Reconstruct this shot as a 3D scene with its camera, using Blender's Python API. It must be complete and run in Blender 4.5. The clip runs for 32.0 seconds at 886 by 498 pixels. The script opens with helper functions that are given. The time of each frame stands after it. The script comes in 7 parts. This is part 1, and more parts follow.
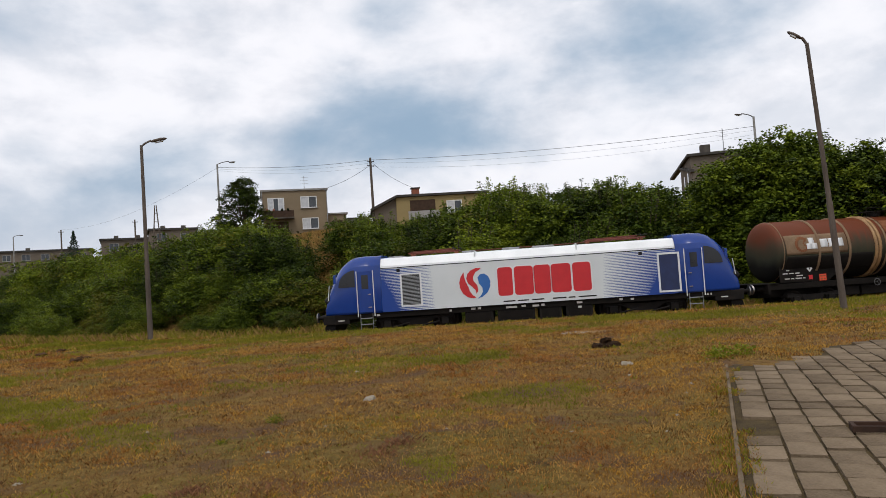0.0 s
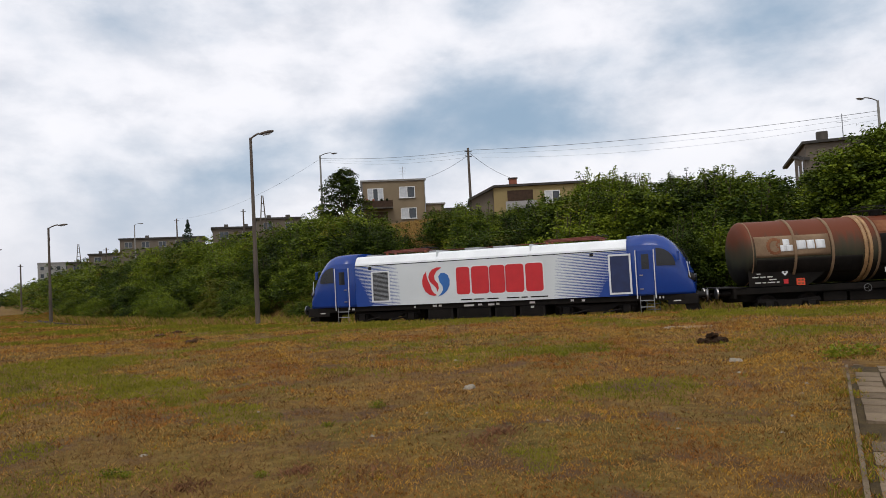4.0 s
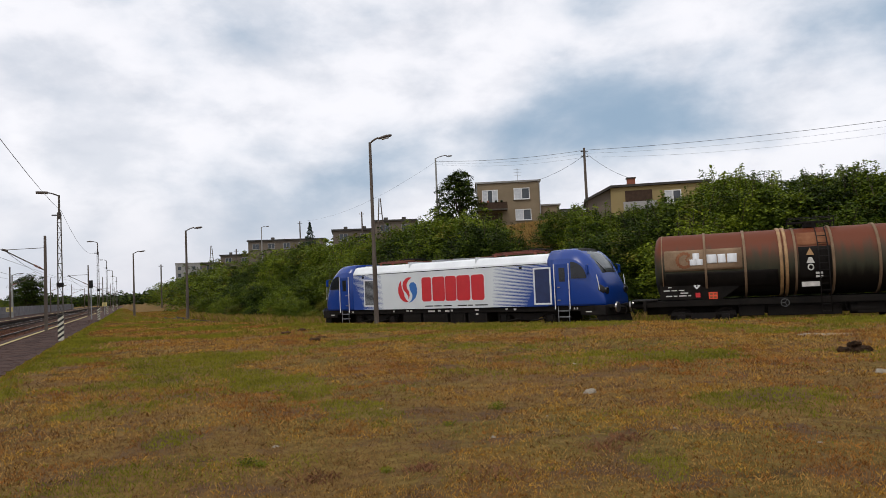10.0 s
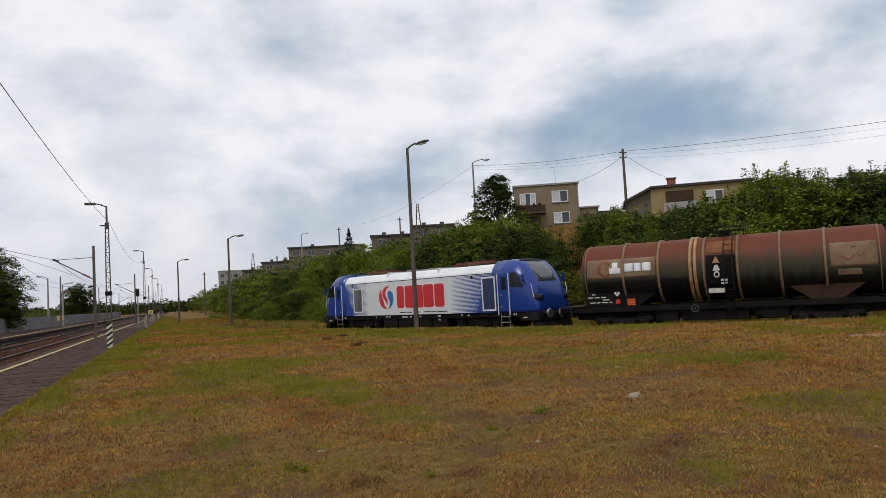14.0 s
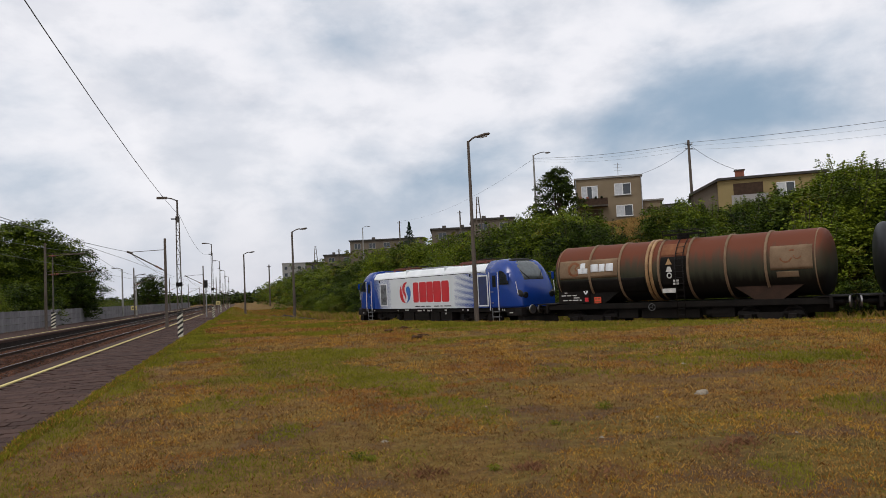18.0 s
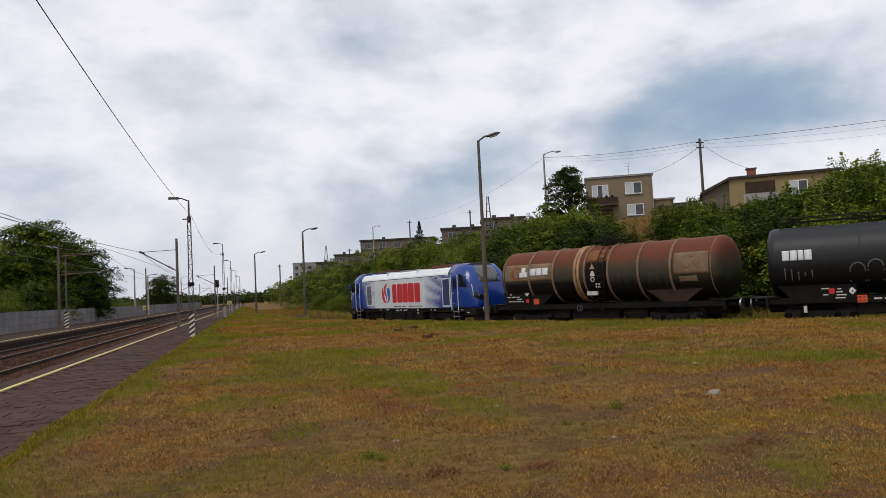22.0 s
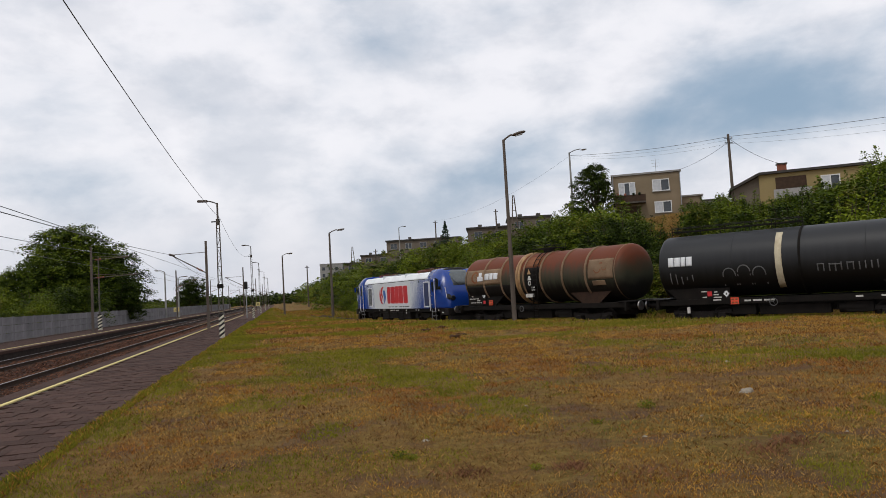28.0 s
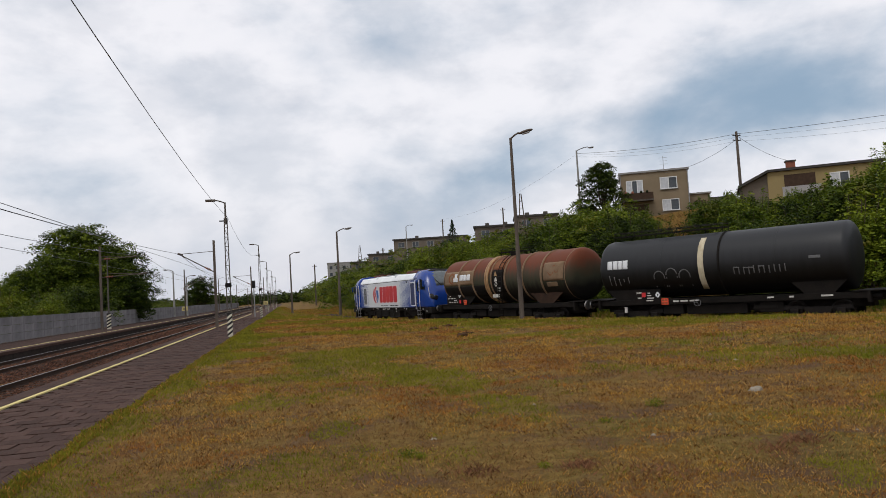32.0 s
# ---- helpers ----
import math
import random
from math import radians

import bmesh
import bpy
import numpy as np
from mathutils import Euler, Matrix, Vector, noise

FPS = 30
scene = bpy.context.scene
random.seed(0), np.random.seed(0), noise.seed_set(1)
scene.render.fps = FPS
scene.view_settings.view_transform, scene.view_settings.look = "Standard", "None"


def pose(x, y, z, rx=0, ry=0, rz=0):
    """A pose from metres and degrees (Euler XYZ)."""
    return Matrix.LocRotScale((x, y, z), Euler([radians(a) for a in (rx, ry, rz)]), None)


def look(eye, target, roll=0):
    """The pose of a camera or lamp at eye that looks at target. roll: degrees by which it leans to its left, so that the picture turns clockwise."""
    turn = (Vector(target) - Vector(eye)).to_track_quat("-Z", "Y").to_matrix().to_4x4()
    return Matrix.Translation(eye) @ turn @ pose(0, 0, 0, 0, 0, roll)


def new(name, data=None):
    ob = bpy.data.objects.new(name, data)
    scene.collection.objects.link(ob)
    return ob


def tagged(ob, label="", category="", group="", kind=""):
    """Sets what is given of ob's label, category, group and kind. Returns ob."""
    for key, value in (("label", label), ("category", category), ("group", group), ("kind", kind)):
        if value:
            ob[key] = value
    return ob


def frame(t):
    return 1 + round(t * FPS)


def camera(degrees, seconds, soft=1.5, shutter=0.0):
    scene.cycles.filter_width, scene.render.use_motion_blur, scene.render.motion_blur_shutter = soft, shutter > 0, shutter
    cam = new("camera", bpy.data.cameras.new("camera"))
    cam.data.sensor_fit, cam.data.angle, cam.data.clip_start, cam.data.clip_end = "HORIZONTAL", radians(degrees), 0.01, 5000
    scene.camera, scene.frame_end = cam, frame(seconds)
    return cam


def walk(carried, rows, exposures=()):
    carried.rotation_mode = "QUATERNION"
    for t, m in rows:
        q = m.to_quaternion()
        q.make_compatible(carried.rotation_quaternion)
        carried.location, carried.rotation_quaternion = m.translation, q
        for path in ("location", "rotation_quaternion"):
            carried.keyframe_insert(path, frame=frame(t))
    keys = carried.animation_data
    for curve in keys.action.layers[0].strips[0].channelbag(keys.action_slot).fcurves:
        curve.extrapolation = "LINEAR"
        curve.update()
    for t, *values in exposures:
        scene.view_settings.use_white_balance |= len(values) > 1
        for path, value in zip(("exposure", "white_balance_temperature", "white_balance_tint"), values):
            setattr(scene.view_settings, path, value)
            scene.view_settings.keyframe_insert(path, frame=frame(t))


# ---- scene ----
# Camera: held in front of a body that turns to the left on the spot, so the eye swings on a small arc; x to the right of the rails, y along them.
EYE = (0.0, 0.0, 1.6)
ARM, REST = 0.5, radians(-15.5)
VIEW = [
    (0, -39.76, 2.79, 3.88), (0.5, -39.04, 3.09, 3.85), (1, -38.65, 3.03, 3.53), (1.5, -38.17, 3.31, 3.14),
    (2, -37.81, 3.31, 3.09), (2.5, -36.78, 3.16, 3.37), (3, -35.76, 3.03, 3.16), (3.5, -33.92, 2.76, 3.08),
    (5.5, -27.71, 2.45, 2.87), (6, -26.24, 2.68, 3.03), (6.5, -25.79, 2.52, 2.99), (7, -25.70, 2.57, 2.85),
    (7.5, -25.58, 2.47, 3.15), (8, -25.72, 2.89, 2.72), (8.5, -25.11, 2.82, 2.69), (9, -24.23, 2.95, 2.60),
    (9.5, -23.54, 2.71, 2.76), (10, -23.24, 3.04, 2.50), (10.5, -22.67, 2.99, 2.53), (11, -22.10, 3.60, 2.50),
    (11.5, -21.95, 3.41, 3.11), (12, -21.70, 3.64, 2.93), (12.5, -21.35, 3.66, 2.88), (13, -21.88, 3.41, 2.89),
    (13.5, -21.03, 3.68, 3.15), (14, -20.26, 3.53, 3.17), (14.5, -19.68, 3.41, 2.96), (16.5, -16.76, 2.98, 2.79),
    (17, -16.15, 2.97, 3.02), (17.5, -15.76, 3.17, 3.09), (18, -15.54, 3.25, 2.72), (18.5, -15.36, 3.29, 2.84),
    (19, -15.40, 3.34, 3.00), (19.5, -15.40, 3.34, 2.81), (20, -15.23, 3.40, 2.67), (20.5, -15.13, 3.20, 2.74),
    (21, -15.10, 3.20, 2.79), (21.5, -14.93, 3.22, 2.55), (22, -14.74, 3.25, 2.79), (22.5, -14.51, 3.49, 2.55),
    (23, -14.34, 3.46, 2.43), (23.5, -14.05, 3.35, 2.49), (24, -13.61, 3.07, 2.87), (24.5, -13.55, 3.23, 2.83),
    (25, -13.34, 3.19, 3.19), (25.5, -13.23, 3.24, 3.21), (27.5, -12.81, 3.36, 3.51), (28, -12.70, 3.34, 3.27),
    (28.5, -12.69, 3.30, 3.32), (29, -12.66, 3.19, 3.26), (29.5, -12.59, 3.21, 3.22), (30, -12.60, 3.08, 3.24),
    (30.5, -12.13, 3.17, 3.25), (31, -11.90, 3.30, 3.31), (31.5, -12.04, 3.34, 3.61), (32, -12.13, 3.26, 3.39),
]


def facing(yaw, pitch, roll):
    """A camera pose on the arc about EYE; yaw to the left of the rails' direction, roll counter-clockwise of the picture."""
    a = radians(yaw)
    m = pose(EYE[0] - ARM * (math.sin(a) - math.sin(REST)), EYE[1] + ARM * (math.cos(a) - math.cos(REST)), EYE[2], 90 + pitch, 0, yaw)
    return m @ pose(0, 0, 0, 0, 0, -roll)


cam = camera(62.6, 32.0, 0.75)
walk(cam, [(t, facing(a, b, c)) for t, a, b, c in VIEW], exposures=((0, -0.07), (10.0, -0.07), (12.0, -0.18), (32.0, -0.17)))

# World: a bright overcast sky with blue-grey cloud bottoms.
SUN_ELEV, SUN_AZ = radians(60), radians(-128)


def build_world():
    w = bpy.data.worlds.new("sky")
    scene.world = w
    w.use_nodes = True
    nt = w.node_tree
    nt.nodes.clear()
    N, L = nt.nodes.new, nt.links.new
    out, bg = N("ShaderNodeOutputWorld"), N("ShaderNodeBackground")
    L(bg.outputs[0], out.inputs[0])
    sky = N("ShaderNodeTexSky")
    sky.sky_type, sky.sun_disc = "NISHITA", False
    sky.sun_elevation, sky.sun_rotation = SUN_ELEV, SUN_AZ
    sky.dust_density = 3.0
    tc = N("ShaderNodeTexCoord")
    sep = N("ShaderNodeSeparateXYZ")
    L(tc.outputs["Generated"], sep.inputs[0])

    def math_node(op, a, b=None, clamp=False):
        n = N("ShaderNodeMath")
        n.operation, n.use_clamp = op, clamp
        for i, v in enumerate((a, b)):
            if v is None:
                continue
            if isinstance(v, (int, float)):
                n.inputs[i].default_value = v
            else:
                L(v, n.inputs[i])
        return n.outputs[0]

    # directions, flattened so that the clouds lie in long banks
    com = N("ShaderNodeCombineXYZ")
    L(sep.outputs[0], com.inputs[0]), L(sep.outputs[1], com.inputs[1])
    L(math_node("MULTIPLY", sep.outputs[2], 1.8), com.inputs[2])
    bearing = math_node("ARCTAN2", sep.outputs[0], sep.outputs[1])

    def bank(az, el, wide, high):
        """A soft cloud bank about a bearing (to the right of the rails) and an elevation, in degrees."""
        p = math_node("DIVIDE", math_node("SUBTRACT", bearing, radians(az)), radians(wide))
        q = math_node("DIVIDE", math_node("SUBTRACT", sep.outputs[2], math.sin(radians(el))), radians(high))
        r = math_node("ADD", math_node("MULTIPLY", p, p), math_node("MULTIPLY", q, q))
        return math_node("EXPONENT", math_node("MULTIPLY", r, -1.0))

    def cloud(scale, detail, seed, lo, hi, distort=0.4, rough=0.55, bias=None):
        mp = N("ShaderNodeMapping")
        mp.inputs["Location"].default_value = (seed, seed * 0.37, seed * 1.7)
        L(com.outputs[0], mp.inputs[0])
        n = N("ShaderNodeTexNoise")
        n.inputs["Scale"].default_value, n.inputs["Detail"].default_value = scale, detail
        n.inputs["Roughness"].default_value, n.inputs["Distortion"].default_value = rough, distort
        L(mp.outputs[0], n.inputs[0])
        r = N("ShaderNodeMapRange")
        r.interpolation_type = "SMOOTHSTEP"
        r.inputs["From Min"].default_value, r.inputs["From Max"].default_value = lo, hi
        L(n.outputs[0] if bias is None else math_node("ADD", n.outputs[0], bias), r.inputs[0])
        return r.outputs[0]

    def mix(f, a, b):
        m = N("ShaderNodeMix")
        m.data_type = "RGBA"
        if isinstance(f, float):
            m.inputs[0].default_value = f
        else:
            L(f, m.inputs[0])
        for i, c in ((6, a), (7, b)):
            if isinstance(c, tuple):
                m.inputs[i].default_value = (*c, 1)
            else:
                L(c, m.inputs[i])
        return m.outputs[2]

    bias = None
    for k, args in ((0.18, (20, 9.5, 9, 3.4)), (0.19, (35, 11.0, 12, 4.0)), (0.17, (55, 15.5, 13, 4.5)), (0.12, (36, 21, 5, 2)), (0.10, (10, 21, 4, 2)), (0.13, (66, 21, 9, 3)), (0.08, (3, 9, 6, 1.6)),
                    (-0.16, (20, 16, 10, 2.6)), (-0.05, (46, 7, 8, 2.5)), (-0.10, (-2, 14, 9, 4)), (-0.08, (42, 19, 5, 2))):
        term = math_node("MULTIPLY", bank(*args), k)
        bias = term if bias is None else math_node("ADD", bias, term)
    big = cloud(4.0, 8, 5.3, 0.43, 0.84, 0.15, 0.53, bias)
    fine = cloud(9.5, 7, 8.4, 0.47, 0.66, 0.1, 0.55)
    thin = cloud(5.2, 8, 14.2, 0.46, 0.68, 0.1, 0.55)
    white, grey, blue = (1.20, 1.19, 1.24), (0.76, 0.79, 0.88), (0.30, 0.46, 0.64)
    c = mix(math_node("MULTIPLY", fine, 0.30), white, grey)
    c = mix(math_node("MULTIPLY", thin, 0.42), c, (0.56, 0.64, 0.76))
    c = mix(math_node("MULTIPLY", big, 0.88), c, blue)
    low = N("ShaderNodeMapRange")
    low.inputs["From Min"].default_value, low.inputs["From Max"].default_value = 0.0, 0.16
    low.inputs["To Min"].default_value, low.inputs["To Max"].default_value = 0.8, 0.0
    L(sep.outputs[2], low.inputs[0])
    c = mix(low.outputs[0], c, (0.90, 0.91, 1.0))
    # a little of the clear sky behind the clouds
    skyc = N("ShaderNodeVectorMath")
    skyc.operation = "SCALE"
    skyc.inputs["Scale"].default_value = 0.10
    L(sky.outputs[0], skyc.inputs[0])
    c = mix(0.12, c, skyc.outputs[0])
    L(c, bg.inputs[0])
    bg.inputs[1].default_value = 0.93


build_world()
sun_data = bpy.data.lights.new("sun", "SUN")
sun_data.energy, sun_data.angle, sun_data.color = 1.3, radians(18), (1.0, 0.96, 0.90)
sun_lamp = new("sun", sun_data)
sun_lamp.matrix_world = look((0, 0, 60), (-math.sin(SUN_AZ) * 30, -math.cos(SUN_AZ) * 30, 60 - 30 * math.tan(SUN_ELEV)))



# ---- mesh tools ----
def mat(name, a, b=None, rough=0.7, metal=0.0, scale=4.0, fine=40.0, bump=0.15, spread=0.5, obrand=0.0, trans=0.0, stretch=None, island=0.0):
    """A procedural material that varies between two base colours at two scales, with fine relief."""
    m = bpy.data.materials.new(name)
    m.use_nodes = True
    nt = m.node_tree
    N, L = nt.nodes.new, nt.links.new
    bs = nt.nodes["Principled BSDF"]
    b = b or tuple(min(1, c * 0.72) for c in a)
    tc = N("ShaderNodeTexCoord")
    src = tc.outputs["Object"]
    if stretch:
        mp = N("ShaderNodeMapping")
        mp.inputs["Scale"].default_value = stretch
        L(src, mp.inputs[0])
        src = mp.outputs[0]
    n1, n2 = N("ShaderNodeTexNoise"), N("ShaderNodeTexNoise")
    n1.inputs["Scale"].default_value, n1.inputs["Detail"].default_value = scale, 5
    n2.inputs["Scale"].default_value, n2.inputs["Detail"].default_value = fine, 3
    L(src, n1.inputs[0]), L(src, n2.inputs[0])
    add = N("ShaderNodeMath")
    add.operation = "MULTIPLY_ADD"
    L(n2.outputs[0], add.inputs[0])
    add.inputs[1].default_value = 0.45
    L(n1.outputs[0], add.inputs[2])
    fac = add.outputs[0]
    for node, socket, amount in (("ShaderNodeObjectInfo", "Random", obrand), ("ShaderNodeNewGeometry", "Random Per Island", island)):
        if not amount:
            continue
        ma, off = N("ShaderNodeMath"), N("ShaderNodeMath")
        ma.operation, off.operation = "MULTIPLY_ADD", "SUBTRACT"
        L(N(node).outputs[socket], ma.inputs[0])
        ma.inputs[1].default_value, off.inputs[1].default_value = amount, amount / 2
        L(fac, ma.inputs[2]), L(ma.outputs[0], off.inputs[0])
        fac = off.outputs[0]
    mr = N("ShaderNodeMapRange")
    mr.inputs["From Min"].default_value, mr.inputs["From Max"].default_value = 0.72 - spread * 0.5, 0.72 + spread * 0.5
    L(fac, mr.inputs[0])
    mx = N("ShaderNodeMix")
    mx.data_type = "RGBA"
    mx.inputs[6].default_value, mx.inputs[7].default_value = (*a, 1), (*b, 1)
    L(mr.outputs[0], mx.inputs[0])
    L(mx.outputs[2], bs.inputs["Base Color"])
    bs.inputs["Specular IOR Level"].default_value = 0.5 if rough < 0.6 and not trans else 0.12
    bs.inputs["Roughness"].default_value, bs.inputs["Metallic"].default_value = rough, metal
    if trans:
        bs.inputs["Subsurface Weight"].default_value = 0.0
        tr, ms = N("ShaderNodeBsdfTranslucent"), N("ShaderNodeMixShader")
        L(mx.outputs[2], tr.inputs[0])
        ms.inputs[0].default_value = trans
        L(bs.outputs[0], ms.inputs[1]), L(tr.outputs[0], ms.inputs[2])
        L(ms.outputs[0], nt.nodes["Material Output"].inputs[0])
    if bump:
        bp = N("ShaderNodeBump")
        bp.inputs["Strength"].default_value, bp.inputs["Distance"].default_value = bump, 0.02
        L(n2.outputs[0], bp.inputs["Height"])
        L(bp.outputs[0], bs.inputs["Normal"])
    return m


def box(bm, x0, x1, y0, y1, z0, z1, bevel=0.0):
    r = bmesh.ops.create_cube(bm, size=1)
    for v in r["verts"]:
        v.co = Vector(((x0 + x1) / 2 + v.co.x * (x1 - x0), (y0 + y1) / 2 + v.co.y * (y1 - y0), (z0 + z1) / 2 + v.co.z * (z1 - z0)))
    if bevel:
        es = {e for v in r["verts"] for e in v.link_edges}
        bmesh.ops.bevel(bm, geom=list(es), offset=bevel, segments=2, affect="EDGES", profile=0.7)
    return bm


def rod(bm, p0, p1, r0, r1=None, n=8, caps=True):
    """A tapered round bar from p0 to p1."""
    p0, p1 = Vector(p0), Vector(p1)
    r1 = r0 if r1 is None else r1
    q = (p1 - p0).to_track_quat("Z", "Y")
    rings = []
    for p, r in ((p0, r0), (p1, r1)):
        rings.append([bm.verts.new(p + q @ Vector((math.cos(k * math.tau / n) * r, math.sin(k * math.tau / n) * r, 0))) for k in range(n)])
    for k in range(n):
        f = bm.faces.new((rings[0][k], rings[0][(k + 1) % n], rings[1][(k + 1) % n], rings[1][k]))
        f.smooth = n > 6
    if caps:
        for f in (bm.faces.new(rings[0][::-1]), bm.faces.new(rings[1])):
            for e in f.edges:
                e.smooth = False
    return bm


def pipe(bm, pts, r, n=6):
    """One unbroken tube through points."""
    pts = [Vector(p) for i, p in enumerate(pts) if i == 0 or (Vector(p) - Vector(pts[i - 1])).length > 1e-4]
    prev, side = None, None
    for i, p in enumerate(pts):
        d = (pts[min(i + 1, len(pts) - 1)] - pts[max(i - 1, 0)]).normalized()
        if side is None:
            side = d.orthogonal().normalized()
        side = (side - d * side.dot(d)).normalized()
        up = d.cross(side)
        ring = [bm.verts.new(p + (side * math.cos(math.tau * k / n) + up * math.sin(math.tau * k / n)) * r) for k in range(n)]
        if prev:
            for k in range(n):
                bm.faces.new((prev[k], prev[(k + 1) % n], ring[(k + 1) % n], ring[k])).smooth = True
        else:
            bm.faces.new(ring[::-1])
        prev = ring
    bm.faces.new(prev)
    return bm


def lathe(bm, profile, axis="x", n=40, arc=(0.0, math.tau)):
    """Turns (along, radius) pairs round the x or z axis."""
    rings = []
    for s, r in profile:
        ring = []
        for k in range(n):
            a = arc[0] + (arc[1] - arc[0]) * k / n
            c, d = math.cos(a) * r, math.sin(a) * r
            ring.append(bm.verts.new((s, c, d) if axis == "x" else (c, d, s)))
        rings.append(ring)
    for a, b in zip(rings, rings[1:]):
        for k in range(n):
            f = bm.faces.new((a[k], a[(k + 1) % n], b[(k + 1) % n], b[k]))
            f.smooth = True
    bmesh.ops.remove_doubles(bm, verts=rings[0] + rings[-1], dist=1e-5)
    return bm


def prism(bm, pts, lo, hi, axis="y"):
    """A polygon of (a, b) pairs pushed from lo to hi along an axis."""
    def at(a, b, c):
        return {"x": (c, a, b), "y": (a, c, b), "z": (a, b, c)}[axis]
    A = [bm.verts.new(at(a, b, lo)) for a, b in pts]
    B = [bm.verts.new(at(a, b, hi)) for a, b in pts]
    n = len(pts)
    for k in range(n):
        bm.faces.new((A[k], A[(k + 1) % n], B[(k + 1) % n], B[k]))
    bm.faces.new(A[::-1]), bm.faces.new(B)
    return bm


def bent(bm, m):
    bmesh.ops.transform(bm, matrix=m, verts=bm.verts)
    return bm


def mesh_of(name, bm, material):
    bmesh.ops.recalc_face_normals(bm, faces=bm.faces)
    me = bpy.data.meshes.new(name)
    bm.to_mesh(me)
    bm.free()
    for m in (material if isinstance(material, (list, tuple)) else [material]):
        me.materials.append(m)
    return me


def part(name, bm, material, parent=None, label=""):
    ob = new(name, mesh_of(name, bm, material))
    if parent:
        ob.parent = parent
    return tagged(ob, label) if label else ob


def thing(name, m, label, category, group="", kind=""):
    ob = new(name)
    ob.empty_display_size = 0.2
    ob.matrix_basis = m
    return tagged(ob, label, category, group, kind)


def lettering(name, body, size, m, material, parent, label="", bold=0.0, sx=1.0, spacing=1.0):
    """Writing in the built-in font, turned into a thin mesh."""
    cu = bpy.data.curves.new(name, "FONT")
    cu.body, cu.size, cu.extrude, cu.offset, cu.align_x, cu.align_y = body, size, 0.003, bold, "CENTER", "CENTER"
    cu.space_character = spacing
    cu.resolution_u = 4
    tmp = bpy.data.objects.new(name, cu)
    me = bpy.data.meshes.new_from_object(tmp)
    bpy.data.objects.remove(tmp)
    me.transform(m @ Matrix.Diagonal((sx, 1, 1, 1)))
    me.materials.clear()
    me.materials.append(material)
    ob = new(name, me)
    ob.parent = parent
    return tagged(ob, label) if label else ob


def new_bm():
    return bmesh.new()

# ---- materials ----
M_DARK = mat("dark_steel", (0.007, 0.007, 0.007), (0.018, 0.014, 0.012), 0.65, 0.0, 3, 30, 0.2)
M_BLACK = mat("black_rubber", (0.012, 0.012, 0.013), (0.025, 0.024, 0.023), 0.7)
M_STEEL = mat("worn_steel", (0.33, 0.33, 0.34), (0.22, 0.20, 0.18), 0.35, 0.9, 6, 50, 0.1)
M_RAIL = mat("rail_steel", (0.030, 0.018, 0.013), (0.05, 0.028, 0.018), 0.65, 0.0, 5, 60, 0.2)
M_RAILTOP = mat("rail_head", (0.24, 0.21, 0.20), (0.16, 0.14, 0.13), 0.35, 1.0, 8, 60, 0.05)
M_BALLAST = mat("ballast_stone", (0.085, 0.038, 0.022), (0.020, 0.011, 0.008), 0.95, 0, 1.3, 22, 0.9, 0.6)
M_SLEEPER = mat("sleeper_concrete", (0.060, 0.035, 0.024), (0.022, 0.013, 0.009), 0.9, 0, 3, 30, 0.4)
M_PAVE = mat("platform_slab", (0.082, 0.047, 0.037), (0.032, 0.018, 0.014), 0.9, 0, 1.1, 35, 0.5, 0.6, obrand=0.35)
M_PAVE_ST = mat("platform_slabs_far", (0.082, 0.047, 0.037), (0.032, 0.018, 0.014), 0.9, 0, 1.1, 35, 0.5, 0.6, island=0.35)
M_TILE = mat("paving_tile", (0.215, 0.160, 0.105), (0.085, 0.060, 0.036), 0.92, 0, 2.2, 40, 0.6, 0.55, obrand=0.35)
M_JOINT = mat("joint_soil", (0.040, 0.028, 0.016), (0.085, 0.060, 0.026), 0.98, 0, 4, 40, 0.6)
M_CONC = mat("concrete", (0.34, 0.33, 0.31), (0.22, 0.21, 0.195), 0.9, 0, 2, 40, 0.3)
M_CONC_D = mat("weathered_concrete", (0.125, 0.110, 0.095), (0.060, 0.052, 0.045), 0.92, 0, 3, 40, 0.4, stretch=(1, 1, 0.25))
# concrete with the shade of the opposite platform's face in its colour
M_CONC_S = mat("shade_dark_concrete", (0.045, 0.034, 0.028), (0.020, 0.015, 0.013), 0.95, 0, 3, 40, 0.4)
M_YELLOW = mat("yellow_paint", (0.72, 0.60, 0.24), (0.46, 0.38, 0.17), 0.7, 0, 3, 40, 0.2)
M_POLE = mat("pole_steel", (0.078, 0.062, 0.051), (0.150, 0.122, 0.100), 0.7, 0.2, 3, 40, 0.2, stretch=(1, 1, 0.2))
M_LATT = mat("mast_steel", (0.085, 0.080, 0.076), (0.15, 0.125, 0.10), 0.65, 0.3, 5, 40, 0.2)
M_GALV = mat("galvanised_steel", (0.36, 0.37, 0.38), (0.26, 0.26, 0.27), 0.5, 0.6, 4, 40, 0.1)
M_WHITE = mat("white_paint", (0.78, 0.78, 0.77), (0.62, 0.62, 0.60), 0.55, 0, 3, 40, 0.1)
M_BLACKP = mat("black_paint", (0.018, 0.018, 0.018), (0.04, 0.037, 0.033), 0.6, 0, 4, 40, 0.1)
M_FENCE = mat("fence_concrete", (0.270, 0.255, 0.260), (0.150, 0.142, 0.146), 0.9, 0, 1.2, 30, 0.4, 0.6, obrand=0.3)
M_WIRE = mat("wire", (0.05, 0.05, 0.055), (0.08, 0.08, 0.085), 0.5, 0.6, 3, 20, 0.0)
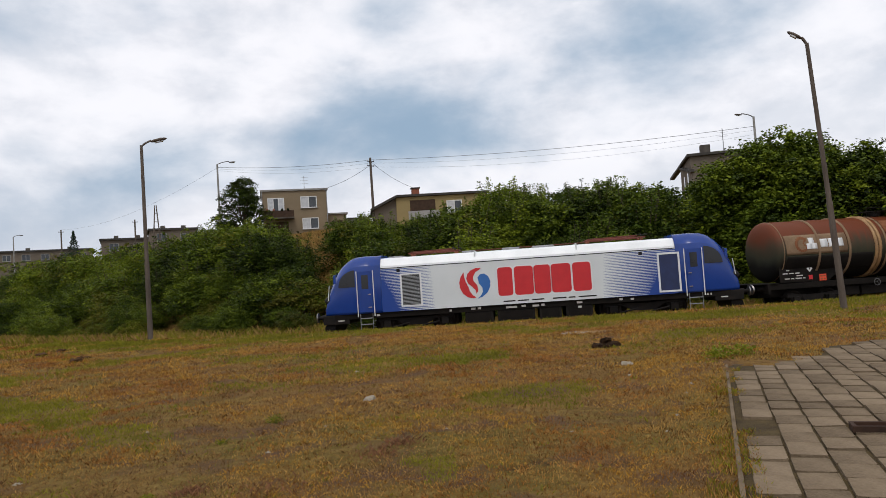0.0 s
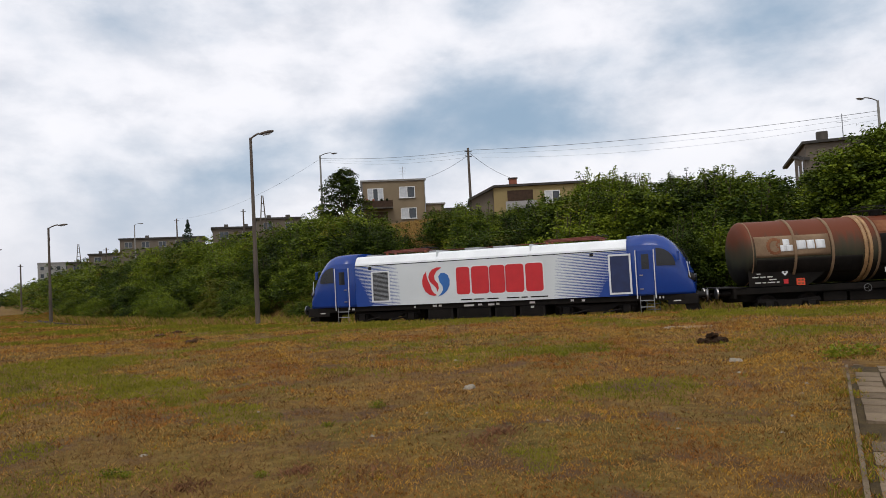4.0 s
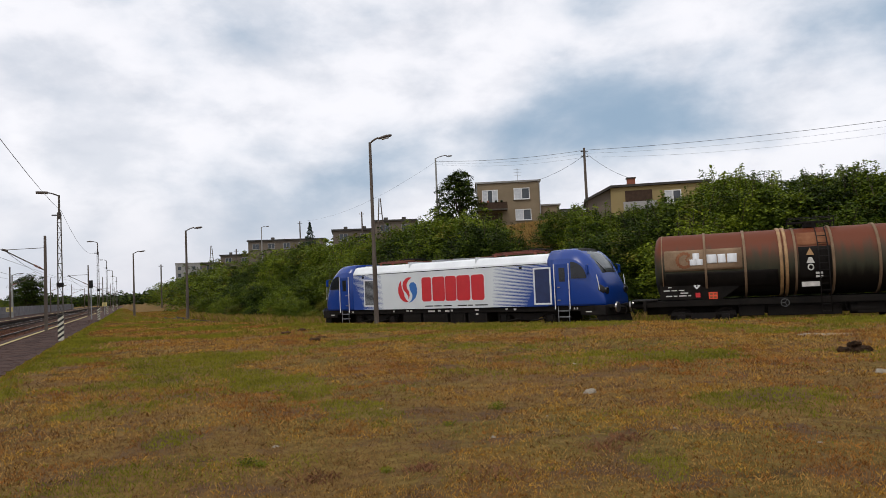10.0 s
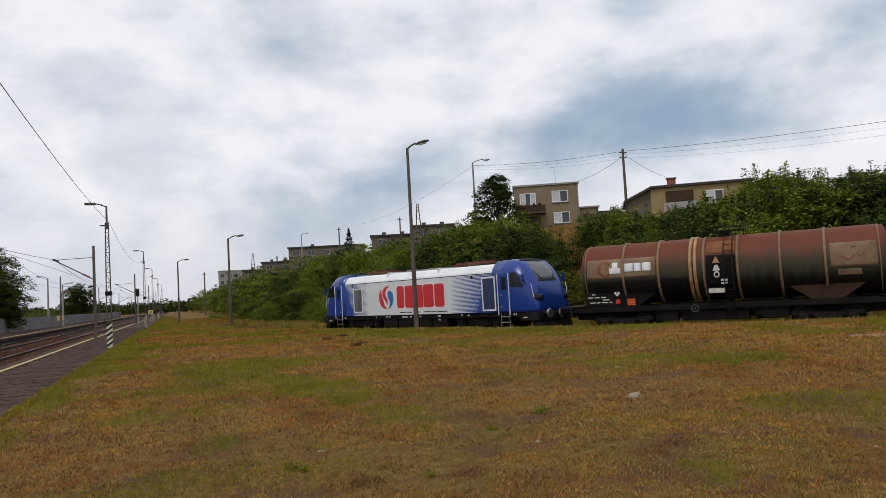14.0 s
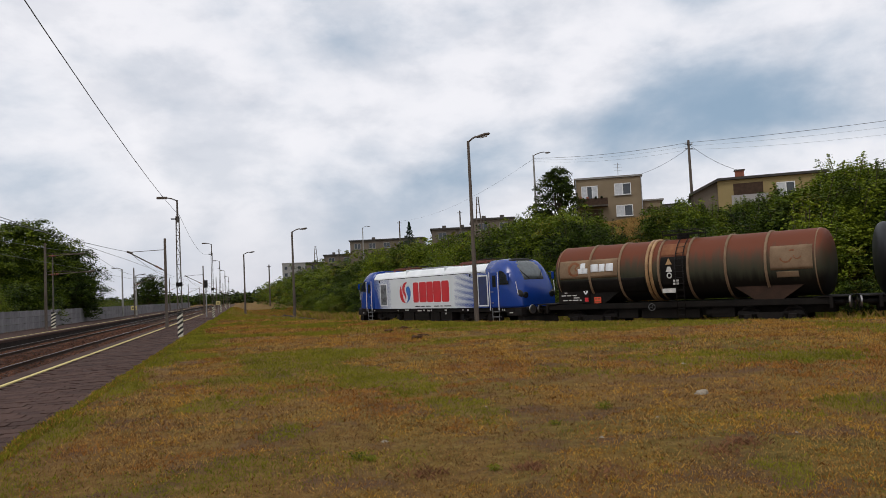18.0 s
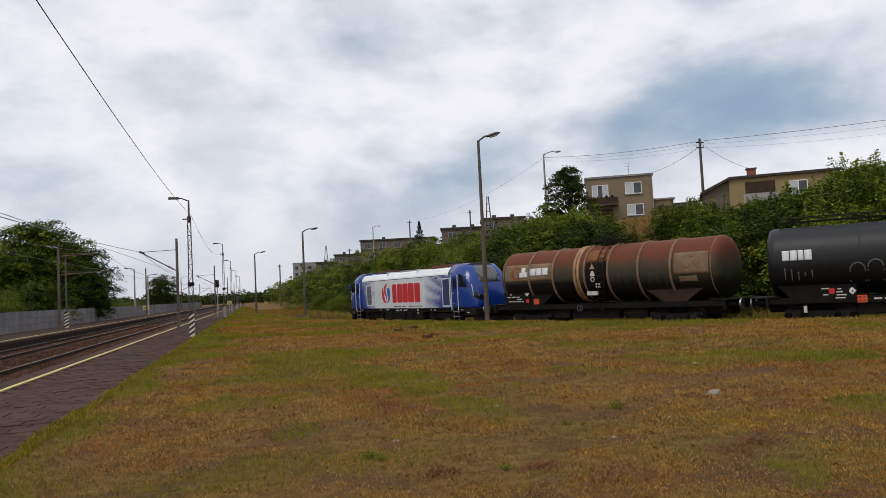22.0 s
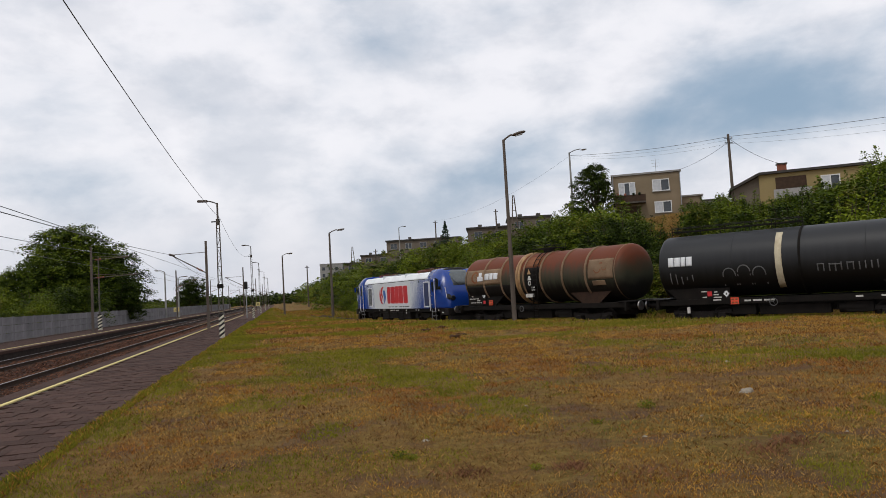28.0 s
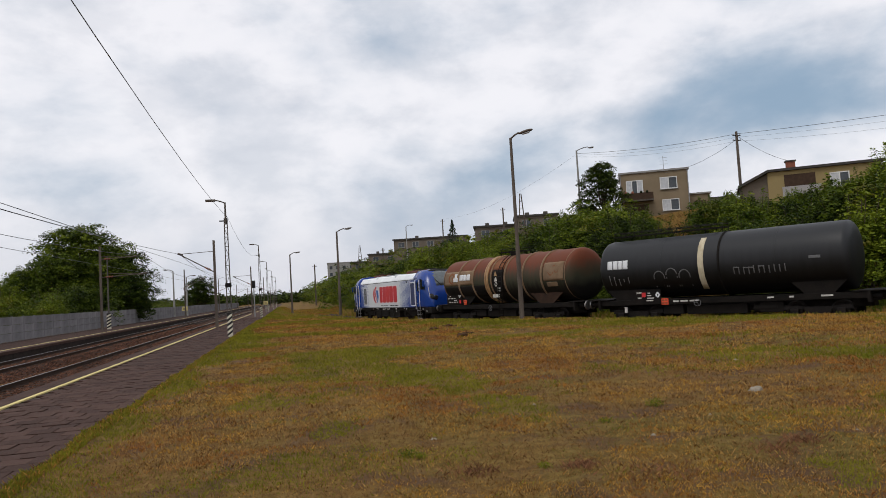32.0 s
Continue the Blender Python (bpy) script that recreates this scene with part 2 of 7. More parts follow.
M_PLASTER = mat("beige_plaster", (0.265, 0.205, 0.135), (0.190, 0.145, 0.092), 0.92, 0, 0.5, 18, 0.3, 0.6)
M_PLASTER_Y = mat("yellow_plaster", (0.33, 0.255, 0.120), (0.25, 0.19, 0.090), 0.92, 0, 0.5, 18, 0.3, 0.6)
M_PLASTER_G = mat("grey_brown_plaster", (0.185, 0.152, 0.120), (0.12, 0.098, 0.078), 0.92, 0, 0.4, 18, 0.3, 0.6)
M_PANEL = mat("panel_block_plaster", (0.36, 0.35, 0.34), (0.27, 0.26, 0.25), 0.92, 0, 0.2, 8, 0.2)
M_ROOF = mat("bitumen_roof", (0.045, 0.042, 0.040), (0.075, 0.068, 0.06), 0.9, 0, 1, 20, 0.3)
M_BRICK = mat("chimney_brick", (0.30, 0.105, 0.062), (0.20, 0.08, 0.055), 0.9, 0, 3, 30, 0.4)
M_GLASS = mat("window_glass", (0.055, 0.065, 0.075), (0.03, 0.035, 0.042), 0.06, 0.0, 1, 5, 0.0)
M_CURTAIN = mat("net_curtain", (0.62, 0.63, 0.64), (0.42, 0.43, 0.45), 0.8, 0, 3, 10, 0.0)
M_WOODD = mat("dark_wood", (0.075, 0.045, 0.028), (0.045, 0.028, 0.02), 0.7, 0, 3, 30, 0.3)
M_BARK = mat("bark", (0.085, 0.065, 0.048), (0.05, 0.038, 0.028), 0.95, 0, 4, 40, 0.6, stretch=(1, 1, 0.3))
M_LEAF = [mat("leaves_%s" % n, a, b, 0.55, 0, 0.55, 6, 0.0, 0.60, trans=0.16, island=0.32, obrand=0.60) for n, a, b in (
    ("fresh", (0.175, 0.215, 0.014), (0.046, 0.074, 0.005)), ("mid", (0.090, 0.126, 0.008), (0.017, 0.032, 0.003)),
    ("dark", (0.036, 0.056, 0.006), (0.007, 0.013, 0.002)), ("olive", (0.165, 0.150, 0.018), (0.045, 0.050, 0.006)))]
M_NEEDLE = mat("spruce_needles", (0.040, 0.068, 0.040), (0.018, 0.034, 0.020), 0.7, 0, 1, 8, 0.0, island=0.4)
M_STRAW = mat("dry_grass", (0.400, 0.255, 0.085), (0.210, 0.128, 0.040), 0.9, 0, 0.5, 8, 0.0, trans=0.25, island=0.5)
M_BLADE = mat("grass_blades", (0.560, 0.310, 0.056), (0.185, 0.076, 0.012), 0.8, 0, 2.2, 9, 0.0, 0.45, trans=0.25, island=0.65)
M_BLADEB = mat("brown_grass_blades", (0.490, 0.290, 0.088), (0.100, 0.041, 0.010), 0.9, 0, 1.4, 8, 0.0, trans=0.2, island=0.75)
M_MULCH = mat("brown_soil", (0.120, 0.070, 0.035), (0.045, 0.027, 0.014), 0.98, 0, 5, 40, 0.9)
M_STONE = mat("pale_stone", (0.33, 0.285, 0.22), (0.20, 0.17, 0.13), 0.9, 0, 5, 40, 0.5)


def ground_material():
    """Dry lawn: brown, straw and green patches over soil; rougher and greener on the hillside."""
    m = mat("dry_lawn", (0.1, 0.1, 0.1), None, 0.97)
    nt = m.node_tree
    N, L = nt.nodes.new, nt.links.new
    bs = nt.nodes["Principled BSDF"]
    tc = N("ShaderNodeTexCoord")

    def noise_at(scale, detail=6, rough=0.6, dist=0.3):
        n = N("ShaderNodeTexNoise")
        n.inputs["Scale"].default_value, n.inputs["Detail"].default_value = scale, detail
        n.inputs["Roughness"].default_value, n.inputs["Distortion"].default_value = rough, dist
        L(tc.outputs["Object"], n.inputs[0])
        return n.outputs[0]

    def ramp(f, stops):
        r = N("ShaderNodeValToRGB")
        el = r.color_ramp.elements
        while len(el) < len(stops):
            el.new(0.5)
        for e, (p, c) in zip(el, stops):
            e.position, e.color = p, (*c, 1)
        L(f, r.inputs[0])
        return r.outputs[0]

    def mixc(f, a, b, kind="MIX"):
        x = N("ShaderNodeMix")
        x.data_type, x.blend_type = "RGBA", kind
        if isinstance(f, float):
            x.inputs[0].default_value = f
        else:
            L(f, x.inputs[0])
        for i, c in ((6, a), (7, b)):
            if isinstance(c, tuple):
                x.inputs[i].default_value = (*c, 1)
            else:
                L(c, x.inputs[i])
        return x.outputs[2]

    patches = ramp(noise_at(0.23, 7, 0.62, 0.6), [(0.36, (0.110, 0.092, 0.012)), (0.46, (0.190, 0.118, 0.026)), (0.56, (0.210, 0.100, 0.030)), (0.68, (0.085, 0.045, 0.016))])
    tufts = ramp(noise_at(5.5, 8, 0.7, 0.4), [(0.34, (0.060, 0.040, 0.014)), (0.5, (0.185, 0.128, 0.036)), (0.66, (0.320, 0.225, 0.085))])
    c = mixc(0.5, patches, tufts)
    bare = ramp(noise_at(0.9, 6, 0.65, 0.5), [(0.50, (0, 0, 0)), (0.62, (1, 1, 1))])
    c = mixc(bare, c, (0.130, 0.074, 0.042))
    dark = ramp(noise_at(1.5, 6, 0.65, 0.7), [(0.60, (0, 0, 0)), (0.70, (0.8, 0.8, 0.8))])
    c = mixc(dark, c, (0.052, 0.030, 0.017))
    blades = ramp(noise_at(48, 4, 0.7, 0.8), [(0.3, (0.40, 0.38, 0.34)), (0.7, (1.25, 1.2, 1.1))])
    c = mixc(0.75, c, blades, "MULTIPLY")
    L(c, bs.inputs["Base Color"])
    bp = N("ShaderNodeBump")
    bp.inputs["Strength"].default_value, bp.inputs["Distance"].default_value = 0.9, 0.05
    L(noise_at(22, 6, 0.7), bp.inputs["Height"])
    L(bp.outputs[0], bs.inputs["Normal"])
    return m


M_GROUND = ground_material()


# ---- the plan: siding curve, ground and hillside ----
# Headings of the siding (degrees from the rails' direction, looking back along the train) by distance s from the zero point.
BEND = [(-400, 180), (-90, 180), (-75, 177.9), (-60, 174.3), (-45, 170.4), (-30, 165.8), (-18, 156.6), (-8, 145.1), (2, 132.9), (12, 122.1), (22, 117.1), (32, 112.1), (45, 101.8), (60, 90.0), (200, 90.0)]
S0 = np.arange(-400, 130, 0.5)
HEAD = np.radians(np.interp(S0, [b[0] for b in BEND], [b[1] for b in BEND]))
CURVE = np.cumsum(np.stack([np.sin(HEAD), np.cos(HEAD)], 1) * 0.5, 0)
CURVE += np.array((25.09, 23.97)) - CURVE[np.argmin(abs(S0))]
RAIL_Z = -0.66


def on_siding(s):
    return Vector((float(np.interp(s, S0, CURVE[:, 0])), float(np.interp(s, S0, CURVE[:, 1])), RAIL_Z))


def beyond(x, y):
    """Metres beyond the siding's centre line (positive on the hill's side), for arrays of points."""
    x, y = np.atleast_1d(np.asarray(x, float)), np.atleast_1d(np.asarray(y, float))
    out = np.empty(len(x))
    sub, sh = CURVE[::2], HEAD[::2]
    for a in range(0, len(x), 4000):
        dx, dy = x[a:a + 4000, None] - sub[:, 0], y[a:a + 4000, None] - sub[:, 1]
        k = np.argmin(dx * dx + dy * dy, 1)
        i = np.arange(len(k))
        nx, ny = -np.cos(sh[k]), np.sin(sh[k])
        out[a:a + 4000] = dx[i, k] * nx + dy[i, k] * ny
    return out


def soft(t):
    t = np.clip(t, 0, 1)
    return t * t * (3 - 2 * t)


def ground_z(x, y):
    x, y = np.atleast_1d(np.asarray(x, float)), np.atleast_1d(np.asarray(y, float))
    d = beyond(x, y)
    z = -0.98 * soft((d + 6.4) / 3.0)
    z = z + 8.0 * soft((d - 3.6) / 30.0) + 2.2 * soft((d - 20) / 40.0)
    # main line trench and the flat land across it
    z = np.where((x < -5.35) & (x > -12.8), -0.62, z)
    z = np.where(((x > -5.36) & (x < -2.58)) | ((x > -16.95) & (x < -12.79)), -0.3, z)
    u, v = (x - 4.92) * 0.866 + (y - 2.50) * 0.5, (x - 4.92) * 0.5 - (y - 2.50) * 0.866
    paved = (v > 0.12) & (v < 3.9) & (u > -1.3) & (u < 6.9 + np.clip((v - 1.3) * 2.2, 0, 2.4))
    z = np.where(paved, -0.15, z)
    z = np.where(x <= -17.2, z - 0.5 * soft((-17.2 - x) / 10), z)
    und = 0.035 * np.sin(x * 0.9 + 1.3 * np.sin(y * 0.35)) * np.sin(y * 0.7 + 0.5) * soft((x + 2.3) / 1.5)
    z = z + np.where((d < -6.5) & (x > -2.3), und, 0)
    return z


def gz(x, y):
    return float(ground_z([x], [y])[0])


def sheet(name, xs, ys, material, zfun, label, category):
    X, Y = np.meshgrid(xs, ys, indexing="ij")
    Z = zfun(X.ravel(), Y.ravel())
    n, k = X.shape
    idx = np.arange(n * k).reshape(n, k)
    f = np.stack([idx[:-1, :-1], idx[1:, :-1], idx[1:, 1:], idx[:-1, 1:]], -1).reshape(-1, 4)
    me = bpy.data.meshes.new(name)
    me.from_pydata(np.stack([X.ravel(), Y.ravel(), Z], 1).tolist(), [], f.tolist())
    me.polygons.foreach_set("use_smooth", [True] * len(me.polygons))
    me.materials.append(material)
    return tagged(new(name, me), label, category, kind="structure")


XS = np.concatenate([[-2500, -1200, -500, -220, -110, -60, -40, -28, -22, -17.3], np.arange(-16.5, -13.1, 1.5), [-12.81, -12.79, -9.3, -5.36, -5.34, -4.0, -2.60, -2.56, -2.3],
                     np.arange(-2.0, 16, 0.3), np.arange(16, 48, 0.8), np.arange(48, 92, 2.0), [95, 110, 140, 200, 320, 600, 1200, 2500]])
YS = np.concatenate([[-2500, -1000, -400, -150, -60, -30, -15, -8, -4], np.arange(-2, 16, 0.3), np.arange(16, 70, 0.8), np.arange(70, 130, 1.6),
                     np.arange(132, 260, 6), [280, 320, 380, 460, 600, 900, 1500, 2500]])
ground = sheet("ground", XS, YS, M_GROUND, ground_z, "dry brown and green lawn rising to an overgrown hillside", "ground")


def straight_track(xc, y0, y1, group):
    """Ballasted line along y: the ballast bed, two rails and concrete sleepers."""
    t = thing("railway_track", pose(xc, 0, 0), "rusty running rails on concrete sleepers in brown ballast", "railway track", group, "structure")
    bm = new_bm()
    prism(bm, [(-1.75, -0.66), (1.75, -0.66), (1.35, -0.475), (-1.35, -0.475)], y0, y1)
    part("ballast_bed", bm, M_BALLAST, t)
    for sx in (-0.755, 0.755):
        bm = new_bm()
        prism(bm, [(sx - 0.07, -0.47), (sx + 0.07, -0.47), (sx + 0.07, -0.445), (sx + 0.012, -0.43), (sx + 0.012, -0.335), (sx + 0.035, -0.325), (sx + 0.035, -0.303),
                   (sx - 0.035, -0.303), (sx - 0.035, -0.325), (sx - 0.012, -0.335), (sx - 0.012, -0.43), (sx - 0.07, -0.445)], y0, y1)
        r = part("rail", bm, M_RAIL, t)
        bm = new_bm()
        box(bm, sx - 0.034, sx + 0.034, y0, y1, -0.3025, -0.297)
        part("rail_head", bm, M_RAILTOP, r, "polished running surface")
    bm = new_bm()
    box(bm, -1.3, 1.3, -0.12, 0.12, -0.56, -0.452, 0.02)
    me = mesh_of("sleeper", bm, M_SLEEPER)
    y = -6.0
    while y < 95:
        s = new("sleeper", me)
        s.parent, s.location = t, (0, y, 0)
        y += 0.62
    return t


straight_track(-7.1, -60, 420, "main line tracks")
straight_track(-11.1, -60, 420, "main line tracks")


def siding_track():
    t = thing("siding_track", Matrix(), "curved siding of rusty rails in dark ballast below the lawn", "railway track", kind="structure")
    s_vals = np.arange(-84, 70, 1.5)

    def sweep(name, section, material, label=""):
        bm = new_bm()
        prev = None
        for s in s_vals:
            p = on_siding(s)
            h = float(np.interp(s, S0, HEAD))
            nrm = Vector((-math.cos(h), math.sin(h), 0))
            ring = [bm.verts.new(p + nrm * a + Vector((0, 0, b))) for a, b in section]
            if prev:
                for k in range(len(ring)):
                    bm.faces.new((prev[k], prev[(k + 1) % len(ring)], ring[(k + 1) % len(ring)], ring[k]))
            prev = ring
        return part(name, bm, material, t, label)
    sweep("ballast_bed", [(-2.3, -0.36), (2.3, -0.36), (1.7, -0.17), (-1.7, -0.17)], M_BALLAST)
    for a in (-0.755, 0.755):
        sweep("rail", [(a - 0.06, -0.17), (a + 0.06, -0.17), (a + 0.035, -0.02), (a + 0.035, 0), (a - 0.035, 0), (a - 0.035, -0.02)], M_RAIL)


siding_track()


def platform(name, x0, x1, y0, y1, label, body):
    t = thing(name, Matrix(), label, "platform", kind="structure")
    bm = new_bm()
    box(bm, x0, x1, y0, y1, -0.9, -0.035)
    part("platform_body", bm, body, t)
    return t


platform_near = platform("platform", -5.5, -2.55, -40, 330, "low platform of worn grey-brown paving slabs with a yellow edge line", M_CONC_D)
# the body's near-black colour paints in the shade on its track face
platform_far = platform("platform_opposite", -17.0, -12.75, -40, 330, "low opposite platform of grey paving with a yellow edge line", M_CONC_S)
for owner, xa, xb in ((platform_near, -5.10, -5.00), (platform_far, -13.42, -13.30)):
    bm = new_bm()
    box(bm, xa, xb, -40, 330, -0.02, 0.006)
    part("edge_line", bm, M_YELLOW, owner, "worn yellow safety line")
for owner, xa, xb in ((platform_near, -5.55, -5.13), (platform_far, -13.29, -12.70)):
    bm = new_bm()
    box(bm, xa, xb, -40, 330, -0.14, 0.002, 0.01)
    part("edge_stone", bm, M_PAVE, owner, "concrete platform edge")
bm = new_bm()
box(bm, -17.0, -13.43, -40, 330, -0.034, 0.0)
part("surface", bm, M_PAVE, platform_far)


# ---- houses on the hill ----
def polar(az, dist):
    """A spot by its bearing in degrees to the right of the rails and its distance from the tripod."""
    a = radians(az)
    return Vector((math.sin(a) * dist, math.cos(a) * dist, 0))


def window_on(house, x, z, w, h, y, panes=2, curtain=True, frame_mat=None):
    """A window in the wall at depth y that faces -y: frame, mullions, glass and a net curtain."""
    fm = frame_mat or M_WHITE
    bm = new_bm()
    box(bm, x - w / 2, x + w / 2, y - 0.06, y + 0.02, z, z + 0.09)
    box(bm, x - w / 2, x + w / 2, y - 0.06, y + 0.02, z + h - 0.09, z + h)
    for k in range(panes + 1):
        xx = x - w / 2 + 0.045 + (w - 0.09) * k / panes
        box(bm, xx - 0.045, xx + 0.045, y - 0.06, y + 0.02, z + 0.09, z + h - 0.09)
    f = part("window", bm, fm, house)
    for k in range(panes):
        xa, xb = x - w / 2 + 0.09 + (w - 0.09) * k / panes, x - w / 2 + (w - 0.09) * (k + 1) / panes
        bm = new_bm()
        box(bm, xa, xb, y - 0.02, y - 0.01, z + 0.09, z + h - 0.09)
        part("pane", bm, M_CURTAIN if curtain and k % 2 == 0 else M_GLASS, f)
    bm = new_bm()
    box(bm, x - w / 2 - 0.08, x + w / 2 + 0.08, y - 0.16, y + 0.02, z - 0.07, z - 0.003)
    part("sill", bm, M_CONC, f)


def slab(house, name, x0, x1, y0, y1, z0, z1, m, label=""):
    bm = new_bm()
    box(bm, x0, x1, y0, y1, z0, z1)
    return part(name, bm, m, house, label)


def cube_house():
    """The two-storey beige house with a loggia, seen behind the bushes."""
    p = polar(28.6, 92)
    h = thing("house", pose(p.x, p.y, 8.35, 0, 0, -26), "beige two-storey flat-roofed house with white windows and a loggia", "house", "houses on the hill")
    slab(h, "wall", -4.0, 4.0, 0.0, 8.0, -1.5, 6.15, M_PLASTER)
    slab(h, "roof", -4.15, 4.15, -0.15, 8.1, 6.15, 6.36, M_CONC, "pale parapet edge of a flat roof")
    # the loggia is a shadowed recess in front of the left half
    slab(h, "balcony_floor", -4.0, -0.2, -1.2, -0.003, 2.62, 2.80, M_CONC_D)
    slab(h, "balcony_rail", -4.0, -0.2, -1.2, -1.12, 2.80, 3.62, M_WOODD, "dark brown balcony parapet")
    slab(h, "balcony_side", -4.0, -3.9, -1.12, -0.003, 2.80, 3.62, M_WOODD)
    for x in (-3.4, -2.6, -1.6, -0.9):
        bm = new_bm()
        bmesh.ops.create_icosphere(bm, subdivisions=2, radius=0.17)
        for v in bm.verts:
            v.co = v.co * (1 + 0.25 * noise.noise(v.co * 9)) + Vector((x, -1.16, 3.70))
        part("flower_box", bm, M_BRICK if x < -2 else M_LEAF[2], h, "geraniums on the balcony rail")
    window_on(h, -2.3, 2.95, 2.0, 2.35, -0.003, 3)
    window_on(h, 1.7, 3.95, 2.0, 1.45, -0.003, 2)
    window_on(h, 1.8, 1.30, 2.0, 1.40, -0.003, 2)
    slab(h, "lower_recess", -3.6, -0.9, -0.03, -0.004, 0.2, 2.3, M_WOODD, "dark garage doorway")
    for x in (-4.0, 4.0):
        bm = new_bm()
        rod(bm, (x * 0.985, -0.08, -1.5), (x * 0.985, -0.08, 6.1), 0.05)
        part("downpipe", bm, M_GALV, h)
    slab(h, "porch_wall", 4.003, 6.4, 1.0, 5.0, -1.5, 3.1, M_PLASTER)
    slab(h, "porch_roof", 4.003, 6.6, 0.8, 5.2, 3.1, 3.28, M_CONC)
    slab(h, "porch_door", 4.6, 5.9, 0.95, 0.998, -0.4, 2.3, M_WOODD, "dark wooden door")
    slab(h, "annex_wall", 6.403, 9.2, 2.0, 6.0, -1.5, 2.5, M_PANEL)
    slab(h, "annex_roof", 6.61, 9.4, 1.8, 6.2, 2.5, 2.66, M_ROOF)
    bm = new_bm()
    rod(bm, (1.5, 4, 6.3), (1.5, 4, 8.6), 0.03)
    for z in (7.6, 8.0, 8.4):
        rod(bm, (1.0, 4, z), (2.0, 4, z), 0.015)
    part("aerial", bm, M_GALV, h)


def long_house():
    """The low-pitched yellow house with a brick chimney."""
    p = polar(38.9, 80)
    h = thing("house", pose(p.x, p.y, 7.35, 0, 0, -33), "yellow plastered house with a flat dark roof edge and brick chimney", "house", "houses on the hill")
    slab(h, "wall", -3.4, 6.6, 0.0, 7.5, -1.5, 4.1, M_PLASTER_Y)
    bm = new_bm()
    prism(bm, [(-5.9, 2.9), (-3.403, 4.0), (-3.403, -1.5), (-5.9, -1.5)], 0.3, 7.2)
    part("gable_wall", bm, M_PLASTER_G, h, "grey-brown side wall")
    bm = new_bm()
    prism(bm, [(-6.2, 2.75), (-3.3, 4.12), (6.9, 4.12), (6.9, 4.36), (-3.35, 4.36), (-6.2, 3.02)], -0.3, 7.8)
    part("roof", bm, M_ROOF, h, "dark bitumen roof edge")
    slab(h, "chimney", -1.4, -0.55, 2.5, 3.3, 4.365, 5.35, M_BRICK)
    slab(h, "chimney_cap", -1.5, -0.45, 2.4, 3.4, 5.35, 5.46, M_CONC_D)
    slab(h, "balcony_recess", -1.9, 0.9, -0.03, -0.003, 1.6, 3.7, M_WOODD, "shadowed brown loggia boards")
    slab(h, "balcony_rail", -2.2, 1.2, -1.2, -1.1, 1.4, 2.4, M_PANEL, "pale balcony front")
    slab(h, "balcony_floor", -2.2, 1.2, -1.1, -0.003, 1.25, 1.4, M_CONC_D)
    window_on(h, 3.0, 2.1, 1.7, 1.4, -0.003, 2, True)
    slab(h, "wall_extension", 6.603, 11.5, 1.0, 7.0, -1.5, 3.9, M_PANEL, "pale grey extension")
    slab(h, "extension_roof", 6.91, 11.8, 0.8, 7.2, 3.9, 4.1, M_ROOF)
    window_on(h, 8.6, 2.1, 1.6, 1.2, 0.997, 2, False)


def gable_house():
    """The grey-brown house at the right end of the slope."""
    p = polar(59.6, 74)
    h = thing("house", pose(p.x, p.y, 6.2, 0, 0, -52), "grey-brown plastered block with a dark roof edge among trees", "house", "houses on the hill")
    slab(h, "wall", -0.6, 9.0, 0.0, 9.0, -1.5, 6.05, M_PLASTER_G)
    bm = new_bm()
    prism(bm, [(-9.3, 4.55), (0.3, 6.1), (9.3, 6.1), (9.3, 6.36), (0.3, 6.36), (-9.3, 4.82)], -0.25, 0.25, "x")
    bent(bm, Matrix.Translation((-0.6, 9.0, 0)))
    part("roof_edge", bm, M_ROOF, h, "dark sloping verge")
    slab(h, "roof", -0.9, 9.3, -0.3, 9.3, 6.06, 6.3, M_ROOF)
    slab(h, "chimney", 0.6, 1.5, 1.4, 2.2, 6.305, 7.3, M_CONC_D)
    for y in (2.2, 5.2):
        slab(h, "window", -0.64, -0.603, y, y + 0.9, 3.3, 4.8, M_GLASS, "small dark window")
    window_on(h, 2.5, 3.2, 1.5, 1.5, -0.003, 2)
    bm = new_bm()
    rod(bm, (3.0, 3, 6.3), (3.0, 3, 9.0), 0.04)
    for z in (8.2, 8.6):
        rod(bm, (2.5, 3, z), (3.5, 3, z), 0.015)
    part("aerial", bm, M_GALV, h)


def row_house(az, dist, turn, z, w, label, storeys=2, m=None):
    p = polar(az, dist)
    h = thing("house", pose(p.x, p.y, z, 0, 0, turn), label, "house", "houses on the hill")
    top = 2.9 * storeys
    slab(h, "wall", -w / 2, w / 2, 0, 9, -3, top, m or M_PLASTER_G)
    slab(h, "roof", -w / 2 - 0.3, w / 2 + 0.3, -0.3, 9.3, top, top + 0.35, M_ROOF)
    for x in (-w * 0.2, w * 0.25):
        slab(h, "chimney", x - 0.4, x + 0.4, 3.5, 4.5, top + 0.353, top + 1.15, M_CONC_D)
    n = max(2, int(w / 3.4))
    for k in range(n):
        window_on(h, -w / 2 + w * (k + 0.5) / n, top - 2.0, 1.7, 1.4, -0.003, 2, False, M_CONC)
    return h


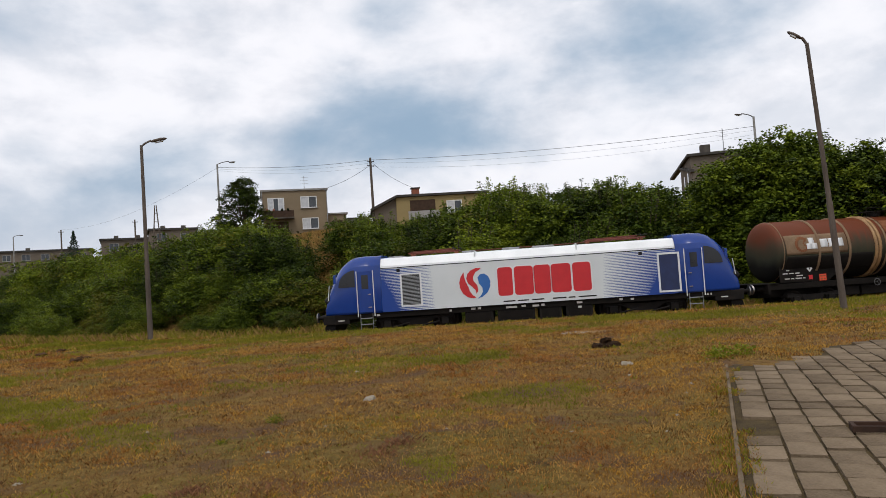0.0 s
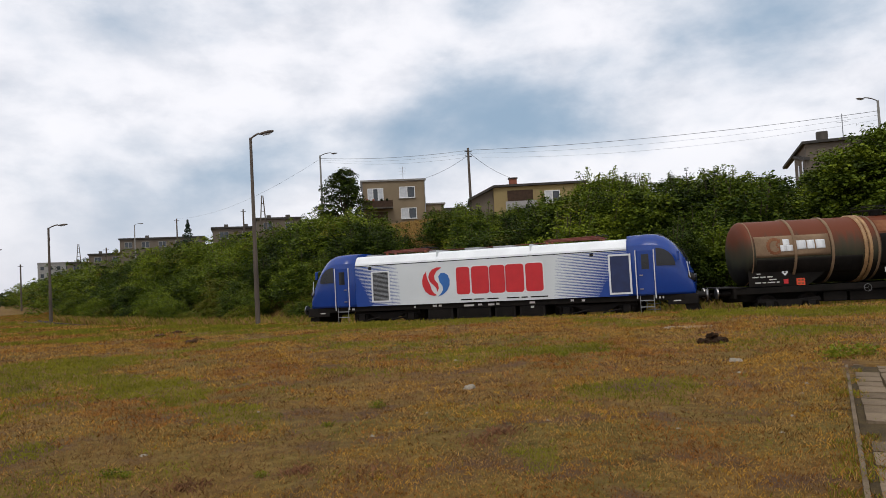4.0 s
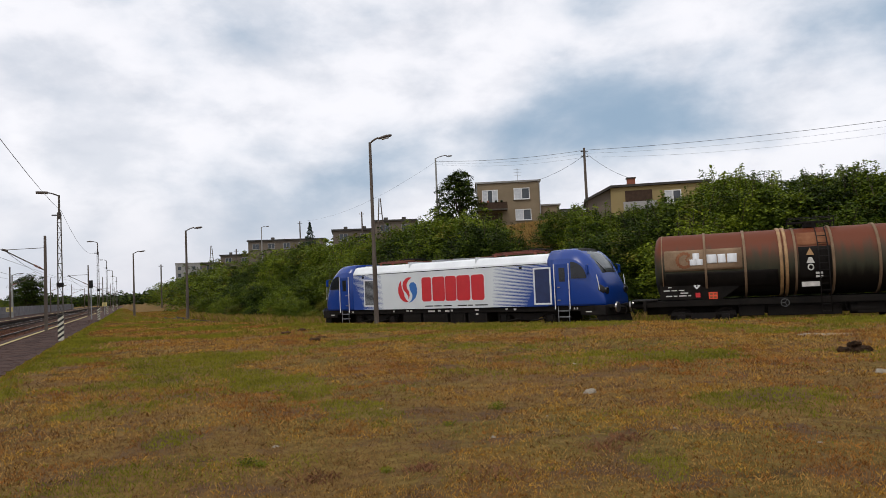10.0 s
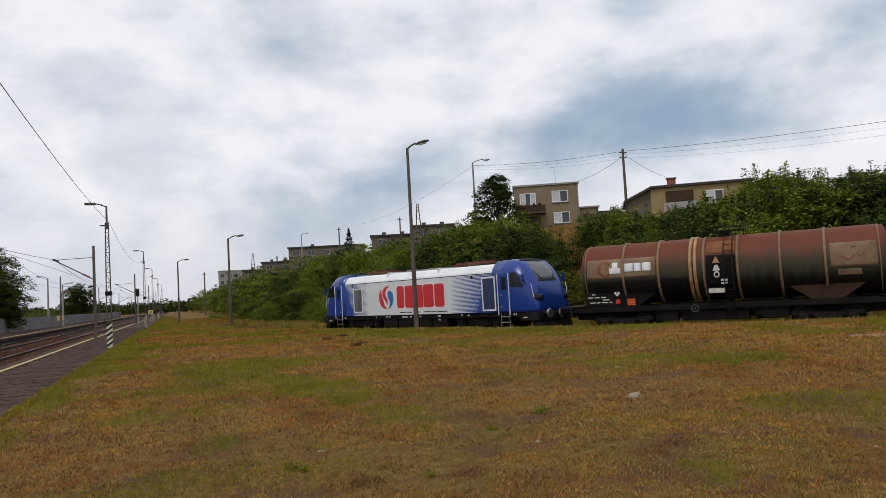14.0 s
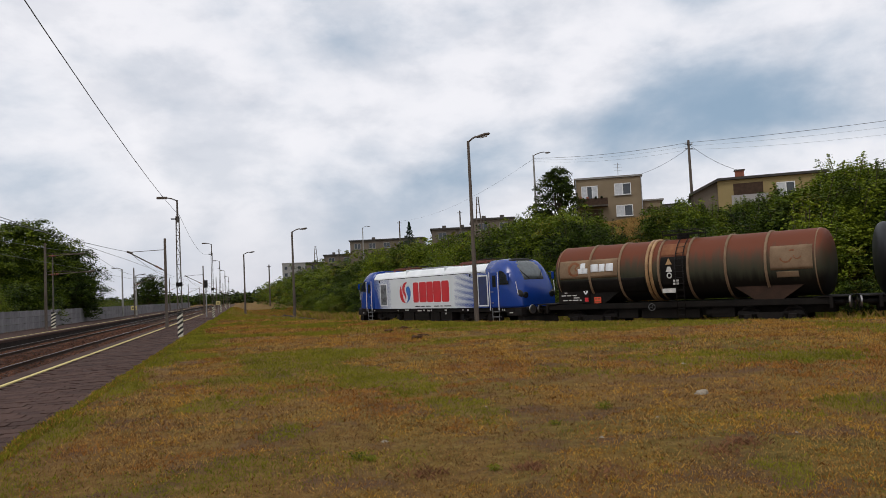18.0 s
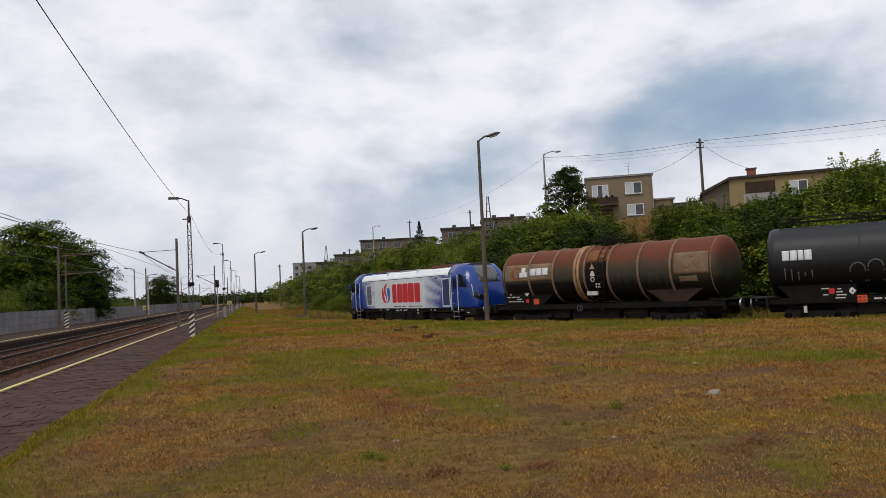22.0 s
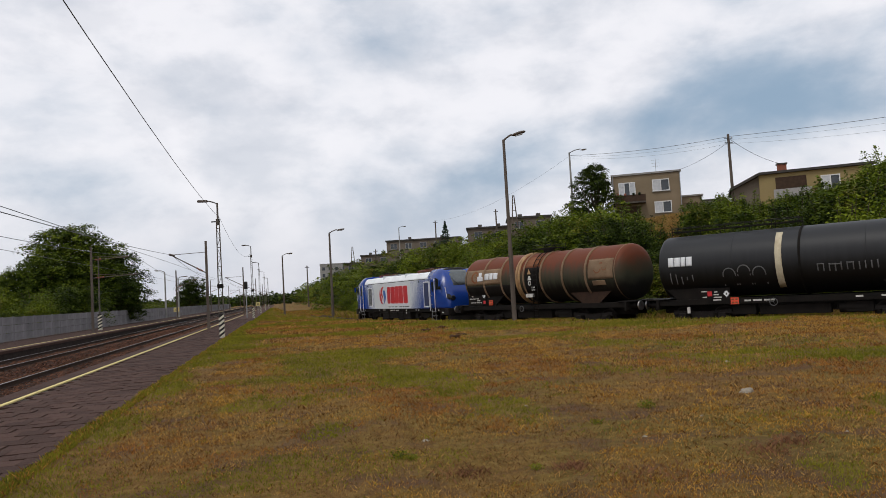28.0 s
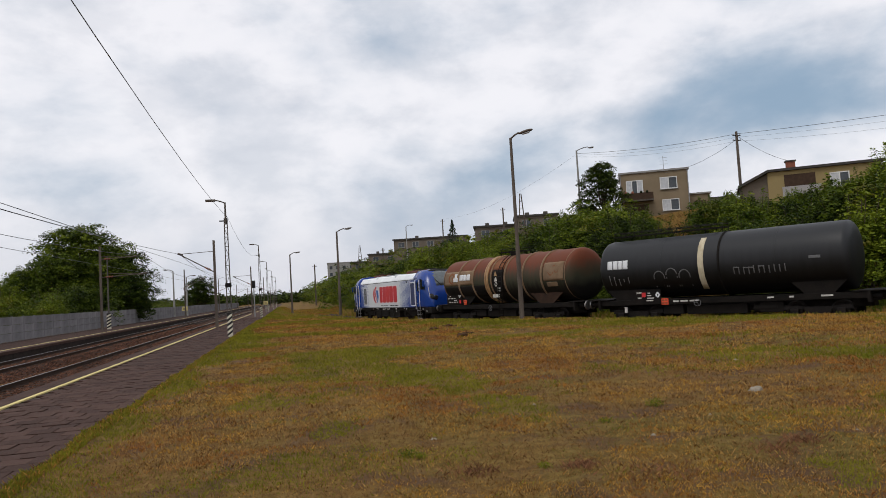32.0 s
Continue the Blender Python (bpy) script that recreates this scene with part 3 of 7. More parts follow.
cube_house()
long_house()
gable_house()
row_house(19.6, 140, -16, 8.95, 8.0, "grey-brown flat-roofed house half hidden by bushes")
row_house(16.35, 150, -16, 8.3, 8.6, "weathered flat-roofed house half hidden by bushes")
row_house(11.15, 188, -16, 9.45, 19.0, "long weathered flat-roofed house above the bushes", 2, M_PLASTER_G)
row_house(7.4, 210, -10, 10.1, 8.5, "low weathered house above the bushes", 1, M_PLASTER_G)
row_house(6.0, 240, -6, 9.4, 9.5, "far grey flat-roofed house on the hill", 1)


def tower_block():
    p = polar(4.6, 330)
    b = thing("apartment_building", pose(p.x, p.y, 6, 0, 0, -3), "distant pale grey panel apartment block", "building")
    slab(b, "wall", -9.0, 9.0, 0, 12, -4, 10.6, M_CONC)
    slab(b, "roof", -9.1, 9.1, -0.1, 12.1, 10.6, 11.0, M_CONC)
    for zz in (2.0, 5.0, 8.0):
        for x in (-7.4, -4.6, -1.6, 1.6, 4.6, 7.4):
            slab(b, "window", x - 0.6, x + 0.6, -0.03, -0.003, zz, zz + 1.4, M_GLASS)


tower_block()


# ---- along the line: lamps, masts, wires, fence ----
def arc_head(bm, p, q, r):
    """A bent tube from p over to q."""
    p, q = Vector(p), Vector(q)
    pts = []
    for k in range(7):
        f = k / 6
        pts.append(p.lerp(q, f) + Vector((0, 0, 0.22 * (q - p).length * math.sin(f * math.pi * 0.5) * (1 - f * 0.6))))
    pipe(bm, pts, r, 6)
    return pts[-1]


def street_lamp(name, x, y, h, reach, lean=(0, 0), r=0.11, m=None, z=None, label="", group="platform lamps", head=0.5):
    """A tapered post with a short arm and a flat lantern; reach is the arm's (dx, dy)."""
    z = gz(x, y) if z is None else z
    t = thing(name, pose(x, y, z), label, "street lamp", group)
    top = Vector((lean[0], lean[1], h))
    bm = new_bm()
    rod(bm, (0, 0, -0.3), (top.x * 0.4, top.y * 0.4, h * 0.4), r * 1.25, r * 1.1, 12)
    rod(bm, (top.x * 0.4, top.y * 0.4, h * 0.4), top, r * 0.95, r * 0.7, 12)
    part("post", bm, m or M_POLE, t, "weathered dark post" if m is None else "")
    bm = new_bm()
    end = top + Vector((reach[0], reach[1], 0.18))
    arc_head(bm, top - Vector((0, 0, 0.05)), end, 0.045)
    part("arm", bm, M_POLE, t)
    d = Vector((reach[0], reach[1], 0.10)).normalized()
    bm = new_bm()
    q = d.to_track_quat("X", "Z").to_matrix().to_4x4()
    prof = [(-0.05, 0.01), (0.0, 0.07), (0.15, 0.13), (0.42, 0.15), (0.62, 0.10), (0.70, 0.01)]
    lathe(bm, [(a * head / 0.5, b * head / 0.5) for a, b in prof], n=16)
    for v in bm.verts:
        v.co.z *= 0.55
    bent(bm, Matrix.Translation(end) @ q)
    l = part("lantern", bm, M_POLE, t, "flat dark lantern")
    bm = new_bm()
    box(bm, 0.15, 0.5 * head / 0.5, -0.09, 0.09, -0.10 * head / 0.5, -0.06 * head / 0.5)
    bent(bm, Matrix.Translation(end) @ q)
    part("lens", bm, M_CURTAIN, l)
    return t


street_lamp("street_lamp", 10.76, 33.25, 8.75, (0.40, -0.12), (0.0, 0.0), 0.095, label="tall dark lamp post standing in the grass by the siding")
street_lamp("street_lamp", 4.45, 66.0, 8.45, (0.7, -0.1), label="slim lamp post at the edge of the lawn")
street_lamp("street_lamp", 0.35, 96.6, 8.1, (0.7, -0.1), label="slim far lamp post beside the platform")
street_lamp("street_lamp", 24.32, 9.55, 8.45, (-0.06, 0.12), (-0.33, 0.25), 0.082, label="dark leaning lamp post by the siding", head=0.36)


M_DIRTYW = mat("dirty_white_paint", (0.66, 0.62, 0.50), (0.46, 0.43, 0.34), 0.7, 0, 3, 30, 0.1)


def striped_base(t, x, y, h, w=0.115):
    """A square foot painted in slanting black and white bands."""
    n = 10
    for k in range(n):
        bm = new_bm()
        z0, z1 = h * k / n, h * (k + 1) / n
        sk = 0.085
        prism(bm, [(-w, z0 - (sk if k else 0)), (w, z0 + (sk if k else 0)), (w, z1 + (sk if k < n - 1 else 0)), (-w, z1 - (sk if k < n - 1 else 0))], -w, w)
        bent(bm, Matrix.Translation((x, y, 0)))
        part("painted_band", bm, M_BLACKP if k % 2 else M_DIRTYW, t)


def lattice_mast(x, y, h, z=0.0, stripe=1.14, arm=0.7):
    """Two steel channels laced together, a striped foot, a pole top and a lamp."""
    t = thing("lattice_mast", pose(x, y, z), "steel lattice mast with a black-and-white striped foot and lamp", "mast", "platform masts")
    striped_base(t, 0, 0, stripe)
    k = h * 0.88
    for sx in (-1, 1):
        bm = new_bm()
        w0, w1 = 0.105, 0.065
        prism(bm, [(sx * w0 - 0.022, stripe - 0.1), (sx * w0 + 0.022, stripe - 0.1), (sx * w1 + 0.022, k), (sx * w1 - 0.022, k)], -0.05, 0.05)
        part("channel", bm, M_LATT, t)
    bm = new_bm()
    n = int((k - stripe) / 0.42)
    for i in range(n):
        z0 = stripe + (k - stripe) * i / n
        z1 = stripe + (k - stripe) * (i + 1) / n
        s = 1 if i % 2 else -1
        rod(bm, (-s * 0.085, -0.05, z0), (s * 0.085, -0.05, z1), 0.012, n=5)
        rod(bm, (-0.085, 0.04, z0), (0.085, 0.04, z0), 0.016, n=5)
    part("lacing", bm, M_LATT, t)
    bm = new_bm()
    rod(bm, (0, 0, k - 0.3), (0, 0, h), 0.05, 0.04, 10)
    part("pole", bm, M_LATT, t)
    bm = new_bm()
    box(bm, -0.14, 0.14, -0.10, 0.10, h * 0.365, h * 0.395)
    part("junction_box", bm, M_DARK, t)
    bm = new_bm()
    rod(bm, (-0.3, 0, h * 0.86), (0.1, 0, h * 0.86), 0.03)
    part("bracket", bm, M_DARK, t)
    bm = new_bm()
    end = arc_head(bm, (0, 0, h - 0.05), (-arm * 0.7, 0, h + 0.06), 0.03)
    part("arm", bm, M_LATT, t)
    bm = new_bm()
    box(bm, end.x - 0.42, end.x + 0.05, -0.09, 0.09, end.z - 0.06, end.z + 0.05, 0.03)
    part("lantern", bm, M_POLE, t)
    return t


for yy, hh in ((36.6, 6.5), (77.4, 7.4), (115, 7.6), (150, 7.5), (190, 7.5)):
    lattice_mast(-2.85 - (0.3 if yy > 100 else 0), yy, hh)


def contact_mast(x, y, h, arms, label):
    """A mast beside the track with cantilever arms: (reach, foot height, end height)."""
    t = thing("contact_mast", pose(x, y, 0), label, "mast", "contact line masts")
    bm = new_bm()
    prism(bm, [(-0.10, -0.6), (0.10, -0.6), (0.07, h), (-0.07, h)], -0.08, 0.08)
    part("mast", bm, M_POLE, t, "dark riveted mast")
    for reach, z0, z1 in arms:
        bm = new_bm()
        rod(bm, (0, 0, z0), (reach, 0, z1), 0.035)
        rod(bm, (reach * 0.9, 0, z1 - 0.05), (reach * 1.05, 0, z1 + 0.05), 0.07)
        rod(bm, (0, 0, z1 + 0.12), (reach * 0.95, 0, z1 + 0.02), 0.02, n=5)
        a = part("cantilever", bm, M_POLE, t)
        bm = new_bm()
        for k in range(5):
            rod(bm, (reach * (0.12 + 0.035 * k), 0, z0 + (z1 - z0) * (0.12 + 0.035 * k)), (reach * (0.135 + 0.035 * k), 0, z0 + (z1 - z0) * (0.135 + 0.035 * k)), 0.08, 0.08, 10)
        part("insulator", bm, M_BRICK, a)
    return t


contact_mast(-4.87, 51.8, 5.95, [(-2.25, 3.76, 5.08)], "dark steel contact mast with a slanting arm beside the track")
contact_mast(-14.7, 62.9, 6.75, [(2.65, 5.7, 5.85), (3.35, 4.25, 4.43)], "dark contact mast with two arms on the opposite platform")
for yy in (102, 152, 205, 260):
    contact_mast(-4.9, yy, 6.4, [(-2.2, 3.9, 5.1)], "far contact line mast with a slanting arm")
    contact_mast(-14.0, yy + 4, 6.6, [(2.6, 4.2, 5.2)], "far contact line mast with a slanting arm")
foot = thing("striped_post", pose(-15.1, 67.0, 0), "black-and-white striped post on the opposite platform", "post")
striped_base(foot, 0, 0, 1.35, 0.15)
bm = new_bm()
rod(bm, (0, 0, 1.3), (0, 0, 6.2), 0.07, 0.05)
part("pole", bm, M_LATT, foot)


def wire(name, pts, r, label, group="wires"):
    """A hanging wire through supports; each span sags."""
    bm = new_bm()
    line = []
    for (a, b, sag) in pts:
        a, b = Vector(a), Vector(b)
        for k in range(13):
            f = k / 12
            line.append(a.lerp(b, f) - Vector((0, 0, sag * 4 * f * (1 - f))))
    pipe(bm, line, r, 4)
    ob = part(name, bm, M_WIRE)
    return tagged(ob, label, "wire", group)


wire("overhead_cable", [((-2.05, -16, 6.3), (-2.75, 36.6, 5.75), 0.75), ((-2.75, 36.6, 5.75), (-2.95, 77.4, 6.6), 0.9)], 0.0075, "thin black cable strung between the lattice masts")
for x, zs, zc in ((-7.1, 5.1, 4.55), (-11.3, 5.85, 4.45)):
    sup = [-40, 51.8, 102, 152, 205, 260] if x > -9 else [-20, 62.9, 106, 156, 209, 264]
    wire("carrier_wire", [((x, a, zs), (x, b, zs), 0.85 if x > -9 else 1.0) for a, b in zip(sup, sup[1:])], 0.014, "sagging carrier wire above the track")
    wire("contact_wire", [((x, a, zc), (x, b, zc), 0.06) for a, b in zip(sup, sup[1:])], 0.011, "straight contact wire above the track")


def wood_pole(az, dist, top_el, base_z, label, arms=2, m=None):
    p = polar(az, dist)
    h = 1.6 + dist * math.tan(radians(top_el)) - base_z
    t = thing("utility_pole", pose(p.x, p.y, base_z), label, "utility pole", "poles on the hill")
    bm = new_bm()
    rod(bm, (0, 0, -1), (0, 0, h), 0.17, 0.12, 10)
    part("post", bm, m or M_POLE, t)
    for k in range(arms):
        bm = new_bm()
        box(bm, -0.45, 0.45, -0.04, 0.04, h - 0.45 - 0.5 * k, h - 0.37 - 0.5 * k)
        a = part("crossarm", bm, M_DARK, t)
        for x in (-0.4, 0.4):
            bm = new_bm()
            rod(bm, (x, 0, h - 0.37 - 0.5 * k), (x, 0, h - 0.25 - 0.5 * k), 0.05, 0.03, 8)
            part("insulator", bm, M_CURTAIN, a)
    return Vector((p.x, p.y, base_z + h))


def hill_lamp(az, dist, top_el, base_z, arm, label):
    p = polar(az, dist)
    h = 1.6 + dist * math.tan(radians(top_el)) - base_z
    street_lamp("street_lamp", p.x, p.y, h, arm, (0, 0), 0.13, M_CONC, base_z, label, "lamps on the hill")
    return Vector((p.x, p.y, base_z + h))


P_LAMP = hill_lamp(23.0, 84, 10.15, 7.3, (1.2, -0.5), "pale concrete street lamp on the hill")
P_POLE = wood_pole(34.65, 80, 10.25, 8.4, "dark timber utility pole with crossarms before the houses")
P_LAMPR = hill_lamp(63.7, 72, 10.5, 6.5, (-1.0, 0.6), "street lamp among the trees on the hill")
P_FAR = wood_pole(12.2, 150, 5.6, 7.0, "far timber utility pole", 1)
P_FAR2 = wood_pole(17.0, 132, 6.2, 8.0, "grey utility pole between the houses", 1)
hill_lamp(9.3, 165, 5.2, 6.5, (1.0, -0.3), "far pale street lamp on the hill")
hill_lamp(0.0 - 8.3, 118, 2.6, -0.5, (-0.8, 0), "far street lamp beyond the fence")
hill_lamp(-7.4, 122, 2.1, -0.5, (0.8, 0), "far street lamp beyond the fence")
wood_pole(7.4, 150, 3.6, 5.0, "far thin pole above the bushes", 1)
wood_pole(2.05, 160, 2.6, 1.0, "far thin pole beside the line", 1)
for dz in (0.0, -0.35, -0.75):
    wire("power_line", [(P_LAMP + Vector((0, 0, -0.35 + dz * 0.5)), P_POLE + Vector((0, 0, -0.25 + dz)), 0.35 - 0.2 * dz), (P_POLE + Vector((0, 0, -0.25 + dz)), P_LAMPR + Vector((0, 0, -0.9 + dz)), 0.5 - 0.6 * dz)], 0.020 if dz == 0 else 0.008, "dark power line between the poles on the hill")
wire("power_line", [(P_LAMP + Vector((0, 0, -0.4)), P_FAR, 1.6)], 0.010, "dark power line running down to the far pole")
wire("power_line", [(P_POLE + Vector((0, 0, -0.4)), polar(38.2, 80) + Vector((0, 0, 12.3)), 0.4)], 0.018, "service line from the pole to the yellow house")
wire("power_line", [(P_POLE + Vector((0, 0, -0.8)), polar(29.5, 90) + Vector((0, 0, 14.0)), 0.6)], 0.018, "service line from the pole to the beige house")


def pylon(az, dist, top_el, base_z):
    p = polar(az, dist)
    h = 1.6 + dist * math.tan(radians(top_el)) - base_z
    t = thing("pylon", pose(p.x, p.y, base_z), "slender A-shaped steel pole on the hill", "pylon")
    for s in (-1, 1):
        bm = new_bm()
        rod(bm, (s * 0.9, 0, -1), (s * 0.12, 0, h), 0.14, 0.09)
        part("leg", bm, M_POLE, t)
    bm = new_bm()
    for k in range(5):
        z = h * (0.3 + 0.14 * k)
        w = 0.9 - 0.78 * z / h
        rod(bm, (-w, 0, z), (w, 0, z), 0.05, n=5)
    part("brace", bm, M_POLE, t)


pylon(18.45, 130, 7.2, 8.2)
pylon(5.6, 230, 3.9, 9.0)


def signal(x, y, h, label):
    t = thing("railway_signal", pose(x, y, 0), label, "signal")
    bm = new_bm()
    rod(bm, (0, 0, -0.1), (0, 0, h), 0.06)
    part("post", bm, M_GALV, t)
    bm = new_bm()
    box(bm, -0.18, 0.18, -0.1, 0.1, h - 0.1, h + 0.7, 0.04)
    hd = part("signal_head", bm, M_BLACKP, t)
    for z in (h + 0.1, h + 0.45):
        bm = new_bm()
        rod(bm, (0, -0.105, z), (0, -0.2, z), 0.09, n=12)
        part("hood", bm, M_BLACKP, hd)


signal(-3.7, 82, 3.2, "dark railway signal on a grey post")


def sign_board(x, y, z, w, h, label, m):
    t = thing("sign", pose(x, y, 0), label, "sign")
    bm = new_bm()
    rod(bm, (0, 0.03, -0.4), (0, 0.03, z + h), 0.035)
    part("post", bm, M_GALV, t)
    bm = new_bm()
    box(bm, -w / 2, w / 2, -0.02, 0.0, z, z + h, 0.005)
    b = part("board", bm, m, t)
    bars(b, "board_mark", [(-w * 0.3, w * 0.3, z + h * 0.55), (-w * 0.3, w * 0.3, z + h * 0.3)], -0.021, M_BLACKP, "", h * 0.1)


def fence():
    """Prefabricated concrete fence: slotted posts with three planks between each pair."""
    t = thing("concrete_fence", Matrix(), "long grey prefabricated concrete plank fence behind the opposite platform", "fence", kind="structure")
    bm = new_bm()
    box(bm, -0.05, 0.036, -0.07, 0.07, -0.6, 1.58, 0.01)
    post = mesh_of("fence_post", bm, M_FENCE)
    bm = new_bm()
    for z in (0.0, 0.17, 0.34):
        box(bm, -0.028, 0.028, 0.075, 1.985, z, z + 0.158)
    box(bm, -0.012, 0.012, 0.076, 1.984, 0.003, 0.495)
    plank = mesh_of("plank", bm, M_FENCE)
    x, y = -17.15, 24.0
    for k in range(56):
        o = new("fence_post", post)
        o.parent, o.location = t, (x, y, 0)
        for r in range(4):
            o = new("plank", plank)
            o.parent, o.location = t, (x, y, -0.5 + r * 0.515)
        y += 2.06
    bm = new_bm()
    for k in range(60):
        box(bm, x - 0.07, x + 0.07, y - 0.07, y + 0.07, -0.6, 1.6)
        for r in range(4):
            box(bm, x - 0.025, x + 0.025, y + 0.075, y + 1.985, -0.5 + r * 0.515, r * 0.515 + 0.005)
        y += 2.06
    tagged(part("far_planks", bm, M_FENCE, t), kind="stuff")


fence()


# ---- plants ----
RNG = np.random.default_rng(7)


def leaf_mesh(name, centres, sizes, material, mat_index=None, droop=0.3, slim=0.62):
    """Many small bent leaves, each two triangles folded along its midrib."""
    n = len(centres)
    d = RNG.normal(size=(n, 3))
    d[:, 2] = np.abs(d[:, 2]) * 0.4 - droop
    d /= np.linalg.norm(d, axis=1)[:, None]
    if centres.shape[1] == 6:
        # blades turned to face outwards from the clump that they grow on
        face = centres[:, 3:] + RNG.normal(size=(n, 3)) * 0.55 + np.array((0, 0, 0.10))
        centres = centres[:, :3]
        side = np.cross(d, face)
    else:
        side = np.cross(d, RNG.normal(size=(n, 3)))
    side /= np.linalg.norm(side, axis=1)[:, None] + 1e-9
    up = np.cross(side, d)
    L = sizes[:, None]
    base, tip = centres - d * L * 0.5, centres + d * L * 0.5
    a = centres + side * L * slim * 0.5 + up * L * 0.12
    b = centres - side * L * slim * 0.5 + up * L * 0.12
    co = np.stack([base, a, tip, b], 1).reshape(-1, 3)
    i = np.arange(n) * 4
    tri = np.concatenate([np.stack([i, i + 1, i + 2], 1), np.stack([i, i + 2, i + 3], 1)], 1).reshape(-1)
    me = bpy.data.meshes.new(name)
    me.vertices.add(n * 4)
    me.vertices.foreach_set("co", co.astype(np.float32).ravel())
    me.loops.add(n * 6)
    me.loops.foreach_set("vertex_index", tri.astype(np.int32))
    me.polygons.add(n * 2)
    me.polygons.foreach_set("loop_start", np.arange(n * 2, dtype=np.int32) * 3)
    me.polygons.foreach_set("loop_total", np.full(n * 2, 3, dtype=np.int32))
    for m in (material if isinstance(material, (list, tuple)) else [material]):
        me.materials.append(m)
    if mat_index is not None:
        me.polygons.foreach_set("material_index", np.repeat(mat_index, 2).astype(np.int32))
    me.update(calc_edges=True)
    return me


def crown_points(n, lobes, fill=0.55):
    """Points scattered over lumpy lobes (x, y, z, radius, squash), denser at their skins."""
    w = np.array([l[3] ** 2 for l in lobes])
    k = RNG.choice(len(lobes), n, p=w / w.sum())
    c = np.array([l[:3] for l in lobes])[k]
    r = np.array([l[3] for l in lobes])[k]
    sq = np.array([l[4] for l in lobes])[k]
    d = RNG.normal(size=(n, 3))
    d /= np.linalg.norm(d, axis=1)[:, None]
    lump = 1 + 0.22 * np.sin(d[:, 0] * 5 + k) * np.sin(d[:, 1] * 6 + 2 * k) + 0.07 * RNG.normal(size=n)
    rad = r * (fill + (1 - fill) * RNG.random(n) ** 0.5) * lump
    p = c + d * rad[:, None] * np.stack([np.ones(n), np.ones(n), sq], 1)
    return np.concatenate([p, d], 1)


def sprays(n, lobes, size, per=36, fill=0.74):
    """Leaves gathered into drooping sprays on the skins of lumpy lobes; gives points with their facing, and each one's spray."""
    m = max(6, n // per)
    w = np.array([l[3] ** 2 for l in lobes])
    k = RNG.choice(len(lobes), m, p=w / w.sum())
    L = np.array(lobes)[k]
    d = RNG.normal(size=(m, 3))
    d[:, 2] += 0.35
    d /= np.linalg.norm(d, axis=1)[:, None]
    rad = L[:, 3] * (fill + (1 - fill) * RNG.random(m) ** 0.5) * (1 + 0.20 * np.sin(d[:, 0] * 5 + k) * np.sin(d[:, 1] * 6 + 2 * k))
    c = L[:, :3] + d * rad[:, None] * np.stack([np.ones(m), np.ones(m), L[:, 4]], 1)
    rs = size * (0.55 + 0.9 * RNG.random(m))
    i = np.repeat(np.arange(m), per)
    q = RNG.normal(size=(m * per, 3)) * 0.5
    q[:, 2] = q[:, 2] * 0.45 - 0.30 * (q[:, 0] ** 2 + q[:, 1] ** 2)
    face = d[i] * 0.55 + q * 0.6 + np.array((0, 0, 0.75))
    return np.concatenate([c[i] + q * rs[i][:, None], face], 1), i


def bush_kind(seed, height, width, leaves, mats, leaf=0.26, shoots=8, stem=0.05):
    """One shrub with several stems: returns its stem mesh and its crown mesh."""
    global RNG
    RNG = np.random.default_rng(seed)
    lobes = [(0, 0, height * 0.45, width * 0.42, 0.95)]
    for k in range(9):
        a, q = RNG.random() * math.tau, RNG.random()
        lobes.append((math.cos(a) * width * 0.36 * q ** 0.5, math.sin(a) * width * 0.36 * q ** 0.5, height * (0.25 + 0.5 * RNG.random()), width * (0.16 + 0.14 * RNG.random()), 0.9))
    pts, spray = sprays(leaves, lobes, width * 0.095)
    share = np.array([0.6, 0.28, 0.12][:len(mats)])
    kind = RNG.choice(len(mats), spray.max() + 1, p=share / share.sum())
    mi = kind[spray]
    tops = []
    for k in range(shoots):
        a, q = RNG.random() * math.tau, RNG.random() ** 0.5
        x, y = math.cos(a) * width * 0.38 * q, math.sin(a) * width * 0.38 * q
        top = height * (0.78 + 0.36 * RNG.random() ** 1.5)
        tops.append((x, y, top))
        m = max(24, leaves // 110)
        h = RNG.random(m)
        wide = 0.34 * (1.08 - h) + 0.03
        pts = np.concatenate([pts, np.stack([x * (0.8 + 0.2 * h) + RNG.normal(size=m) * wide, y * (0.8 + 0.2 * h) + RNG.normal(size=m) * wide, height * 0.5 + (top - height * 0.5) * h, *RNG.normal(size=(2, m)), np.full(m, 0.8)], 1)])
        mi = np.concatenate([mi, np.full(m, RNG.integers(0, min(2, len(mats))))])
    above = pts[:, 2] > 0.05
    pts, mi = pts[above], mi[above]
    size = leaf * (0.6 + 0.8 * RNG.random(len(pts)))
    crown = leaf_mesh("crown", pts, size, mats, mi)
    bm = new_bm()
    for x, y, t in tops:
        mid = Vector((x * 0.5, y * 0.5, t * 0.45))
        rod(bm, (x * 0.12, y * 0.12, -0.3), mid, stem, stem * 0.6, 5, False)
        rod(bm, mid, (x, y, t * 0.97), stem * 0.6, 0.01, 5, False)
    return mesh_of("stem", bm, M_BARK), crown


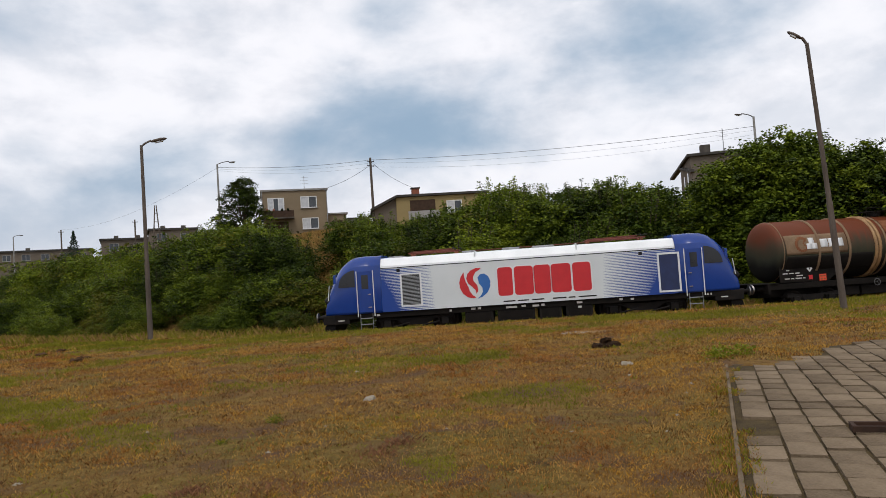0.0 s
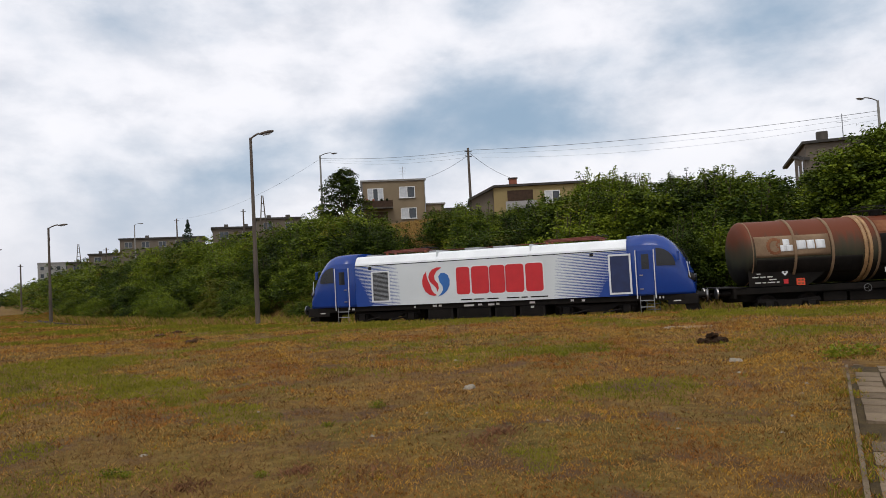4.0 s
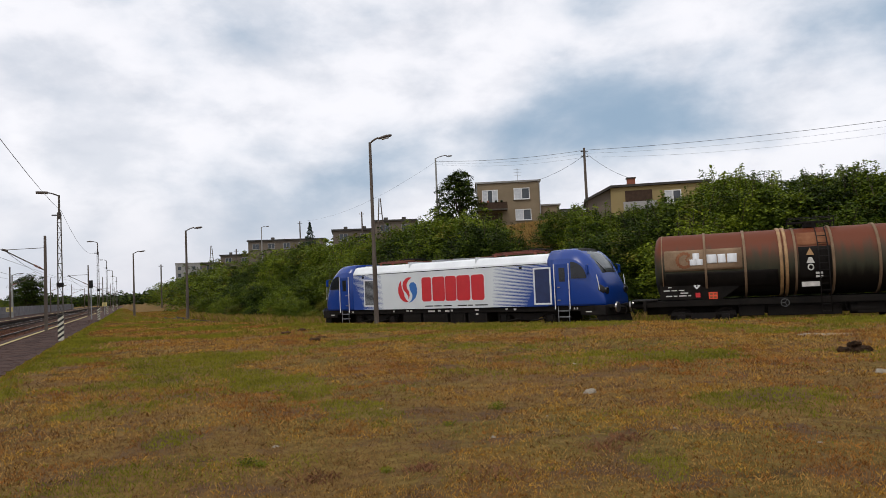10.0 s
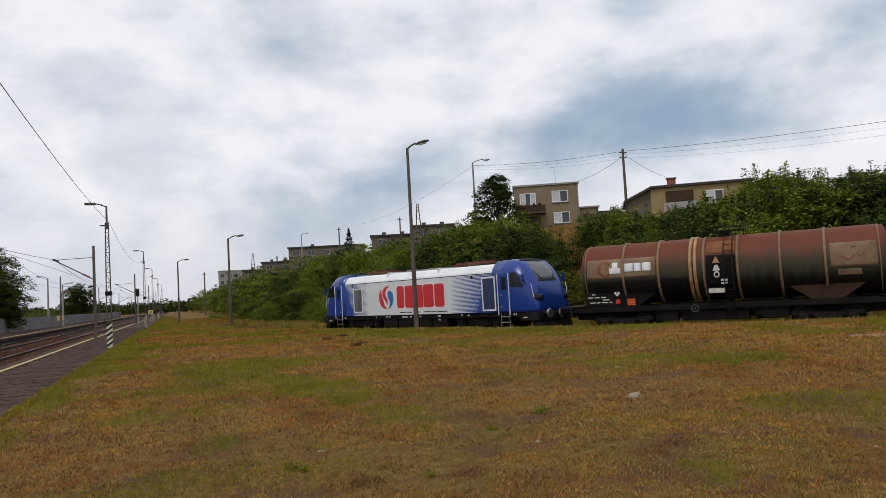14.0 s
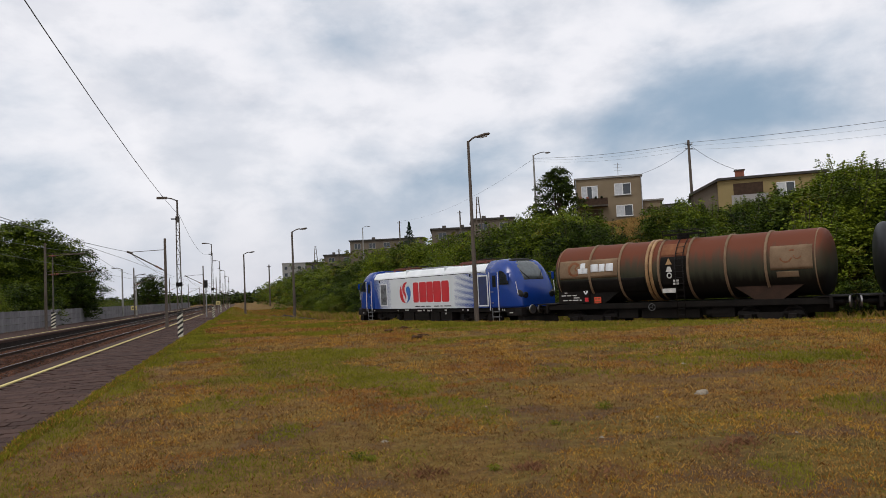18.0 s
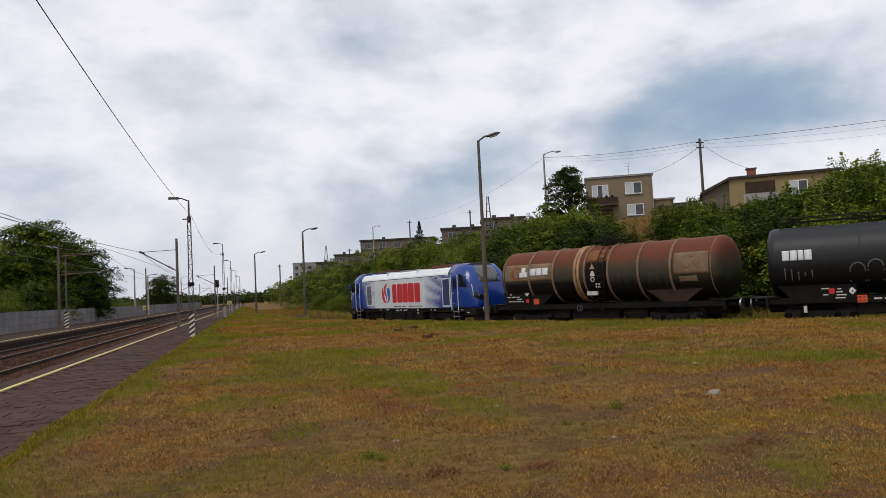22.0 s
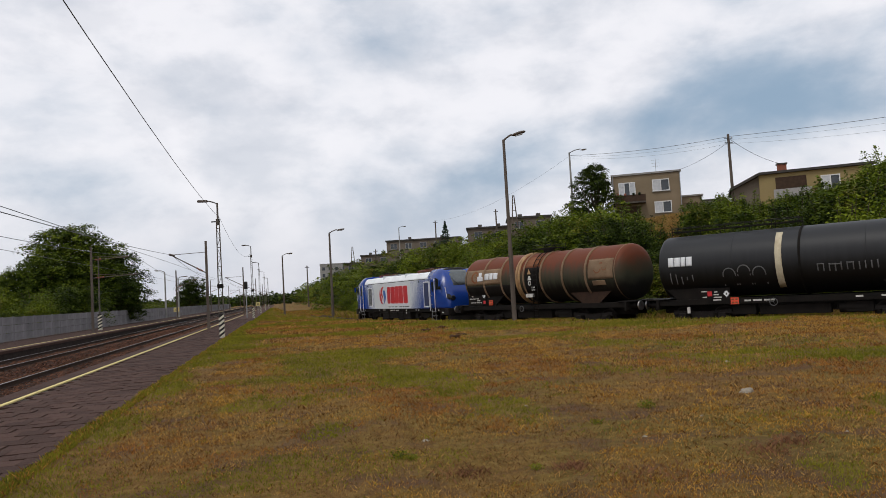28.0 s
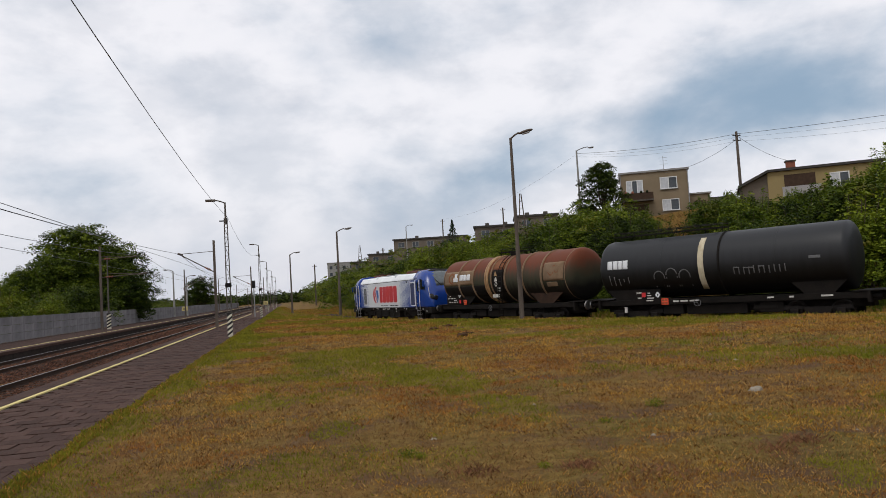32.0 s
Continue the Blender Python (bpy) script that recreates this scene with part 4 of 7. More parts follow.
LF, LM, LD, LO = M_LEAF
KINDS = [bush_kind(1, 3.0, 3.6, 13500, [LM, LF, LD], 0.115), bush_kind(2, 3.8, 3.8, 14000, [LF, LM, LO], 0.12, 18), bush_kind(3, 2.4, 3.4, 12000, [LD, LM, LF], 0.11),
         bush_kind(4, 4.6, 3.8, 14500, [LM, LD, LF], 0.12, 16), bush_kind(5, 2.0, 3.0, 10000, [LO, LF, LM], 0.105), bush_kind(6, 3.3, 4.2, 14000, [LM, LF, LO], 0.115, 14),
         bush_kind(7, 4.0, 3.4, 14000, [LF, LF, LM], 0.125, 22)]
TALL = (3.4, 4.3, 2.7, 5.2, 2.3, 3.7, 4.5)
# the skyline of the bushes: bearing and elevation in degrees from the tripod
CREST = ((-3, 0.5), (1.4, 1.2), (2.7, 1.8), (4.9, 2.3), (7.5, 3.1), (11, 3.6), (13.7, 3.9), (17, 4.3), (20, 4.9), (22.5, 5.8), (25.2, 6.1), (26.6, 6.0), (28.2, 4.9), (30, 4.5), (31.6, 4.7), (32.6, 6.0), (34.6, 6.2), (36, 5.7), (38, 5.9),
         (41.3, 6.0), (42.6, 6.9), (45, 7.9), (52, 7.4), (55.5, 7.5), (57.6, 5.6), (60, 6.2), (64, 8.5), (90, 9))


def room_for(x, y, tall):
    """The scale at which a shrub of a given height would just reach the skyline."""
    az, dist = math.degrees(math.atan2(x, y)), math.hypot(x, y)
    el = float(np.interp(az, [c[0] for c in CREST], [c[1] for c in CREST]))
    return (1.6 + dist * math.tan(radians(el)) - gz(x, y)) / tall


def plant(name, kind, x, y, scale, turn, label, group):
    t = thing(name, pose(x, y, gz(x, y), 0, 0, turn) @ Matrix.Scale(scale, 4), label, "bush" if name == "bush" else "tree", group)
    for n, me in zip(("stem", "crown"), kind):
        o = new(n, me)
        o.parent = t
    return t


def hillside():
    rnd = random.Random(11)
    spots = []
    for s in np.arange(-96, 52, 2.55):
        h = float(np.interp(s, S0, HEAD))
        c = on_siding(s)
        nrm = Vector((-math.cos(h), math.sin(h), 0))
        for d in (5.4, 8.2, 11.2, 14.6, 18.4, 22.6):
            p = c + nrm * (d + rnd.uniform(-1.1, 1.1)) + Vector((rnd.uniform(-1, 1), rnd.uniform(-1, 1), 0))
            spots.append((p.x, p.y, d, s))
    labels = {0: "dense mid-green shrub on the railway slope", 1: "tall fresh green shrub with upright shoots", 2: "low dark green shrub on the slope", 3: "tall dark green shrub on the slope",
              4: "small olive-green shrub at the foot of the slope", 5: "broad green shrub on the railway slope",
              6: "bright yellow-green shrub with pointed shoots on the slope"}
    rest = []
    made = 0
    for x, y, d, s in spots:
        az = math.degrees(math.atan2(x, y))
        # the dry clearing below the beige house
        if (27.9 < az < 32.6 and 14.5 < d < 20) or (29.2 < az < 31.5 and 8.0 < d < 20):
            continue
        if 26.6 < az < 31.8 and d > 14 and rnd.random() < 0.6:
            continue
        if rnd.random() < 0.12:
            continue
        near = d < 9
        k = rnd.choice((4, 2, 0, 5, 0)) if near else rnd.choice((0, 1, 2, 3, 5, 1, 5, 1))
        if 32 < az < 60 and d > 7:
            k = rnd.choice((1, 6, 5, 6, 1, 0, 3))
        sc = rnd.uniform(0.50, 0.85) if d < 6.5 else rnd.choice((rnd.uniform(0.5, 0.75), rnd.uniform(0.8, 1.1), rnd.uniform(1.1, 1.45)))
        top = room_for(x, y, TALL[k])
        if top < 0.3:
            continue
        sc = min(sc, top)
        if d > 14:
            sc = min(1.8, max(sc, top * rnd.choice((0.62, 0.8, 0.92, 1.0, 1.07))))
        if made < 290 and (d < 16 or 20 < az < 66):
            plant("bush", KINDS[k], x, y, sc, rnd.uniform(0, 360), labels[k], "bushes on the slope")
            made += 1
        else:
            rest.append((x, y, sc, k))
    for y in np.arange(118, 330, 5.5):
        for d in (5, 9, 14, 20, 27, 35, 44):
            x, yy, sc = 6 + d + rnd.uniform(-2, 2), y + rnd.uniform(-2, 2), rnd.uniform(0.9, 1.7)
            top = room_for(x, yy, 3.1)
            if top > 0.3:
                rest.append((x, yy, min(top, max(sc, min(2.4, top * rnd.uniform(0.6, 1.1)))), 0))
    # everything farther up and along the line, as one mass of leaves
    cs, ss, ms = [], [], []
    g = np.random.default_rng(5)
    for x, y, sc, k in rest:
        z = gz(x, y)
        far = math.hypot(x, y)
        n = int(3000 if far < 90 else 900)
        lobes = [(x + g.normal() * 0.8 * sc, y + g.normal() * 0.8 * sc, z + sc * (0.7 + 1.9 * g.random()), sc * (0.7 + 0.6 * g.random()), 0.9) for _ in range(7)]
        p, spray = sprays(n, lobes, 0.34 * sc)
        cs.append(p)
        ss.append((0.17 if far < 90 else 0.33) * (0.7 + 0.6 * g.random(len(p))))
        ms.append(g.choice(4, spray.max() + 1, p=[0.34, 0.4, 0.18, 0.08])[spray])
    me = leaf_mesh("far_bushes", np.concatenate(cs), np.concatenate(ss), list(M_LEAF), np.concatenate(ms))
    tagged(new("far_bushes", me), "mass of green shrubs along the upper slope and the line", "bushes", kind="stuff")


hillside()
for az, dist, k in ((24.2, 68, 3), (25.3, 66, 0), (26.3, 69, 3), (27.0, 66, 0), (25.8, 62, 5), (33.9, 68, 3), (33.7, 64, 6)):
    q = polar(az, dist)
    plant("bush", KINDS[k], q.x, q.y, min(2.0, room_for(q.x, q.y, TALL[k])), az * 77, "large leafy shrub below the beige house", "bushes on the slope")


# fresh green scrub below the tall trees across the line
for k, (x, y) in enumerate(((-20.4, 70), (-21.8, 74), (-20.2, 79), (-23, 66), (-22.5, 82), (-20.6, 62), (-21.5, 56), (-24, 58), (-20.8, 87), (-20.9, 49), (-22.4, 93), (-24.5, 76))):
    plant("bush", KINDS[(1, 5, 0)[k % 3]], x, y, 0.85 + 0.17 * (k * 7 % 5), k * 77, "fresh green shrub behind the concrete fence", "bushes behind the fence")


def broadleaf(name, seed, height, spread, trunk_h, leaves, mats, leaf, lobes_n=16):
    global RNG
    RNG = np.random.default_rng(seed)
    bm = new_bm()
    rod(bm, (0, 0, -0.4), (0.1, 0, trunk_h), spread * 0.05, spread * 0.032, 10, False)
    lobes = []
    for k in range(lobes_n):
        a = k * 2.4 + RNG.random()
        f = (k + 0.5) / lobes_n
        rr = spread * 0.5 * (0.35 + 0.65 * math.sin(math.pi * min(1, f * 0.8 + 0.15))) * (0.5 + 0.5 * RNG.random())
        z = trunk_h + (height - trunk_h) * (0.08 + 0.80 * f)
        x, y = math.cos(a) * rr, math.sin(a) * rr
        lobes.append((x, y, z, spread * (0.12 + 0.12 * RNG.random()), 0.85))
        rod(bm, (0.1, 0, trunk_h * (0.7 + 0.3 * RNG.random()) + (z - trunk_h) * 0.35), (x, y, z), spread * 0.018, 0.02, 6, False)
    rod(bm, (0.1, 0, trunk_h), (0, 0, height * 0.8), spread * 0.03, 0.03, 8, False)
    pts, spray = sprays(leaves, lobes, spread * 0.075, 44, 0.6)
    size = leaf * (0.6 + 0.8 * RNG.random(len(pts)))
    share = np.array([0.6, 0.28, 0.12][:len(mats)])
    mi = RNG.choice(len(mats), spray.max() + 1, p=share / share.sum())[spray]
    return mesh_of("trunk", bm, M_BARK), leaf_mesh("crown", pts, size, mats, mi)


def tree(az, dist, kind, scale, turn, label, z=None):
    p = polar(az, dist)
    t = thing("tree", pose(p.x, p.y, gz(p.x, p.y) if z is None else z, 0, 0, turn) @ Matrix.Scale(scale, 4), label, "tree", "trees")
    for n, me in zip(("trunk", "crown"), kind):
        o = new(n, me)
        o.parent = t
    return t


TREES = [broadleaf("a", 21, 9, 7, 2.0, 36000, [LM, LF, LD], 0.19, 26), broadleaf("b", 22, 8, 6, 1.4, 32000, [LM, LF, LD], 0.18, 26), broadleaf("c", 23, 10, 9, 1.8, 52000, [LM, LF, LD], 0.21, 34)]
# tall trees at the end of the slope
for az, dist, k, sc, tn in ((65.0, 47, 1, 1.24, 10), (62.2, 48, 1, 1.06, 190), (66.3, 46, 0, 1.02, 80), (69.3, 45, 1, 1.05, 140), (72.0, 44, 0, 0.92, 200), (75.5, 44, 1, 0.95, 260), (79, 45, 0, 0.95, 20), (66.5, 55, 2, 0.8, 120)):
    tree(az, dist, TREES[k], sc, tn, "leafy deciduous tree on the slope above the siding")
# dark tree beside the beige house
TREES.append(broadleaf("d", 25, 9, 5.4, 0.8, 30000, [LD, LM], 0.17, 27))
tree(24.7, 82, TREES[3], 0.96, 40, "dark bushy tree beside the beige house")
tree(23.6, 86, TREES[1], 0.50, 120, "small dark tree by the street lamp")
# tall trees across the line
for az, dist, k, sc, tn, zz in ((-14.4, 96, 2, 1.20, 0, -0.6), (-12.3, 100, 2, 0.95, 90, -0.6), (-17.9, 92, 0, 0.80, 30, -0.6), (-11.4, 92, 1, 0.80, 200, -0.6), (-16.2, 90, 1, 1.05, 60, -0.6), (-13.2, 92, 0, 0.95, 140, -0.6),
                                (-19.5, 88, 2, 0.55, 10, -0.6), (-22.5, 84, 2, 0.6, 80, -0.6), (-26, 80, 0, 0.7, 160, -0.6), (-6.55, 170, 0, 0.92, 50, -0.6)):
    tree(az, dist, TREES[k], sc, tn, "large dark-green broadleaf tree behind the far fence", zz)


def spruce(az, dist, height, width):
    p = polar(az, dist)
    t = thing("spruce", pose(p.x, p.y, gz(p.x, p.y)), "slender dark spruce between the houses", "tree", "trees")
    bm = new_bm()
    rod(bm, (0, 0, -0.5), (0, 0, height), 0.14, 0.02, 8, False)
    part("trunk", bm, M_BARK, t)
    g = np.random.default_rng(3)
    n = 2600
    f = g.random(n) ** 0.7
    a = g.random(n) * math.tau
    tier = 0.75 + 0.25 * np.sin(f * 60)
    r = width * 0.5 * (1 - f) * tier * g.random(n) ** 0.4 + 0.05
    pts = np.stack([np.cos(a) * r, np.sin(a) * r, height * (0.12 + 0.88 * f) - r * 0.25], 1)
    o = new("crown", leaf_mesh("crown", pts, 0.34 * (0.6 + 0.6 * g.random(n)), M_NEEDLE, None, 0.5, 0.4))
    o.parent = t


spruce(12.95, 172, 10.6, 7.0)


def far_woods():
    """Low scrub behind the opposite platform and woods on the horizon."""
    g = np.random.default_rng(9)
    cs, ss, ms = [], [], []
    for k in range(230):
        y = 40 + 210 * g.random()
        x = -19.5 - 9 * g.random() - 0.05 * y
        sc = 0.7 + 0.9 * g.random()
        lobes = [(x + g.normal() * sc, y + g.normal() * sc, -0.5 + sc * (0.5 + 1.3 * g.random()), sc * (0.7 + 0.5 * g.random()), 0.9) for _ in range(5)]
        cs.append(crown_points(330, lobes))
        ss.append(0.36 * (0.7 + 0.6 * g.random(330)))
        ms.append(g.choice(4, 330, p=[0.3, 0.3, 0.2, 0.2]))
    for k in range(330):
        a = radians(-34 + 40 * g.random())
        dist = 420 + 500 * g.random()
        x, y = math.sin(a) * dist, math.cos(a) * dist
        sc = 4.5 + 4 * g.random()
        lobes = [(x + g.normal() * 8, y + g.normal() * 5, sc * (0.2 + 0.5 * g.random()), sc * (0.4 + 0.3 * g.random()), 0.7) for _ in range(5)]
        cs.append(crown_points(260, lobes))
        ss.append(2.0 * (0.7 + 0.6 * g.random(260)))
        ms.append(g.choice(4, 260, p=[0.0, 0.25, 0.75, 0.0]))
    me = leaf_mesh("far_woods", np.concatenate(cs), np.concatenate(ss), list(M_LEAF), np.concatenate(ms))
    tagged(new("far_woods", me), "green scrub behind the fence and woods along the horizon", "woods", kind="stuff")


far_woods()


# ---- the train ----
M_BLUE = mat("blue_paint", (0.007, 0.044, 0.250), (0.006, 0.033, 0.195), 0.24, 0.0, 0.9, 30, 0.02)
M_SILVER = mat("silver_paint", (0.66, 0.69, 0.70), (0.57, 0.60, 0.61), 0.38, 0.15, 0.6, 30, 0.02)
# the roof's white holds the sheen of the sky in its colour
M_ROOFW = mat("sky_sheen_roof_white", (0.82, 0.84, 0.85), (0.66, 0.68, 0.69), 0.4, 0.0, 1, 20, 0.03)
M_RED = mat("red_vinyl", (0.56, 0.020, 0.026), (0.47, 0.016, 0.022), 0.35, 0, 2, 30, 0.0)
M_BLUEV = mat("light_blue_vinyl", (0.030, 0.140, 0.420), (0.026, 0.115, 0.36), 0.35, 0, 2, 30, 0.0)
M_PALE = mat("pale_vinyl", (0.72, 0.73, 0.74), (0.62, 0.63, 0.64), 0.4, 0, 2, 30, 0.0)
M_CABGLASS = mat("cab_glass", (0.010, 0.012, 0.015), (0.018, 0.02, 0.024), 0.10, 0.0, 1, 5, 0.0)
# glass lightened in its base colour to imitate reflected sky
M_SCREEN = mat("windscreen_glass", (0.115, 0.130, 0.135), (0.070, 0.080, 0.084), 0.08, 0.0, 1.5, 6, 0.0)
M_PANTO = mat("pantograph_red", (0.165, 0.050, 0.035), (0.10, 0.035, 0.026), 0.6, 0.2, 4, 30, 0.1)
M_ORANGE = mat("orange_plate", (0.80, 0.075, 0.022), (0.62, 0.06, 0.022), 0.5, 0, 3, 30, 0.0)
M_CREAM = mat("cream_patch", (0.27, 0.185, 0.115), (0.140, 0.088, 0.052), 0.6, 0, 1.4, 18, 0.1, 0.6)
M_BAND = mat("cream_paint", (0.62, 0.56, 0.40), (0.44, 0.37, 0.25), 0.6, 0, 3, 30, 0.0)
M_CHALK = mat("white_marking", (0.62, 0.60, 0.56), (0.40, 0.385, 0.36), 0.7, 0, 5, 40, 0.0)
M_RUSTM = mat("rust_stain", (0.17, 0.060, 0.030), (0.24, 0.11, 0.055), 0.85, 0, 4, 30, 0.1)
M_BRASSY = mat("ochre_band", (0.46, 0.28, 0.125), (0.22, 0.12, 0.055), 0.55, 0.1, 3, 30, 0.1)
M_DEEP_BLACK = mat("deep_black", (0.006, 0.0055, 0.005), (0.015, 0.012, 0.010), 0.85, 0, 2, 20, 0.1)
M_SADDLE = mat("dark_brown_steel", (0.055, 0.030, 0.020), (0.028, 0.018, 0.013), 0.8, 0, 3, 30, 0.1)
M_TAG = mat("grey_spray", (0.16, 0.16, 0.16), (0.10, 0.10, 0.10), 0.6, 0, 6, 30, 0.0)


def livery_material():
    """Silver sides that fade into blue at both ends by fine horizontal streaks."""
    m = mat("silver_blue_livery", (0.66, 0.69, 0.70), (0.57, 0.60, 0.61), 0.36, 0.05, 0.6, 30, 0.02)
    nt = m.node_tree
    N, L = nt.nodes.new, nt.links.new
    bs = nt.nodes["Principled BSDF"]
    base = bs.inputs["Base Color"].links[0].from_socket
    tc, sep = N("ShaderNodeTexCoord"), N("ShaderNodeSeparateXYZ")
    L(tc.outputs["Object"], sep.inputs[0])

    def mth(op, a, b=0.0, c=None):
        n = N("ShaderNodeMath")
        n.operation = op
        for i, v in enumerate((a, b, c)):
            if v is None:
                continue
            if isinstance(v, (int, float)):
                n.inputs[i].default_value = v
            else:
                L(v, n.inputs[i])
        return n.outputs[0]

    def rng(v, a, b):
        r = N("ShaderNodeMapRange")
        r.inputs["From Min"].default_value, r.inputs["From Max"].default_value = a, b
        L(v, r.inputs[0])
        return r.outputs[0]
    right, left = rng(sep.outputs[0], 3.1, 6.3), rng(sep.outputs[0], -4.0, -6.6)
    grow = mth("MAXIMUM", right, left)
    # the fade reaches farther in near the sill
    grow = mth("ADD", grow, mth("MULTIPLY", mth("SUBTRACT", 2.4, sep.outputs[2]), mth("MULTIPLY", grow, 0.24)))
    wave = mth("MULTIPLY_ADD", mth("SINE", mth("MULTIPLY", sep.outputs[2], 90.0)), 0.5, 0.5)
    on = mth("GREATER_THAN", mth("MULTIPLY", grow, 1.04), mth("MULTIPLY_ADD", wave, 0.86, 0.12))
    mx = N("ShaderNodeMix")
    mx.data_type = "RGBA"
    L(on, mx.inputs[0]), L(base, mx.inputs[6])
    mx.inputs[7].default_value = (0.007, 0.045, 0.250, 1)
    L(mx.outputs[2], bs.inputs["Base Color"])
    return m


M_LIVERY = livery_material()


def tank_material(name, top, mid, low, rust, amount, rough):
    """Weathered tank paint: dull top, darker flanks with shade painted in, streaks of rust running down."""
    m = mat(name, top, rust, rough, 0.0, 0.8, 20, 0.06)
    nt = m.node_tree
    N, L = nt.nodes.new, nt.links.new
    bs = nt.nodes["Principled BSDF"]
    tc, sep, mp, n1 = N("ShaderNodeTexCoord"), N("ShaderNodeSeparateXYZ"), N("ShaderNodeMapping"), N("ShaderNodeTexNoise")
    L(tc.outputs["Object"], sep.inputs[0]), L(tc.outputs["Object"], mp.inputs[0])
    mp.inputs["Scale"].default_value = (2.6, 0.5, 0.35)
    L(mp.outputs[0], n1.inputs[0])
    n1.inputs["Scale"].default_value, n1.inputs["Detail"].default_value, n1.inputs["Distortion"].default_value = 1.4, 7, 0.5
    # painted shade: the colour darkens by height, from the tank's top to its belly
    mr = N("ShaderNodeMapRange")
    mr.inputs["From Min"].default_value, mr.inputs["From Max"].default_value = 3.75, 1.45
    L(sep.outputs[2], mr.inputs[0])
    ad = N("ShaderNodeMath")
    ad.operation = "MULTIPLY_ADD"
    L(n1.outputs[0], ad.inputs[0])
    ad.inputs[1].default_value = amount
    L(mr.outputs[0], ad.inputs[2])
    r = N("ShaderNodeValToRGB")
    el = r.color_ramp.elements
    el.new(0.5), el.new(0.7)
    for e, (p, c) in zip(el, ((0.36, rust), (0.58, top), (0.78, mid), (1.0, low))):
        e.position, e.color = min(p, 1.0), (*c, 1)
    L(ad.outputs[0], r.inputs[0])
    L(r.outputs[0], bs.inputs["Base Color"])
    bs.inputs["Specular IOR Level"].default_value = 0.22
    return m


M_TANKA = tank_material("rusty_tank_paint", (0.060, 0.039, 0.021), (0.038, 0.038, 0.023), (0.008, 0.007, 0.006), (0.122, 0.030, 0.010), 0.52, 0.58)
# the black tank's paler top colour stands for sky reflected on its upper half
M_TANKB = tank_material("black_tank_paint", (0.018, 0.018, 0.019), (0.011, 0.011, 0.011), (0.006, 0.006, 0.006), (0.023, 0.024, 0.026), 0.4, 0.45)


def loft(bm, sections, smooth=True, caps=True):
    """Joins rings of equally many points."""
    rings = [[bm.verts.new(p) for p in ring] for ring in sections]
    n = len(rings[0])
    for a, b in zip(rings, rings[1:]):
        for k in range(n):
            f = bm.faces.new((a[k], a[(k + 1) % n], b[(k + 1) % n], b[k]))
            f.smooth = smooth
    if caps:
        bm.faces.new(rings[0][::-1]), bm.faces.new(rings[-1])
    return bm


def wheelset(parent, x, r, gauge=0.755):
    """Two wheels on an axle, which turns about y."""
    w = new("wheelset")
    w.parent = parent
    w.location = (x, 0, r)
    for sy in (-1, 1):
        bm = new_bm()
        prof = [(-0.065, 0.02), (-0.065, r * 0.32), (-0.02, r * 0.36), (-0.02, r * 0.80), (-0.065, r * 0.84), (-0.065, r * 0.985), (0.045, r), (0.05, r + 0.028), (0.07, r + 0.028), (0.07, r * 0.84), (0.02, r * 0.80),
                (0.02, r * 0.36), (0.07, r * 0.3), (0.07, 0.02)]
        lathe(bm, prof, n=28)
        bent(bm, pose(0, sy * gauge, 0, 0, 0, -90 * sy))
        box(bm, -0.05, 0.05, sy * gauge - 0.05, sy * gauge + 0.05, r * 0.4, r * 0.7)
        part("wheel", bm, M_DARK, w)
    bm = new_bm()
    rod(bm, (0, -0.75, 0), (0, 0.75, 0), 0.085, n=12)
    part("axle", bm, M_DARK, w)
    return w


WHEELSETS = []


def bogie(veh, x, base, r, side=1.0):
    """A two-axle bogie under a vehicle: side frames, axle boxes, springs and two wheelsets."""
    for sy in (-1, 1):
        bm = new_bm()
        y = sy * side
        prism(bm, [(x - base / 2 - 0.45, r + 0.10), (x - base / 2 + 0.35, r + 0.16), (x - 0.45, r - 0.12), (x + 0.45, r - 0.12), (x + base / 2 - 0.35, r + 0.16), (x + base / 2 + 0.45, r + 0.10),
                   (x + base / 2 + 0.40, r + 0.30), (x + 0.5, r + 0.22), (x - 0.5, r + 0.22), (x - base / 2 - 0.40, r + 0.30)], min(y, y - sy * 0.10), max(y, y - sy * 0.10))
        fr = part("bogie_frame", bm, M_DARK, veh)
        for k in (-1, 1):
            bm = new_bm()
            box(bm, x + k * base / 2 - 0.17, x + k * base / 2 + 0.17, min(y - sy * 0.02, y + sy * 0.10), max(y - sy * 0.02, y + sy * 0.10), r - 0.16, r + 0.15, 0.03)
            part("axle_box", bm, M_DARK, fr)
            for q in (-0.27, 0.27):
                bm = new_bm()
                for zz in np.linspace(r - 0.14, r + 0.12, 6):
                    rod(bm, (x + k * base / 2 + q, y + sy * 0.03, zz - 0.015), (x + k * base / 2 + q, y + sy * 0.03, zz + 0.015), 0.075, 0.075, 10)
                part("spring", bm, M_DEEP_BLACK, fr)
    for k in (-1, 1):
        WHEELSETS.append((wheelset(veh, x + k * base / 2, r), veh, x + k * base / 2, r))


